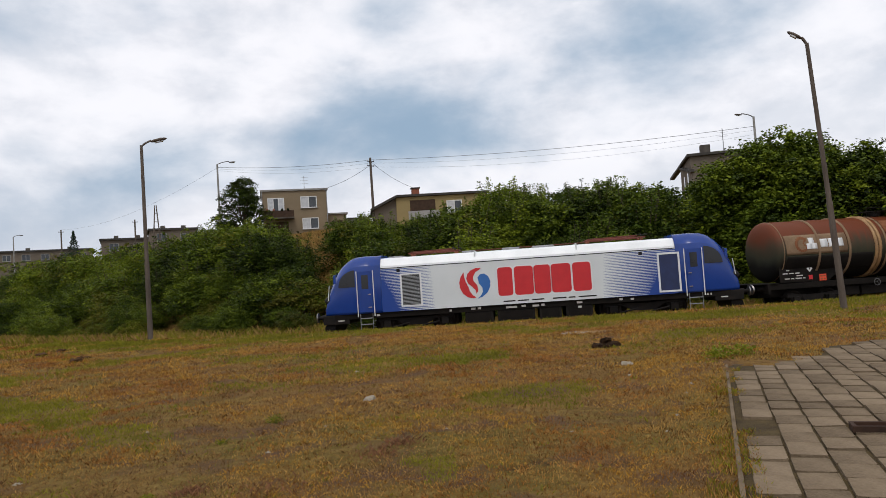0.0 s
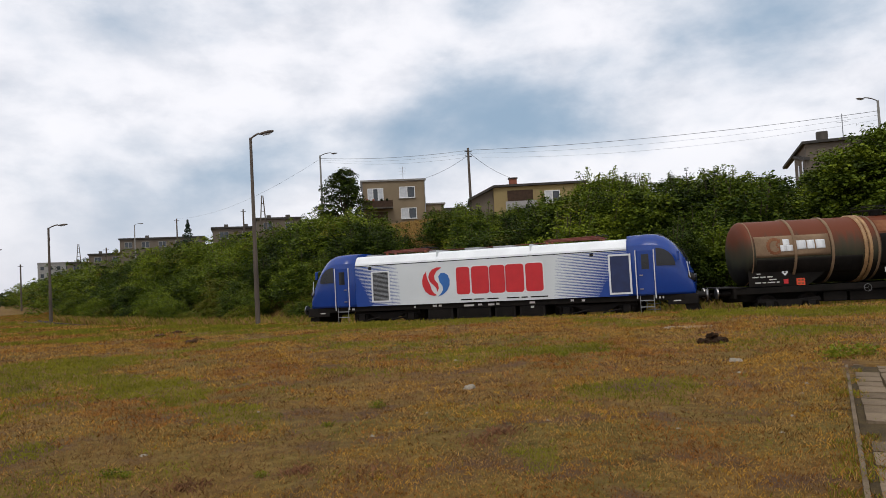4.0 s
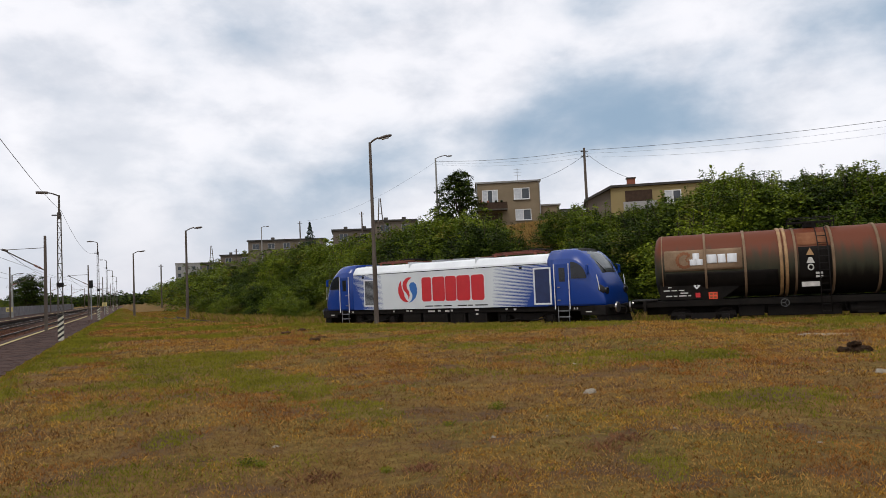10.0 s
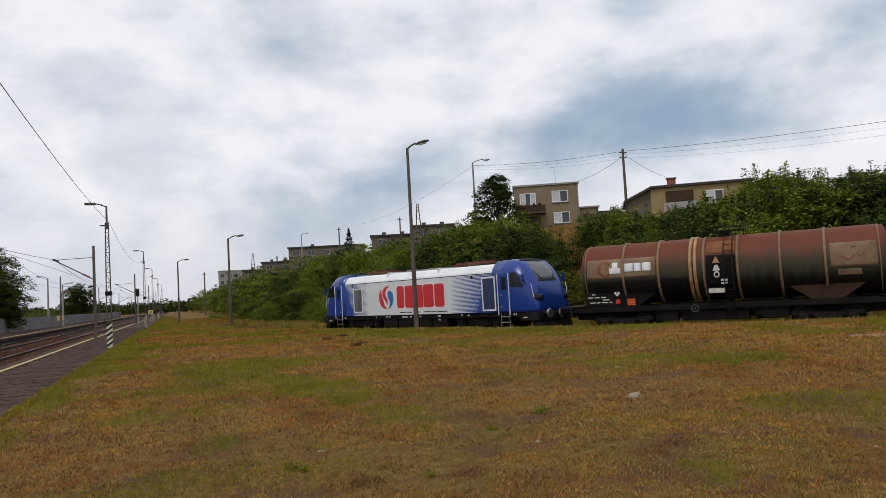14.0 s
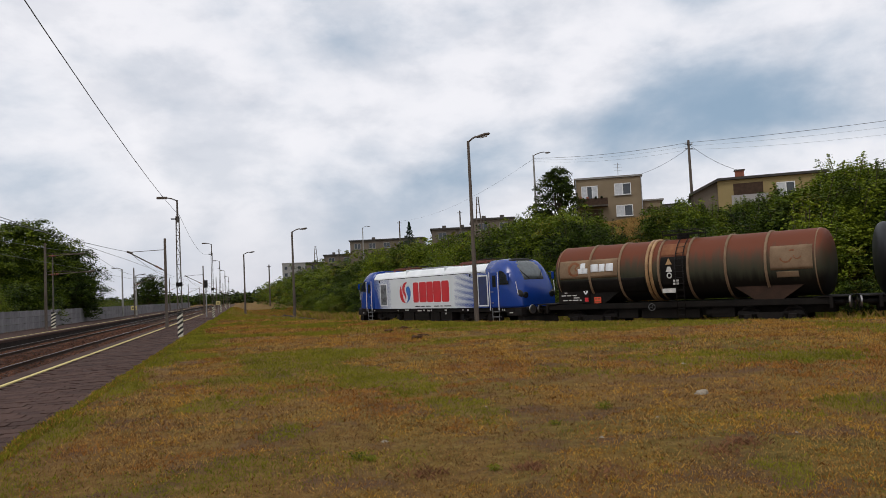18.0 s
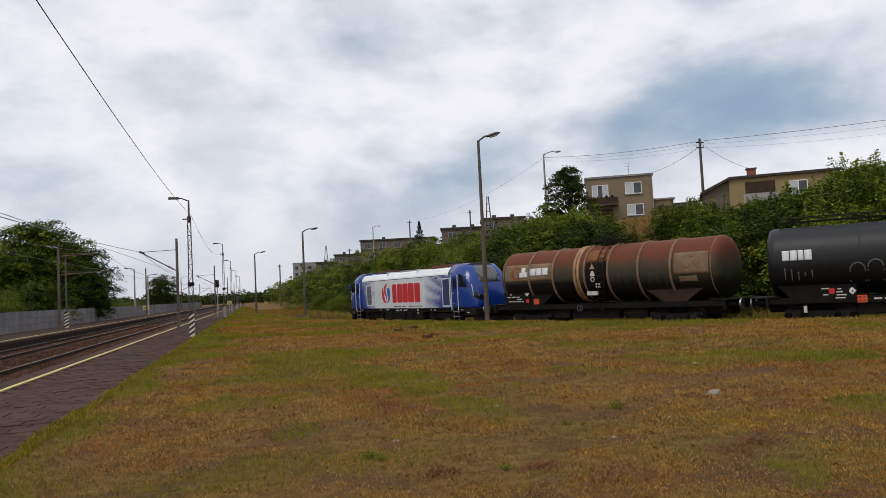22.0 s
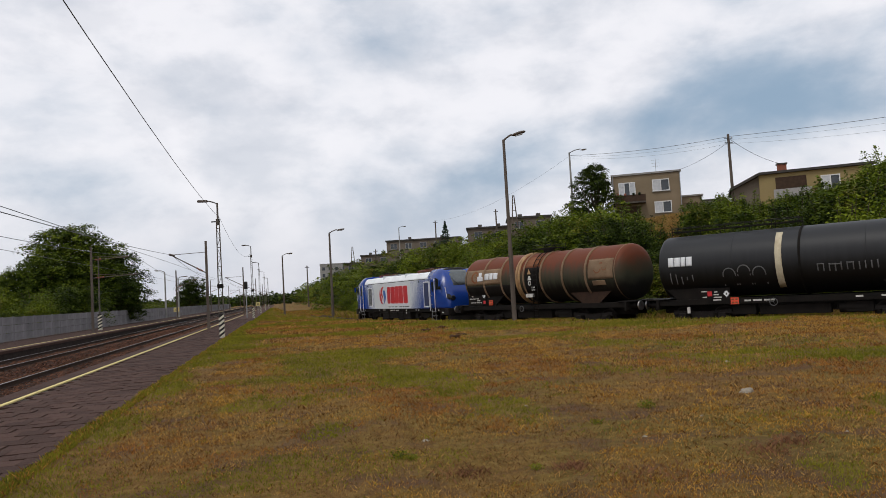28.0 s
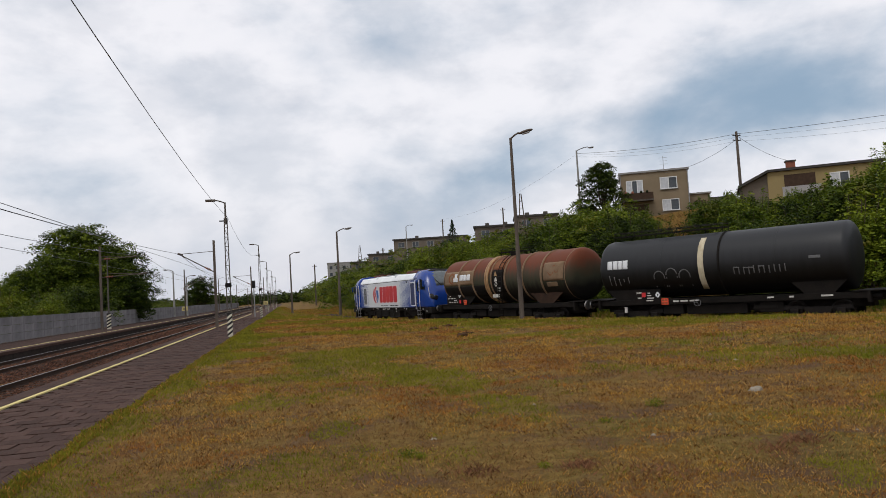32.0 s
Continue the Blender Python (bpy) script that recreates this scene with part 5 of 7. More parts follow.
def buffers(veh, x_end, sgn, z=1.06):
    for y in (-0.875, 0.875):
        bm = new_bm()
        rod(bm, (x_end - sgn * 0.62, y, z), (x_end - sgn * 0.25, y, z), 0.13, n=16)
        rod(bm, (x_end - sgn * 0.27, y, z), (x_end - sgn * 0.05, y, z), 0.09, n=16)
        lathe_bm = new_bm()
        rod(lathe_bm, (x_end - sgn * 0.06, y, z), (x_end, y, z), 0.24, 0.22, 20)
        b = part("buffer", bm, M_DARK, veh)
        part("buffer_head", lathe_bm, M_STEEL, b)
    bm = new_bm()
    rod(bm, (x_end - sgn * 0.55, 0, z), (x_end - sgn * 0.1, 0, z - 0.05), 0.06)
    pipe(bm, [(x_end - sgn * 0.1, 0, z), (x_end - sgn * 0.02, 0, z - 0.15), (x_end - sgn * 0.1, 0, z - 0.35)], 0.035)
    part("coupling", bm, M_DARK, veh)


def panel(parent, name, x0, x1, z0, z1, y, m, label="", depth=0.012, bevel=0.0):
    bm = new_bm()
    box(bm, x0, x1, y - depth, y, z0, z1, bevel)
    return part(name, bm, m, parent, label)


def bars(parent, name, rows, y, m, label="", h=0.05):
    """Unreadable writing: thin bars, rows of (x0, x1, z)."""
    for x0, x1, z in rows:
        bm = new_bm()
        box(bm, x0, x1, y - 0.006, y - 0.001, z, z + h)
        part(name, bm, m, parent, label)


def round_block(bm, x0, x1, z0, z1, y0, y1, r):
    pts = []
    for cx, cz, a0 in ((x1 - r, z1 - r, 0), (x0 + r, z1 - r, 90), (x0 + r, z0 + r, 180), (x1 - r, z0 + r, 270)):
        for k in range(5):
            a = radians(a0 + k * 22.5)
            pts.append((cx + math.cos(a) * r, cz + math.sin(a) * r))
    prism(bm, pts, y0, y1)


def body_ring(x, w, top, low=1.16, slope=0.42, shoulder=0.40):
    """A cross-section of the locomotive: upright walls, a sloping shoulder and a gently arched roof."""
    k = top - slope
    half = [(w * 0.985, low), (w, low + 0.12), (w, low + (k - low) * 0.5), (w, k - 0.05), (w - 0.03, k), (w - shoulder * 0.5, k + slope * 0.52), (w - shoulder, top - 0.03), (w - shoulder - 0.14, top), (w * 0.3, top + 0.04)]
    return [Vector((x, -a, b)) for a, b in half] + [Vector((x, a, b)) for a, b in half[::-1]]


def cab(veh, sg):
    """One rounded blue cab with its windscreen, side window, door, handrails and lamps; sg is -1 in front, +1 at the rear."""
    xs = [(6.70, 1.472, 3.80), (7.5, 1.472, 3.82), (7.95, 1.472, 3.79), (8.25, 1.46, 3.68), (8.52, 1.44, 3.48), (8.76, 1.41, 3.22), (8.98, 1.36, 2.90), (9.18, 1.30, 2.52), (9.36, 1.22, 2.10), (9.46, 1.14, 1.68), (9.42, 1.06, 1.26)]
    # sections lean back along the nose: the top of each ring stops at the nose profile
    bm = new_bm()
    secs = []
    for x, w, top in xs:
        secs.append([Vector((sg * v.x, v.y, v.z)) for v in body_ring(x, w, max(top, 1.3), 1.16, min(0.42, (top - 1.16) * 0.4), min(0.40, w * 0.3))])
    loft(bm, secs)
    c = part("cab", bm, M_BLUE, veh, "glossy blue rounded driver's cab")
    # windscreen: a shell just proud of the nose, reflected sky in its grey colour
    bm = new_bm()
    rows = []
    for x, w, top in ((8.22, 1.08, 3.70), (8.42, 1.14, 3.57), (8.62, 1.18, 3.39), (8.80, 1.18, 3.17), (8.97, 1.15, 2.92), (9.12, 1.08, 2.64)):
        rows.append([bm.verts.new((sg * (x + 0.035 - 0.10 * abs(u) ** 3), u * w, top + 0.03 - 0.16 * abs(u) ** 3)) for u in np.linspace(-1, 1, 11)])
    for a, b in zip(rows, rows[1:]):
        for k in range(10):
            f = bm.faces.new((a[k], a[k + 1], b[k + 1], b[k]))
            f.smooth = True
    ret = bmesh.ops.extrude_face_region(bm, geom=list(bm.faces))
    for v in ret["geom"]:
        if isinstance(v, bmesh.types.BMVert):
            v.co += Vector((-sg * 0.05, 0, -0.03))
    w = part("windscreen", bm, M_SCREEN, c, "raked windscreen with the sky's reflection painted in grey")
    bm = new_bm()
    rows = []
    for x, wd, top in ((7.98, 1.10, 3.80), (8.12, 1.12, 3.765), (8.26, 1.14, 3.69)):
        rows.append([bm.verts.new((sg * (x - 0.06 * abs(u) ** 3), u * wd, top + 0.055 - 0.15 * abs(u) ** 3)) for u in np.linspace(-1, 1, 11)])
    for a, b in zip(rows, rows[1:]):
        for k in range(10):
            bm.faces.new((a[k], a[k + 1], b[k + 1], b[k])).smooth = True
    ret = bmesh.ops.extrude_face_region(bm, geom=list(bm.faces))
    for v in ret["geom"]:
        if isinstance(v, bmesh.types.BMVert):
            v.co.z -= 0.07
    part("brow", bm, M_DARK, c, "dark brow above the windscreen")
    for q in (-1, 1):
        bm = new_bm()
        rod(bm, (sg * 9.17, q * 0.35, 2.66), (sg * 8.90, q * 0.75, 3.16), 0.018)
        part("wiper", bm, M_BLACK, w)
    Y = -1.478
    for side in (-1, 1):
        yy = Y if side < 0 else 1.478 + 0.02
        # side window: a dark quarter arc with its round side to the nose
        bm = new_bm()
        pts = [(sg * 7.93, 2.42), (sg * 8.72, 2.42)] + [(sg * (7.93 + 0.79 * math.cos(a)), 2.42 + 0.78 * math.sin(a)) for a in np.linspace(0.12, math.pi / 2, 9)]
        if sg < 0:
            pts = pts[::-1]
        prism(bm, pts, yy - 0.008, yy + 0.008)
        part("side_window", bm, M_CABGLASS, c)
        # door with its window, pale handrails and handles
        d = panel(c, "door", min(sg * 7.15, sg * 7.78), max(sg * 7.15, sg * 7.78), 1.22, 3.12, yy, M_BLUE, "blue cab door", 0.012, 0.004)
        panel(d, "door_window", min(sg * 7.30, sg * 7.62), max(sg * 7.30, sg * 7.62), 2.30, 2.95, yy - 0.013, M_CABGLASS, "", 0.006)
        for z in (2.02, 1.42):
            panel(d, "handle", min(sg * 7.20, sg * 7.34), max(sg * 7.20, sg * 7.34), z, z + 0.045, yy - 0.013, M_STEEL, "", 0.04)
        for x in (7.06, 7.84):
            bm = new_bm()
            rod(bm, (sg * x, yy - 0.045, 1.02), (sg * x, yy - 0.045, 3.14), 0.024)
            for z in (1.2, 2.1, 3.1):
                rod(bm, (sg * x, yy - 0.045, z), (sg * x, yy + 0.01, z), 0.014, n=5)
            part("handrail", bm, M_PALE, c, "pale upright handrail")
        bm = new_bm()
        for k, z in enumerate((0.36, 0.64, 0.92)):
            box(bm, min(sg * 7.16, sg * 7.76), max(sg * 7.16, sg * 7.76), yy - 0.02 + 0.0, yy + 0.16, z, z + 0.035)
        for x in (7.17, 7.75):
            rod(bm, (sg * x, yy + 0.02, 0.34), (sg * x, yy + 0.02, 1.15), 0.016, n=5)
        part("step", bm, M_GALV, c, "cab steps")
        bm = new_bm()
        rod(bm, (sg * 9.28, side * 1.30, 1.85), (sg * 9.18, side * 1.355, 2.55), 0.02)
        part("nose_handrail", bm, M_PALE, c)
        # lamps in the lower nose
        bm = new_bm()
        lathe(bm, [(-0.05, 0.01), (-0.05, 0.15), (0.04, 0.17), (0.06, 0.12), (0.05, 0.01)], n=20)
        bent(bm, pose(sg * 9.43, side * 0.92, 1.82, 0, 0, 0 if sg > 0 else 180))
        part("headlight", bm, M_CABGLASS, c, "dark headlight cluster")
        bm = new_bm()
        bmesh.ops.create_icosphere(bm, subdivisions=3, radius=1)
        for v in bm.verts:
            v.co = Vector((sg * (9.17 + 0.32 * v.co.x), side * (1.13 + 0.17 * v.co.y), 1.93 + 0.20 * v.co.z - 0.10 * v.co.x))
        part("lamp_housing", bm, M_BLACKP, c, "black lamp housing in the lower nose")
        bm = new_bm()
        rod(bm, (sg * 8.8, side * 1.36, 3.05), (sg * 8.86, side * 1.58, 3.0), 0.02)
        box(bm, min(sg * 8.80, sg * 8.90), max(sg * 8.80, sg * 8.90), side * 1.60 - 0.06, side * 1.60 + 0.06, 2.62, 3.02, 0.02)
        part("mirror", bm, M_BLUE, c)
    # black bumper beam, plough and buffers
    bm = new_bm()
    box(bm, min(sg * 8.3, sg * 9.55), max(sg * 8.3, sg * 9.55), -1.36, 1.36, 0.72, 1.155, 0.04)
    part("bumper_beam", bm, M_DARK, veh, "dark grey front beam")
    bm = new_bm()
    prism(bm, [(sg * 9.50, 0.70), (sg * 9.62, 0.30), (sg * 9.1, 0.28), (sg * 9.0, 0.70)], -1.2, 1.2)
    part("plough", bm, M_DARK, veh)
    bars(veh, "marking", [(sg * 8.75 - 0.2, sg * 8.75 + 0.2, 1.02), (sg * 8.7 - 0.15, sg * 8.7 + 0.15, 0.86)], -1.362, M_CHALK)
    buffers(veh, sg * 9.95, sg)


def pantograph(veh, x0, x1):
    t = new_bm()
    for y in (-0.55, 0.55):
        rod(t, (x0, y, 3.84), (x1, y, 3.84), 0.028)
        rod(t, (x0 + 0.1, y * 0.8, 3.90), (x1 - 0.3, y * 0.6, 3.94), 0.022)
    for x in (x0, (x0 + x1) / 2, x1):
        rod(t, (x, -0.55, 3.84), (x, 0.55, 3.84), 0.025)
    p = part("pantograph", t, M_PANTO, veh, "folded dark red pantograph")
    for x in (x0 + 0.15, x1 - 0.15):
        for y in (-0.5, 0.5):
            bm = new_bm()
            for z in (3.66, 3.72, 3.78):
                rod(bm, (x, y, z), (x, y, z + 0.05), 0.07, 0.05, 10)
            part("insulator", bm, M_BRICK, p)
    bm = new_bm()
    for dx in (0.0, 0.28):
        rod(bm, (x1 - 0.25 + dx, -0.78, 3.97), (x1 - 0.25 + dx, 0.78, 3.97), 0.025)
        for s in (-1, 1):
            rod(bm, (x1 - 0.25 + dx, s * 0.78, 3.97), (x1 - 0.25 + dx, s * 0.98, 3.89), 0.018)
    part("collector_head", bm, M_DARK, p)


def loco():
    t = thing("locomotive", Matrix(), "silver and blue four-axle electric locomotive with a red emblem", "locomotive")
    bm = new_bm()
    secs = [body_ring(x, 1.47, 3.66, 1.17) for x in (-6.695, -3.0, 0.0, 3.0, 6.695)]
    # lower body walls and the white roof shoulder are parts of their own
    half = [(1.30, 1.17), (1.47, 1.17), (1.47, 3.17), (1.30, 3.17)]
    loft(bm, [[Vector((x, -a, b)) for a, b in half] + [Vector((x, a, b)) for a, b in half[::-1]] for x in (-6.695, -2, 2, 6.695)], False)
    body = part("body", bm, M_LIVERY, t, "silver side walls fading to blue")
    bm = new_bm()
    half = [(1.29, 3.21), (1.455, 3.21), (1.44, 3.30), (1.25, 3.58), (1.10, 3.66), (0.4, 3.70)]
    loft(bm, [[Vector((x, -a, b)) for a, b in half] + [Vector((x, a, b)) for a, b in half[::-1]] for x in (-6.695, -2, 2, 6.695)], False)
    roof = part("roof", bm, M_ROOFW, t, "roof with sloping shoulders, sky sheen painted in as white")
    for side in (-1, 1):
        for a, b in ((-5.9, -2.35), (-2.2, 2.3), (2.45, 6.2)):
            bm = new_bm()
            box(bm, a, b, side * 1.452 - 0.02, side * 1.452 + 0.02, 3.172, 3.212)
            part("gutter", bm, M_BLACK, t)
    for x in (-2.28, 2.36):
        bm = new_bm()
        box(bm, x - 0.03, x + 0.03, -1.35, 1.35, 3.3, 3.735)
        part("roof_joint", bm, M_SILVER, roof)
    for x0, x1, w, h in ((-2.9, -2.3, 0.8, 0.05), (-1.0, -0.2, 0.9, 0.06), (0.4, 1.4, 0.8, 0.05), (-6.4, -5.7, 0.7, 0.03)):
        bm = new_bm()
        box(bm, x0, x1, -w, w, 3.66, 3.72 + h, 0.03)
        part("roof_box", bm, M_GALV, roof)
    for x0, x1 in ((-5.45, -3.05), (2.85, 5.6)):
        pantograph(t, x0, x1)
    bm = new_bm()
    rod(bm, (-3.0, 0.3, 3.80), (2.8, 0.3, 3.80), 0.02)
    part("roof_cable", bm, M_PANTO, t)
    for sg in (-1, 1):
        cab(t, sg)
    Y = -1.471
    # louvred intake near the front, flat filter panel near the rear (the far side has them too)
    for y, sgn in ((Y, 1), (1.471 + 0.012, 1)):
        g = new_bm()
        for a, b, c, d in ((-5.80, -5.72, 1.36, 2.90), (-4.88, -4.80, 1.36, 2.90), (-5.72, -4.88, 1.36, 1.43), (-5.72, -4.88, 2.83, 2.90)):
            box(g, a, b, y - 0.02, y, c, d)
        gr = part("intake_grille", g, M_PALE, body, "grey louvred intake in a pale frame")
        bm = new_bm()
        box(bm, -5.72, -4.88, y - 0.006, y, 1.43, 2.83)
        part("grille_back", bm, M_BLACK, gr)
        for k in range(22):
            bm = new_bm()
            z = 1.45 + k * 0.0632
            prism(bm, [(y - 0.006, z), (y - 0.03, z + 0.004), (y - 0.006, z + 0.036)], -5.715, -4.885, "x")
            part("slat", bm, M_SLAT, gr)
        g = new_bm()
        for a, b, c, d in ((5.88, 5.96, 1.25, 3.02), (6.78, 6.86, 1.25, 3.02), (5.96, 6.78, 1.25, 1.33), (5.96, 6.78, 2.94, 3.02)):
            box(g, a, b, y - 0.02, y, c, d)
        fp = part("filter_panel", g, M_PALE, body, "dark blue panel in a pale frame")
        panel(fp, "filter_sheet", 5.96, 6.78, 1.33, 2.94, y, mat_deep, "", 0.008)
    for x in (-5.86, 5.16):
        panel(body, "vent", x - 0.08, x + 0.08, 2.99, 3.13, Y, M_BLACK)
    # the emblem: two red crescents and a blue one on a pale round
    def flame(points):
        q = new_bm()
        prism(q, [(-2.35 + a / 115, 2.22 + b / 115) for a, b in points], Y - 0.012, Y - 0.004)
        return q
    for pts in ([(-55, 62), (-72, 40), (-82, 10), (-80, -20), (-66, -50), (-42, -70), (-12, -78), (4, -74), (-14, -62), (-28, -42), (-34, -18), (-46, 8), (-54, 34)],
                [(38, 78), (10, 80), (-18, 70), (-36, 52), (-44, 28), (-36, 2), (-14, -18), (2, -36), (6, -58), (16, -36), (12, -10), (-6, 12), (-8, 34), (6, 58)]):
        part("emblem_red", flame(pts), M_RED, body, "red flame of the emblem")
    part("emblem_blue", flame([(16, 30), (30, 46), (52, 48), (72, 34), (82, 8), (80, -22), (64, -52), (38, -72), (8, -82), (28, -66), (40, -46), (38, -24), (22, -2)]), M_BLUEV, body, "blue flame of the emblem")
    # the brand name as plain red blocks with a pale edge
    for x0, x1 in ((-1.30, -0.62), (-0.54, 0.32), (0.36, 1.10), (1.14, 2.02), (2.10, 2.92)):
        bm = new_bm()
        round_block(bm, x0 - 0.05, x1 + 0.05, 1.50, 2.92, Y - 0.004, Y - 0.001, 0.16)
        e = part("lettering_edge", bm, M_PALE, body)
        bm = new_bm()
        round_block(bm, x0, x1, 1.56, 2.86, Y - 0.011, Y - 0.005, 0.14)
        part("lettering_block", bm, M_RED, body, "plain red block of the brand name")
    bars(body, "small_lettering", [(-1.1, -0.55, 1.28), (-0.45, 0.05, 1.28), (0.2, 0.75, 1.28), (1.15, 1.75, 1.28), (1.85, 2.15, 1.28), (2.3, 3.1, 1.28)], Y, M_DARK, "line of small dark writing", 0.055)
    # underframe between the bogies
    bm = new_bm()
    box(bm, -9.0, 9.0, -1.38, 1.38, 0.92, 1.165, 0.02)
    part("solebar", bm, M_DEEP_BLACK, t, "black underframe")
    for x0, x1, z0 in ((-2.9, -1.6, 0.38), (-1.4, 0.3, 0.42), (0.5, 1.5, 0.34), (1.7, 2.9, 0.40)):
        bm = new_bm()
        box(bm, x0, x1, -1.33, 1.33, z0, 0.915, 0.03)
        u = part("equipment_box", bm, M_DARK, t)
        panel(u, "box_lid", x0 + 0.1, x1 - 0.1, z0 + 0.1, 0.85, -1.332, M_DEEP_BLACK, "", 0.015)
    for mark in [(-3.6, -3.5, 1.0), (-2.6, -2.4, 1.02), (-2.3, -2.15, 1.02), (-1.0, -0.5, 0.98), (-0.3, -0.1, 1.0), (0.2, 0.5, 0.98), (0.6, 0.75, 1.0), (2.2, 2.45, 1.0), (2.25, 2.4, 0.8), (4.1, 4.25, 1.02), (4.6, 4.75, 1.0), (-7.0, -6.85, 1.0),
                                (7.95, 8.02, 1.0), (8.1, 8.16, 1.0)]:
        bars(t, "solebar_marking", [mark], -1.381, M_CHALK, "", 0.09)
    for x in (-5.2, 5.2):
        bogie(t, x, 2.7, 0.62, 1.12)
        for dx in (-0.7, 0.7):
            bm = new_bm()
            rod(bm, (x + dx - 0.4, -1.28, 0.45), (x + dx + 0.4, -1.28, 0.60), 0.04)
            part("damper", bm, M_DARK, t)
    return t


M_SLAT = mat("grey_slat", (0.17, 0.175, 0.18), (0.11, 0.115, 0.12), 0.5)
mat_deep = mat("deep_blue_mesh", (0.014, 0.028, 0.105), (0.010, 0.018, 0.065), 0.5, 0, 3, 60, 0.1)


def ring_band(veh, name, x, w, R, zc, m, n=48, label="", thick=0.035):
    bm = new_bm()
    lathe(bm, [(x - w / 2, R - 0.02), (x - w / 2, R + thick), (x + w / 2, R + thick), (x + w / 2, R - 0.02)], n=n)
    bent(bm, Matrix.Translation((0, 0, zc)))
    return part(name, bm, m, veh, label)


def curved_patch(veh, name, x0, x1, z0, z1, R, zc, m, label="", lift=0.008):
    """A thin sheet that lies on the tank's flank between two heights."""
    bm = new_bm()
    a0, a1 = math.asin((z0 - zc) / R), math.asin(max(-1, min(1, (z1 - zc) / R)))
    for_x = np.linspace(x0, x1, max(2, int((x1 - x0) / 0.8) + 1))
    cols = []
    for x in for_x:
        cols.append([(bm.verts.new((x, -math.cos(a) * (R + lift), zc + math.sin(a) * (R + lift))), bm.verts.new((x, -math.cos(a) * (R + lift * 0.2), zc + math.sin(a) * (R + lift * 0.2)))) for a in np.linspace(a0, a1, 9)])
    for A, B in zip(cols, cols[1:]):
        for k in range(8):
            bm.faces.new((A[k][0], A[k + 1][0], B[k + 1][0], B[k][0])).smooth = True
            bm.faces.new((A[k][1], B[k][1], B[k + 1][1], A[k + 1][1])).smooth = True
    for A in (cols[0], cols[-1]):
        for k in range(8):
            bm.faces.new((A[k][0], A[k][1], A[k + 1][1], A[k + 1][0]))
    for k in (0, 8):
        for A, B in zip(cols, cols[1:]):
            bm.faces.new((A[k][0], B[k][0], B[k][1], A[k][1]))
    return part(name, bm, m, veh, label)


def shell(veh, x0, x1, R, zc, m, label):
    L = 0.42
    prof = [(x0 - L, 0.005)]
    for k in range(1, 9):
        a = k / 8 * math.pi / 2
        prof.append((x0 - L * math.cos(a) ** 0.8, R * math.sin(a) ** 0.62))
    n = 10
    for k in range(1, n):
        prof.append((x0 + (x1 - x0) * k / n, R))
    for k in range(8, 0, -1):
        a = k / 8 * math.pi / 2
        prof.append((x1 + L * math.cos(a) ** 0.8, R * math.sin(a) ** 0.62))
    prof.append((x1 + L, 0.005))
    bm = new_bm()
    lathe(bm, prof, n=56)
    bent(bm, Matrix.Translation((0, 0, zc)))
    return part("tank", bm, m, veh, label)


def ladder(veh, x, z0, z1, R, zc):
    bm = new_bm()
    for dx in (-0.2, 0.2):
        pts = [(x + dx, -R - 0.10, z0), (x + dx, -R - 0.10, zc + 0.4)]
        for a in np.linspace(0.3, 1.15, 6):
            pts.append((x + dx, -math.cos(a) * (R + 0.10), zc + math.sin(a) * (R + 0.10)))
        pipe(bm, pts, 0.025, 5)
    l = part("ladder", bm, M_DARK, veh, "dark steel ladder")
    z = z0 + 0.1
    while z < z1 - 0.35:
        bm = new_bm()
        yy = -R - 0.10 if z < zc + 0.4 else -math.sqrt(max(0.05, (R + 0.1) ** 2 - (z - zc) ** 2))
        rod(bm, (x - 0.2, yy, z), (x + 0.2, yy, z), 0.016, n=5)
        part("rung", bm, M_DARK, l)
        z += 0.28


def walkway(veh, x0, x1, z, w=0.45):
    bm = new_bm()
    for k in range(4):
        y = -w + k * (2 * w / 3) - 0.02
        box(bm, x0, x1, y, y + 0.10, z, z + 0.04)
    wk = part("walkway", bm, M_DARK, veh, "roof walkway of steel planks")
    bm = new_bm()
    for x in np.linspace(x0 + 0.05, x1 - 0.05, max(2, int((x1 - x0) / 1.2) + 1)):
        rod(bm, (x, -w, z - 0.22), (x, -w, z + 0.2), 0.018, n=5)
        rod(bm, (x, w, z - 0.22), (x, w, z + 0.2), 0.018, n=5)
    for y in (-w, w):
        rod(bm, (x0, y, z + 0.2), (x1, y, z + 0.2), 0.018, n=5)
    part("walkway_rail", bm, M_DARK, wk)


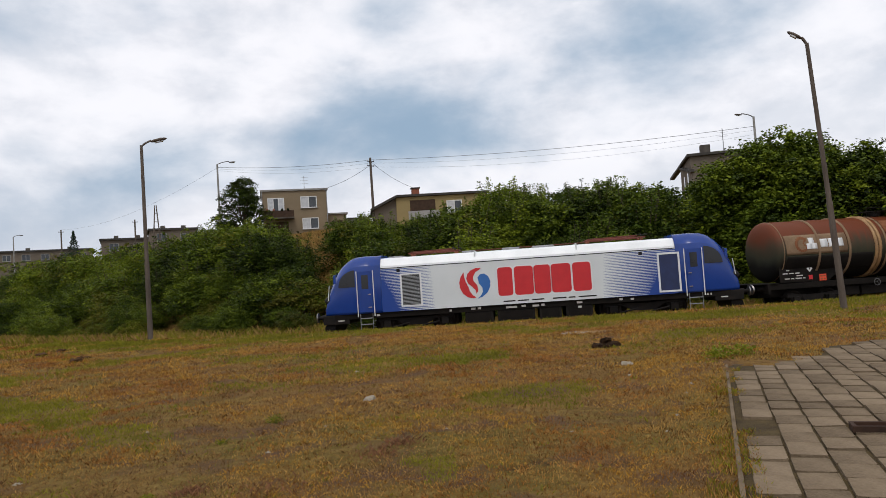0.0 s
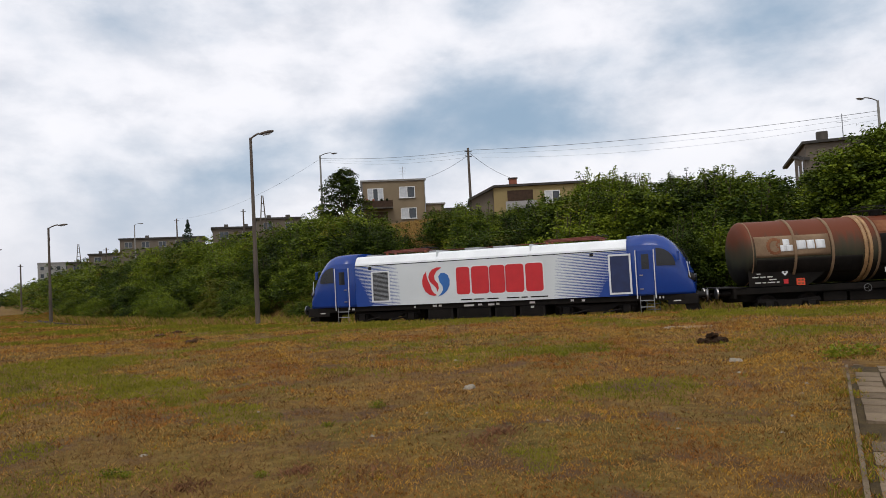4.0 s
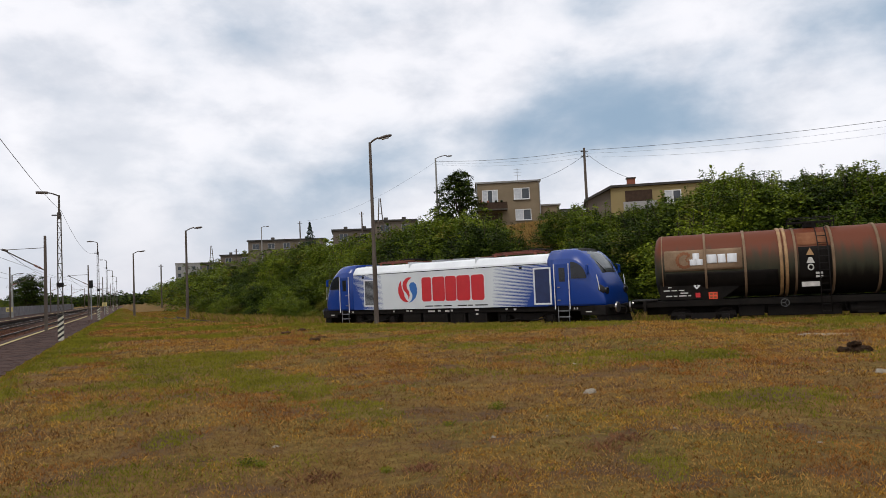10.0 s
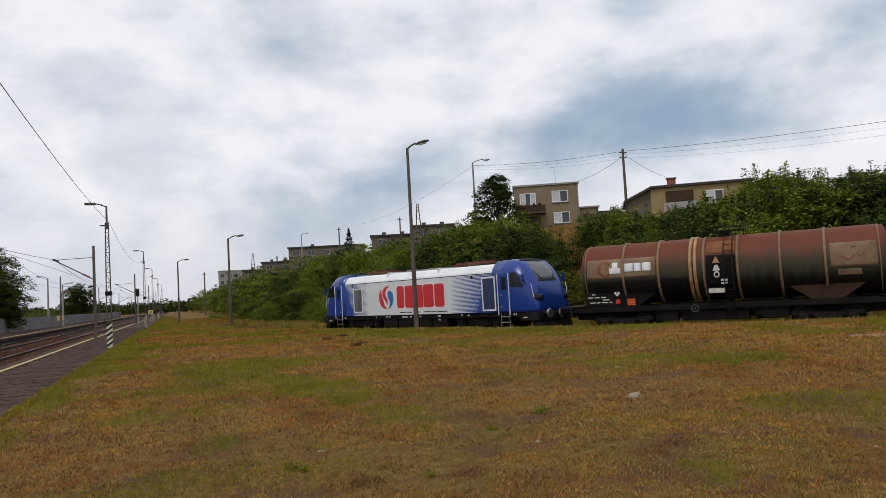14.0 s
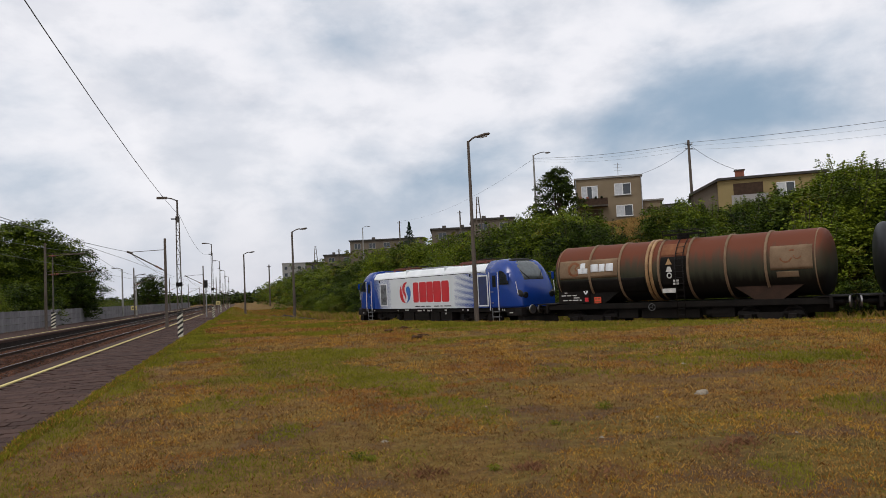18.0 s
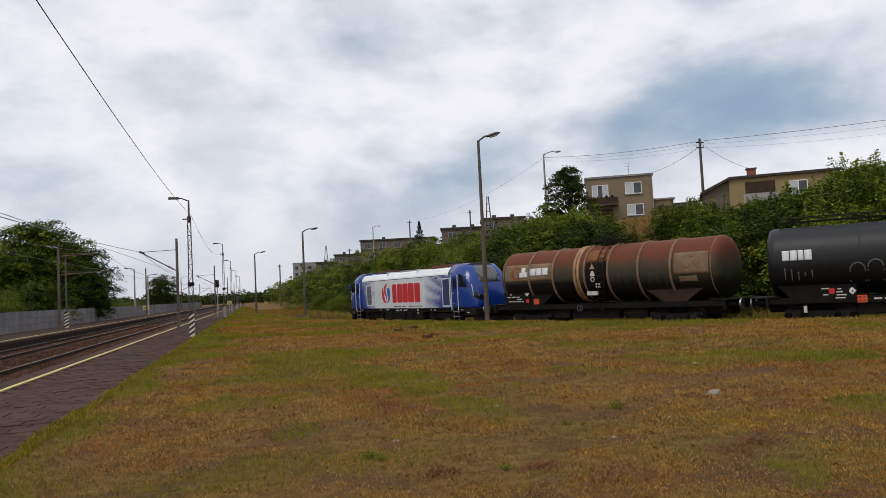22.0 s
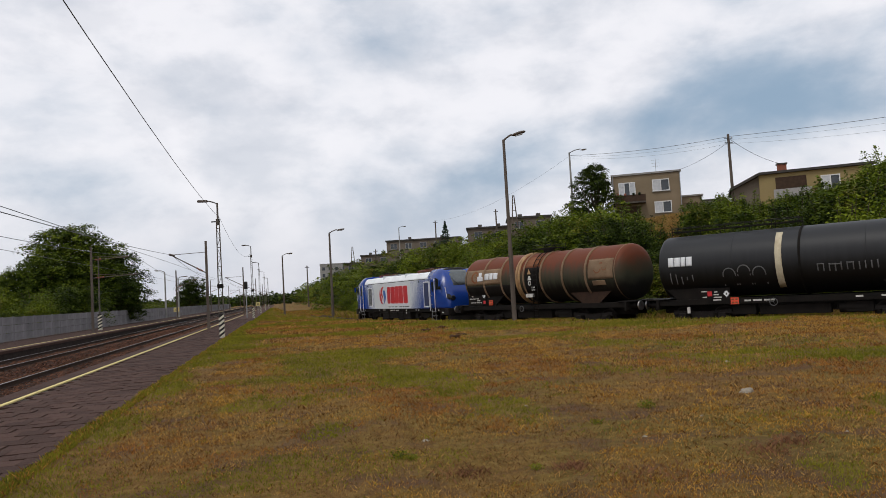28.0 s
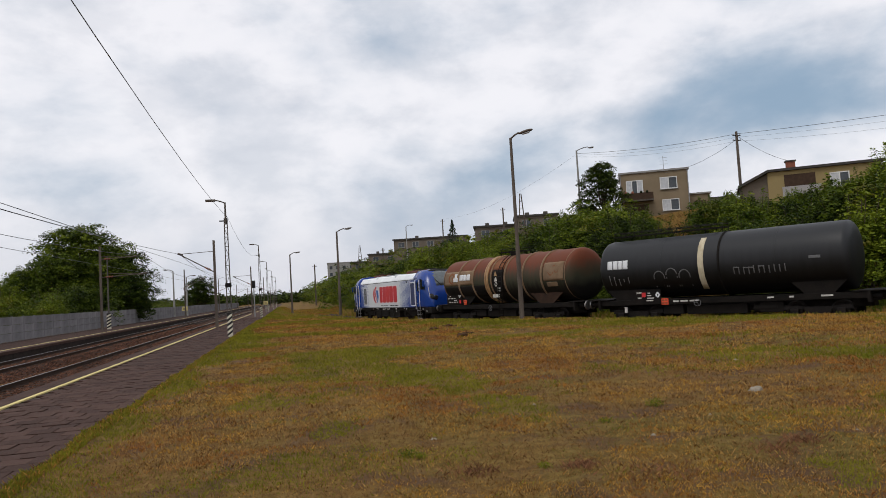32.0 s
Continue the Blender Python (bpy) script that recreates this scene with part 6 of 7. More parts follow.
def underframe(veh, half):
    bm = new_bm()
    for y in (-1.05, 1.05):
        box(bm, -half + 0.62, half - 0.62, y - 0.09, y + 0.09, 0.98, 1.24, 0.02)
    for x in (-half + 0.62, half - 0.72):
        box(bm, x, x + 0.12, -1.3, 1.3, 0.82, 1.26, 0.02)
    for x in (-4.2, 0, 4.2):
        box(bm, x - 0.1, x + 0.1, -1.0, 1.0, 0.95, 1.2)
    u = part("underframe", bm, M_DEEP_BLACK, veh, "black steel underframe")
    for x in (-half + 0.62, half - 0.62):
        bm = new_bm()
        box(bm, x - 0.55 if x < 0 else x - 0.6, x + 0.6 if x < 0 else x + 0.55, -1.2, 1.2, 1.262, 1.30)
        part("end_platform", bm, M_DARK, veh)
    # centre sill with the brake rigging below it
    bm = new_bm()
    box(bm, -half + 0.7, half - 0.7, -0.35, 0.35, 0.62, 1.22, 0.02)
    part("centre_sill", bm, M_DEEP_BLACK, veh)
    for y in (-0.75, 0.75):
        bm = new_bm()
        rod(bm, (-half + 1.6, y, 0.62), (half - 1.6, y, 0.62), 0.03)
        for x in (-2.6, -1.7, 1.4, 2.7):
            rod(bm, (x, y, 0.62), (x, y * 0.5, 1.0), 0.025, n=6)
        part("brake_rod", bm, M_DEEP_BLACK, veh)
    for x in (-2.75, 1.75):
        bm = new_bm()
        box(bm, x, x + 1.0, -1.0, -0.55, 0.50, 0.94, 0.04)
        part("equipment_box", bm, M_DEEP_BLACK, veh)
    bm = new_bm()
    box(bm, -1.6, 1.2, -0.95, -0.55, 0.48, 0.9, 0.04)
    rod(bm, (1.5, -0.8, 0.7), (2.5, -0.8, 0.7), 0.22, n=16)
    part("brake_gear", bm, M_DEEP_BLACK, veh)
    bm = new_bm()
    lathe(bm, [(-0.015, 0.145), (-0.015, 0.17), (0.015, 0.17), (0.015, 0.145), (-0.015, 0.145)], n=24)
    for k in range(3):
        a = k * math.tau / 3
        rod(bm, (0, 0, 0), (0, math.cos(a) * 0.15, math.sin(a) * 0.15), 0.009, n=5)
    bent(bm, pose(-0.95, -1.22, 1.02, 0, 0, 90))
    part("hand_wheel", bm, M_TAG, veh, "pale brake hand wheel")
    for sg in (-1, 1):
        buffers(veh, sg * half, sg)
    return u


def plate(veh, x, z, y):
    p = panel(veh, "hazard_plate", x - 0.2, x + 0.2, z - 0.15, z + 0.15, y, M_ORANGE, "orange hazard plate", 0.01)
    bars(p, "plate_writing", [(x - 0.15, x - 0.02, z + 0.03), (x + 0.03, x + 0.15, z + 0.03), (x - 0.15, x - 0.02, z - 0.11), (x + 0.03, x + 0.15, z - 0.11)], y - 0.01, M_RUSTM, "", 0.07)
    return p


def diamond(veh, name, x, z, y, s, m, inner):
    bm = new_bm()
    prism(bm, [(x, z - s), (x + s, z), (x, z + s), (x - s, z)], y - 0.008, y)
    d = part(name, bm, m, veh, "white diamond-shaped sign")
    bm = new_bm()
    prism(bm, [(x - s * 0.2, z - s * 0.4), (x + s * 0.3, z - s * 0.1), (x + s * 0.05, z + s * 0.35), (x - s * 0.2, z + s * 0.1)], y - 0.012, y - 0.009)
    part("symbol", bm, inner, d)


def squeezed(veh, k, dx):
    """Draws the parts that a vehicle has so far together along x, then shifts them."""
    for o in veh.children_recursive:
        o.data.transform(Matrix.Translation((dx, 0, 0)) @ Matrix.Diagonal((k, 1, 1, 1)))


def rusty_wagon():
    t = thing("tank_wagon", Matrix(), "rust-brown tank wagon with pale banding, a cream patch and black frame", "tank wagon", "tank wagons")
    R, zc, half = 1.42, 2.73, 7.3
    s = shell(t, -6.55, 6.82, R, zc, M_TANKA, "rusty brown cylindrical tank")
    for x in (-6.56, 6.79):
        ring_band(s, "seam", x, 0.05, R, zc, M_CREAM, thick=0.012)
    for x in (-4.57, -2.80, 0.93, 2.79, 4.65):
        ring_band(s, "hoop", x, 0.11, R, zc, M_CREAM, label="pale rusty hoop", thick=0.055)
    ring_band(s, "wide_hoop", -1.02, 0.14, R, zc, M_BRASSY, label="bright ochre hoop", thick=0.07)
    ring_band(s, "wide_hoop", -1.24, 0.14, R, zc, M_BRASSY, label="bright ochre hoop", thick=0.07)
    ring_band(s, "wide_hoop", -0.62, 0.10, R, zc, M_CREAM, label="dull hoop")
    curved_patch(s, "name_panel", -6.45, -2.92, 2.52, 3.42, R, zc, M_CREAM, "dirty cream panel on the tank's flank")
    # black sheet over the lower front half of the flank
    curved_patch(s, "lower_stain", -6.4, -1.4, 1.75, 2.44, R, zc, M_DEEP_BLACK, "black sheet on the lower flank", 0.006)
    curved_patch(s, "end_panel", 4.85, 6.68, 2.45, 3.45, R, zc, M_CREAM, "dirty cream panel")
    # a rubbed-out round emblem and dark scrawls on the far panel, in short curved strokes
    def stroke(cx, cz, r, a0, a1, w, n):
        for k in range(n):
            a = radians(a0 + (a1 - a0) * k / (n - 1))
            x, z = cx + math.cos(a) * r * 1.1, cz + math.sin(a) * r
            curved_patch(s, "old_mark", x - w, x + w, z - w * 0.8, z + w * 0.8, R, zc, M_RUSTM, "rubbed-out reddish mark" if k == 0 else "", 0.014)
    stroke(-5.52, 2.98, 0.30, 50, 320, 0.075, 14)
    stroke(-5.30, 3.02, 0.12, 90, 270, 0.045, 5)
    stroke(5.55, 2.98, 0.22, 200, 340, 0.035, 9)
    stroke(6.05, 3.02, 0.14, 190, 330, 0.03, 6)
    stroke(5.80, 3.05, 0.20, 70, 110, 0.035, 4)
    curved_patch(s, "end_notice", 5.1, 6.05, 2.14, 2.38, R, zc, M_CREAM, "dirty grey notice bar", 0.014)
    # the brand: a white three-part emblem and three plain blocks
    for k in range(3):
        a = radians(90 + 120 * k)
        cx, cz = -4.98 + 0.17 * math.cos(a), 2.96 + 0.17 * math.sin(a)
        curved_patch(s, "emblem", cx - 0.15, cx + 0.15, cz - 0.13, cz + 0.13, R, zc, M_PALE, "", 0.018)
    for x0, x1 in ((-4.50, -4.05), (-4.0, -3.65), (-3.58, -3.15)):
        curved_patch(s, "brand_block", x0, x1, 2.80, 3.18, R, zc, M_PALE, "plain white block of the brand name", 0.018)
    # door-sized equipment plate beside the ladder
    curved_patch(s, "notice_field", -0.50, 0.85, 1.95, 3.30, R, zc, M_DEEP_BLACK, "dark notice field", 0.010)
    curved_patch(s, "notice_field_top", -0.50, 0.85, 3.36, 3.90, R, zc, M_RUSTM, "ochre dirty field", 0.010)
    y = -R - 0.03
    bm = new_bm()
    prism(bm, [(-0.20, 2.95), (0.14, 2.95), (-0.03, 3.25)], y - 0.006, y)
    part("warning_triangle", bm, M_BRASSY, t, "yellowish warning triangle")
    bm = new_bm()
    prism(bm, [(-0.20, 2.62), (0.14, 2.62), (0.04, 2.86), (-0.10, 2.86)], y - 0.006, y)
    part("notice_symbol", bm, M_CHALK, t)
    bm = new_bm()
    lathe(bm, [(-0.004, 0.08), (-0.004, 0.14), (0.004, 0.14), (0.004, 0.08), (-0.004, 0.08)], n=20)
    bent(bm, pose(-0.03, y, 2.45, 0, 0, 90))
    part("notice_ring", bm, M_CHALK, t)
    bars(t, "notice_writing", [(0.15, 0.45, 2.02), (0.15, 0.45, 2.16)], y, M_CHALK, "", 0.09)
    panel(t, "white_label", -0.45, 0.30, 1.66, 1.86, -1.42, M_CHALK, "dirty white label plate")
    ladder(t, 0.52, 0.55, 4.2, R, zc)
    walkway(t, -0.75, 1.25, 4.36)
    bm = new_bm()
    rod(bm, (0.2, 0, 4.15), (0.2, 0, 4.42), 0.3, n=24)
    part("manhole", bm, M_DARK, t)
    # black data board with bars of writing, and the plates
    db = panel(t, "data_board", -6.75, -4.80, 1.28, 2.22, -1.12, M_DEEP_BLACK, "black data board with white writing", 0.03)
    rows = []
    rnd = random.Random(4)
    for z in (2.06, 1.94, 1.80, 1.66, 1.54, 1.42):
        x = -6.6 + rnd.uniform(0, 0.3)
        while x < -5.4:
            w = rnd.uniform(0.12, 0.4)
            if rnd.random() < 0.72:
                rows.append((x, min(x + w, -5.3), z))
            x += w + 0.08
    bars(db, "board_writing", rows, -1.15, M_CHALK)
    diamond(db, "diamond_sign", -5.02, 1.86, -1.152, 0.16, M_PALE, M_DARK)
    panel(db, "red_plate", -5.1, -4.88, 1.36, 1.56, -1.15, M_RED, "", 0.008)
    plate(t, -4.30, 1.42, -1.16)
    # saddles and brackets
    for x in (-4.6, 4.6):
        bm = new_bm()
        prism(bm, [(x - 1.7, 1.9), (x - 0.6, 1.2), (x + 0.6, 1.2), (x + 1.7, 1.9), (x + 1.5, 2.1), (x - 1.5, 2.1)], -1.08, -1.0)
        prism(bm, [(x - 1.7, 1.9), (x - 0.6, 1.2), (x + 0.6, 1.2), (x + 1.7, 1.9), (x + 1.5, 2.1), (x - 1.5, 2.1)], 1.0, 1.08)
        part("saddle", bm, M_SADDLE if x > 0 else M_DEEP_BLACK, t, "dark brown steel saddle")
    squeezed(t, 0.897, 0.109)
    underframe(t, half)
    for x in (-4.2, 4.2):
        bogie(t, x, 1.8, 0.46)
    return t


def black_wagon():
    t = thing("tank_wagon", Matrix(), "long black tank wagon with a cream hoop and grey spray marks", "tank wagon", "tank wagons")
    R, zc, half = 1.46, 2.76, 6.75
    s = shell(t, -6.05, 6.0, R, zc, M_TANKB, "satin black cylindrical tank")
    curved_patch(s, "cream_band", -0.58, -0.28, 1.62, 3.98, R, zc, M_BAND, "cream-white upright band", 0.012)
    ring_band(s, "hoop", 0.48, 0.10, R, zc, M_DEEP_BLACK, label="black hoop")
    for x in (-2.6, 3.2):
        ring_band(s, "weld_seam", x, 0.03, R, zc, M_TANKB, thick=0.006)
    for x0, x1 in ((-5.75, -5.46), (-5.42, -5.13), (-5.09, -4.86), (-4.82, -4.52)):
        curved_patch(s, "brand_block", x0, x1, 2.78, 3.20, R, zc, M_PALE, "plain white block of the brand name", 0.014)
    # grey spray marks: hollow arches, no words
    for k, x in enumerate((-2.75, -2.05, -1.35)):
        bm = new_bm()
        for a0, a1 in zip(np.linspace(0, math.pi, 9)[:-1], np.linspace(0, math.pi, 9)[1:]):
            pts = []
            for a, r in ((a0, 0.27), (a1, 0.27), (a1, 0.32), (a0, 0.32)):
                z = 2.28 + 0.10 * (k == 1) + math.sin(a) * r
                pts.append((x + math.cos(a) * r, z))
            prism(bm, pts, -R - 0.005, -R + 0.15)
        for sx in (-1, 1):
            box(bm, x + sx * 0.295 - 0.025, x + sx * 0.295 + 0.025, -R + 0.0, -R + 0.16, 1.80, 2.28)
        for v in bm.verts:
            v.co.y = -math.sqrt(max(0.1, (R + (0.012 if v.co.y < -R + 0.05 else 0.002)) ** 2 - (v.co.z - zc) ** 2))
        part("spray_mark", bm, M_TAG, s, "grey sprayed arch")
    rnd = random.Random(8)
    for x in np.arange(-5.7, -4.5, 0.28):
        curved_patch(s, "spray_mark", x, x + 0.05, 1.95 + rnd.uniform(0, 0.2), 2.35 + rnd.uniform(-0.1, 0.15), R, zc, M_TAG, "", 0.01)
    for x in np.arange(1.2, 3.6, 0.24):
        z = 2.45 + rnd.uniform(-0.04, 0.06)
        curved_patch(s, "spray_mark", x, x + 0.05, z - 0.22, z + 0.1, R, zc, M_TAG, "", 0.01)
        if rnd.random() < 0.6:
            curved_patch(s, "spray_mark", x, x + 0.24, z + 0.04, z + 0.09, R, zc, M_TAG, "", 0.01)
    curved_patch(s, "number_bars", 4.7, 5.2, 2.7, 2.82, R, zc, M_TAG, "faint writing", 0.01)
    walkway(t, -5.9, 0.4, 4.42, 0.35)
    db = panel(t, "data_board", -4.35, -2.85, 1.0, 1.72, -1.16, M_DEEP_BLACK, "black data board with white writing", 0.03)
    bars(db, "board_writing", [(-4.25, -3.95, 1.55), (-4.2, -3.98, 1.3), (-3.65, -3.4, 1.4), (-3.65, -3.25, 1.28), (-3.7, -3.3, 1.16), (-3.1, -2.95, 1.52), (-3.6, -3.45, 1.52)], -1.19, M_CHALK)
    panel(db, "red_plate", -3.95, -3.72, 1.36, 1.58, -1.19, M_RED, "", 0.008)
    diamond(db, "diamond_sign", -3.02, 1.45, -1.192, 0.15, M_PALE, M_DARK)
    plate(t, -2.66, 1.12, -1.16)
    bars(t, "frame_writing", [(-2.2, -1.9, 1.08), (-1.8, -1.4, 1.08), (-1.3, -0.8, 1.08), (2.6, 2.9, 1.1), (3.6, 3.8, 1.1), (5.0, 5.5, 1.1)], -1.141, M_CHALK, "", 0.07)
    for x in (-4.9, 4.9):
        bm = new_bm()
        for y in (-1.06, 1.0):
            prism(bm, [(x - 1.2, 1.75), (x - 0.6, 1.2), (x + 0.6, 1.2), (x + 1.2, 1.75)], y, y + 0.06)
        part("saddle", bm, M_DEEP_BLACK, t)
    bm = new_bm()
    box(bm, -5.02, -4.88, -1.22, -1.15, 0.62, 0.90)
    part("axle_guard", bm, M_CHALK, t, "pale worn axle guard")
    squeezed(t, 0.9, -0.18)
    underframe(t, half)
    for x in (-4.1, 4.1):
        bogie(t, x, 1.8, 0.46)
    return t


LOCO, WAGON_A, WAGON_B = loco(), rusty_wagon(), black_wagon()

sign_board(-14.9, 112, 0.9, 0.8, 0.6, "yellow notice board beside the far track", M_YELLOW)
sign_board(-3.3, 108, 1.1, 0.6, 0.5, "small yellow notice board on the platform", M_YELLOW)


# ---- small things on the lawn ----
def lump(name, x, y, r, h, m, label, category, seed, rough=0.35, group=""):
    bm = new_bm()
    bmesh.ops.create_icosphere(bm, subdivisions=3, radius=1)
    off = Vector((seed * 3.1, seed * 1.7, seed))
    for v in bm.verts:
        n = v.co.normalized()
        k = 1 + rough * noise.noise(n * 1.7 + off) + rough * 0.5 * noise.noise(n * 5 + off)
        v.co = Vector((n.x * r * k, n.y * r * k * 0.8, max(-0.1, n.z) * h * k))
    for f in bm.faces:
        f.smooth = True
    ob = part(name, bm, m)
    ob.matrix_basis = pose(x, y, gz(x, y) - 0.01, 0, 0, seed * 77)
    return tagged(ob, label, category, group)


M_CLOD = mat("dark_clods", (0.052, 0.028, 0.014), (0.014, 0.008, 0.005), 0.98, 0, 9, 50, 0.9)


def soil_heap(x, y):
    """A heap of broken clods, large ones below and crumbs round the foot."""
    t = thing("soil_heap", pose(x, y, gz(x, y) - 0.02, 0, 0, -38), "small heap of dark brown soil clods on the lawn", "soil heap")
    rnd = random.Random(41)
    for k in range(26):
        low = k < 16
        r = rnd.uniform(0.055, 0.11) if k < 20 else rnd.uniform(0.02, 0.04)
        bm = new_bm()
        bmesh.ops.create_icosphere(bm, subdivisions=2, radius=r)
        off = Vector((k * 3.1, k * 1.7, k))
        for v in bm.verts:
            v.co *= 1 + 0.45 * noise.noise(v.co.normalized() * 1.9 + off)
            v.co.z *= 0.8
        a, q = rnd.uniform(0, math.tau), rnd.random() ** 0.6
        bent(bm, Matrix.Translation((math.cos(a) * q * (0.30 if low else 0.15), math.sin(a) * q * (0.17 if low else 0.09), r * 0.55 if low or k >= 20 else 0.15 + rnd.uniform(0, 0.05))))
        part("clod", bm, M_CLOD, t)


soil_heap(13.26, 10.22)
M_MOLE = mat("molehill_soil", (0.095, 0.048, 0.022), (0.038, 0.020, 0.010), 0.98, 0, 6, 50, 0.9)
for k, (x, y, r) in enumerate(((10.3, 31.4, 0.30), (6.7, 31.5, 0.30), (6.2, 25.7, 0.24), (5.9, 30.2, 0.26), (5.7, 24.4, 0.25))):
    lump("molehill", x, y, r, 0.075, M_MOLE, "low brown molehill in the grass", "molehill", k + 3, 1.0, "molehills")
for k, (x, y, r) in enumerate(((10.6, 7.7, 0.11), (6.12, 8.95, 0.10), (3.5, 6.87, 0.035), (1.44, 7.9, 0.04), (10.2, 8.3, 0.05), (9.6, 6.9, 0.04), (7.6, 6.1, 0.03), (6.0, 5.0, 0.03), (9.2, 5.6, 0.04), (8.0, 12.2, 0.05),
                               (7.3, 4.6, 0.035), (6.5, 4.2, 0.03), (8.6, 5.3, 0.03), (4.6, 7.6, 0.03), (5.3, 6.2, 0.025), (3.1, 9.4, 0.03))):
    lump("stone", x, y, r, r * 0.7, M_STONE, "small pale stone in the grass", "stone", k + 20, 0.5, "stones")
bm = new_bm()
round_block(bm, -0.75, 0.75, -0.42, 0.42, 0.0, 0.07, 0.3)
for v in bm.verts:
    v.co = Vector((v.co.x + 0.15 * noise.noise(v.co * 2), v.co.z + 0.15 * noise.noise(v.co * 3), v.co.y))
slab_ob = part("concrete_slab", bm, M_STONE)
slab_ob.matrix_basis = pose(16.3, 13.25, gz(16.3, 13.25) - 0.062, 0, 0, -55)
tagged(slab_ob, "broken pale concrete slab lying in the grass", "slab")


# ---- the paved corner and the platform slabs ----
def paved_corner():
    """Worn square paving with open joints, edged by a thin kerb."""
    turn = math.degrees(math.atan2(0.5, 0.866))
    O = Vector((4.92, 2.50, 0))
    t = thing("paving", pose(O.x, O.y, 0, 0, 0, turn), "worn grey-brown concrete paving with open dark joints", "paving", kind="structure")
    rnd = random.Random(6)
    bm2 = new_bm()
    prism(bm2, [(-1.7, 0.03), (7.6, 0.03), (7.6, -1.3), (9.6, -1.75), (10.1, -2.9), (10.1, -4.1), (-1.7, -4.1)], -0.25, 0.004, "z")
    part("bedding", bm2, M_JOINT, t)
    bm = new_bm()
    box(bm, -1.7, 7.7, 0.035, 0.075, -0.2, 0.030, 0.008)
    part("kerb", bm, M_TILE, t, "thin concrete edging strip")
    meshes = []
    for k in range(8):
        bm = new_bm()
        L, W = 0.44, 0.30
        round_block(bm, 0.012 + rnd.uniform(0, 0.008), L - 0.012 - rnd.uniform(0, 0.01), 0.010, W - 0.010, 0.0, 0.045, 0.02)
        for v in bm.verts:
            v.co = Vector((v.co.x + rnd.uniform(-0.004, 0.004), v.co.z + rnd.uniform(-0.004, 0.004), v.co.y + (rnd.uniform(-0.004, 0.003) if v.co.y > 0.02 else 0)))
        meshes.append(mesh_of("paving_tile", bm, M_TILE))
    n = 0
    for c in range(13):
        v0 = -0.02 - (c + 1) * 0.305
        s_max = 7.1 if c < 3 else (7.7 if c < 5 else (9.1 if c < 7 else 9.8))
        s = -1.6 + rnd.uniform(-0.15, 0.15)
        while s < s_max and n < 400:
            if not (c == 0 and rnd.random() < 0.06):
                o = new("paving_tile", rnd.choice(meshes))
                o.parent = t
                k = rnd.uniform(0.86, 1.14)
                o.location, o.scale = (s, v0, rnd.uniform(-0.025, -0.012)), (k, 1, 1)
                o.rotation_euler = (radians(rnd.uniform(-1.2, 1.2)), radians(rnd.uniform(-1.2, 1.2)), radians(rnd.uniform(-1.2, 1.2)))
                n += 1
            else:
                k = 1
            s += 0.44 * k
    iron = thing("iron_frame", pose(7.36, 2.60, 0.02, 0, 0, turn - 90), "dark rusty iron drain frame sunk in the paving", "drain")
    for a, b, c, d in ((-0.20, 0.20, -0.12, -0.08), (-0.20, 0.20, 0.08, 0.12), (-0.20, -0.16, -0.08, 0.08), (0.16, 0.20, -0.08, 0.08)):
        bm = new_bm()
        box(bm, a, b, c, d, 0, 0.065, 0.008)
        part("frame_bar", bm, M_SADDLE, iron)
    bm = new_bm()
    box(bm, -0.155, 0.155, -0.075, 0.075, 0.005, 0.03)
    part("lid", bm, M_RUSTM, iron)


paved_corner()


def platform_slabs():
    rnd = random.Random(2)
    meshes = []
    W, L = 0.345, 0.35
    for k in range(6):
        bm = new_bm()
        round_block(bm, 0.006, W - 0.006, 0.006, L - 0.006, -0.034, 0.0, 0.015)
        for v in bm.verts:
            v.co = Vector((v.co.x + rnd.uniform(-0.003, 0.003), v.co.z + rnd.uniform(-0.003, 0.003), v.co.y + (rnd.uniform(-0.004, 0.003) if v.co.y > -0.01 else 0)))
        meshes.append(mesh_of("slab", bm, M_PAVE))
    n = 0
    y = 6.0
    row = 0
    far = new_bm()
    while y < 75:
        for c in range(7):
            x = -4.97 + c * W + (W / 2 if row % 2 else 0) - (W / 2 if row % 2 and c == 6 else 0)
            if row % 2 and c == 6:
                continue
            yy = y
            z = rnd.uniform(-0.012, 0.0)
            if n < 300:
                o = new("slab", rnd.choice(meshes))
                o.parent, o.location = platform_near, (x, yy, z)
                o.rotation_euler = (radians(rnd.uniform(-0.7, 0.7)), radians(rnd.uniform(-0.7, 0.7)), radians(rnd.uniform(-0.5, 0.5)))
                n += 1
            else:
                vs = [far.verts.new(p) for p in ((x + 0.006, yy + 0.006, z), (x + W - 0.006, yy + 0.006, z), (x + W - 0.006, yy + L - 0.006, z), (x + 0.006, yy + L - 0.006, z))]
                lo = [far.verts.new(v.co - Vector((0, 0, 0.03))) for v in vs]
                far.faces.new(vs)
                for k in range(4):
                    far.faces.new((vs[k], lo[k], lo[(k + 1) % 4], vs[(k + 1) % 4]))
        y += L
        row += 1
    tagged(part("far_slabs", far, M_PAVE_ST, platform_near), kind="stuff")
    bm = new_bm()
    box(bm, -4.97, -2.56, y + L, 330, -0.034, -0.004)
    box(bm, -4.97, -2.56, -40, 5.99, -0.034, -0.004)
    part("surface", bm, M_PAVE, platform_near)


platform_slabs()


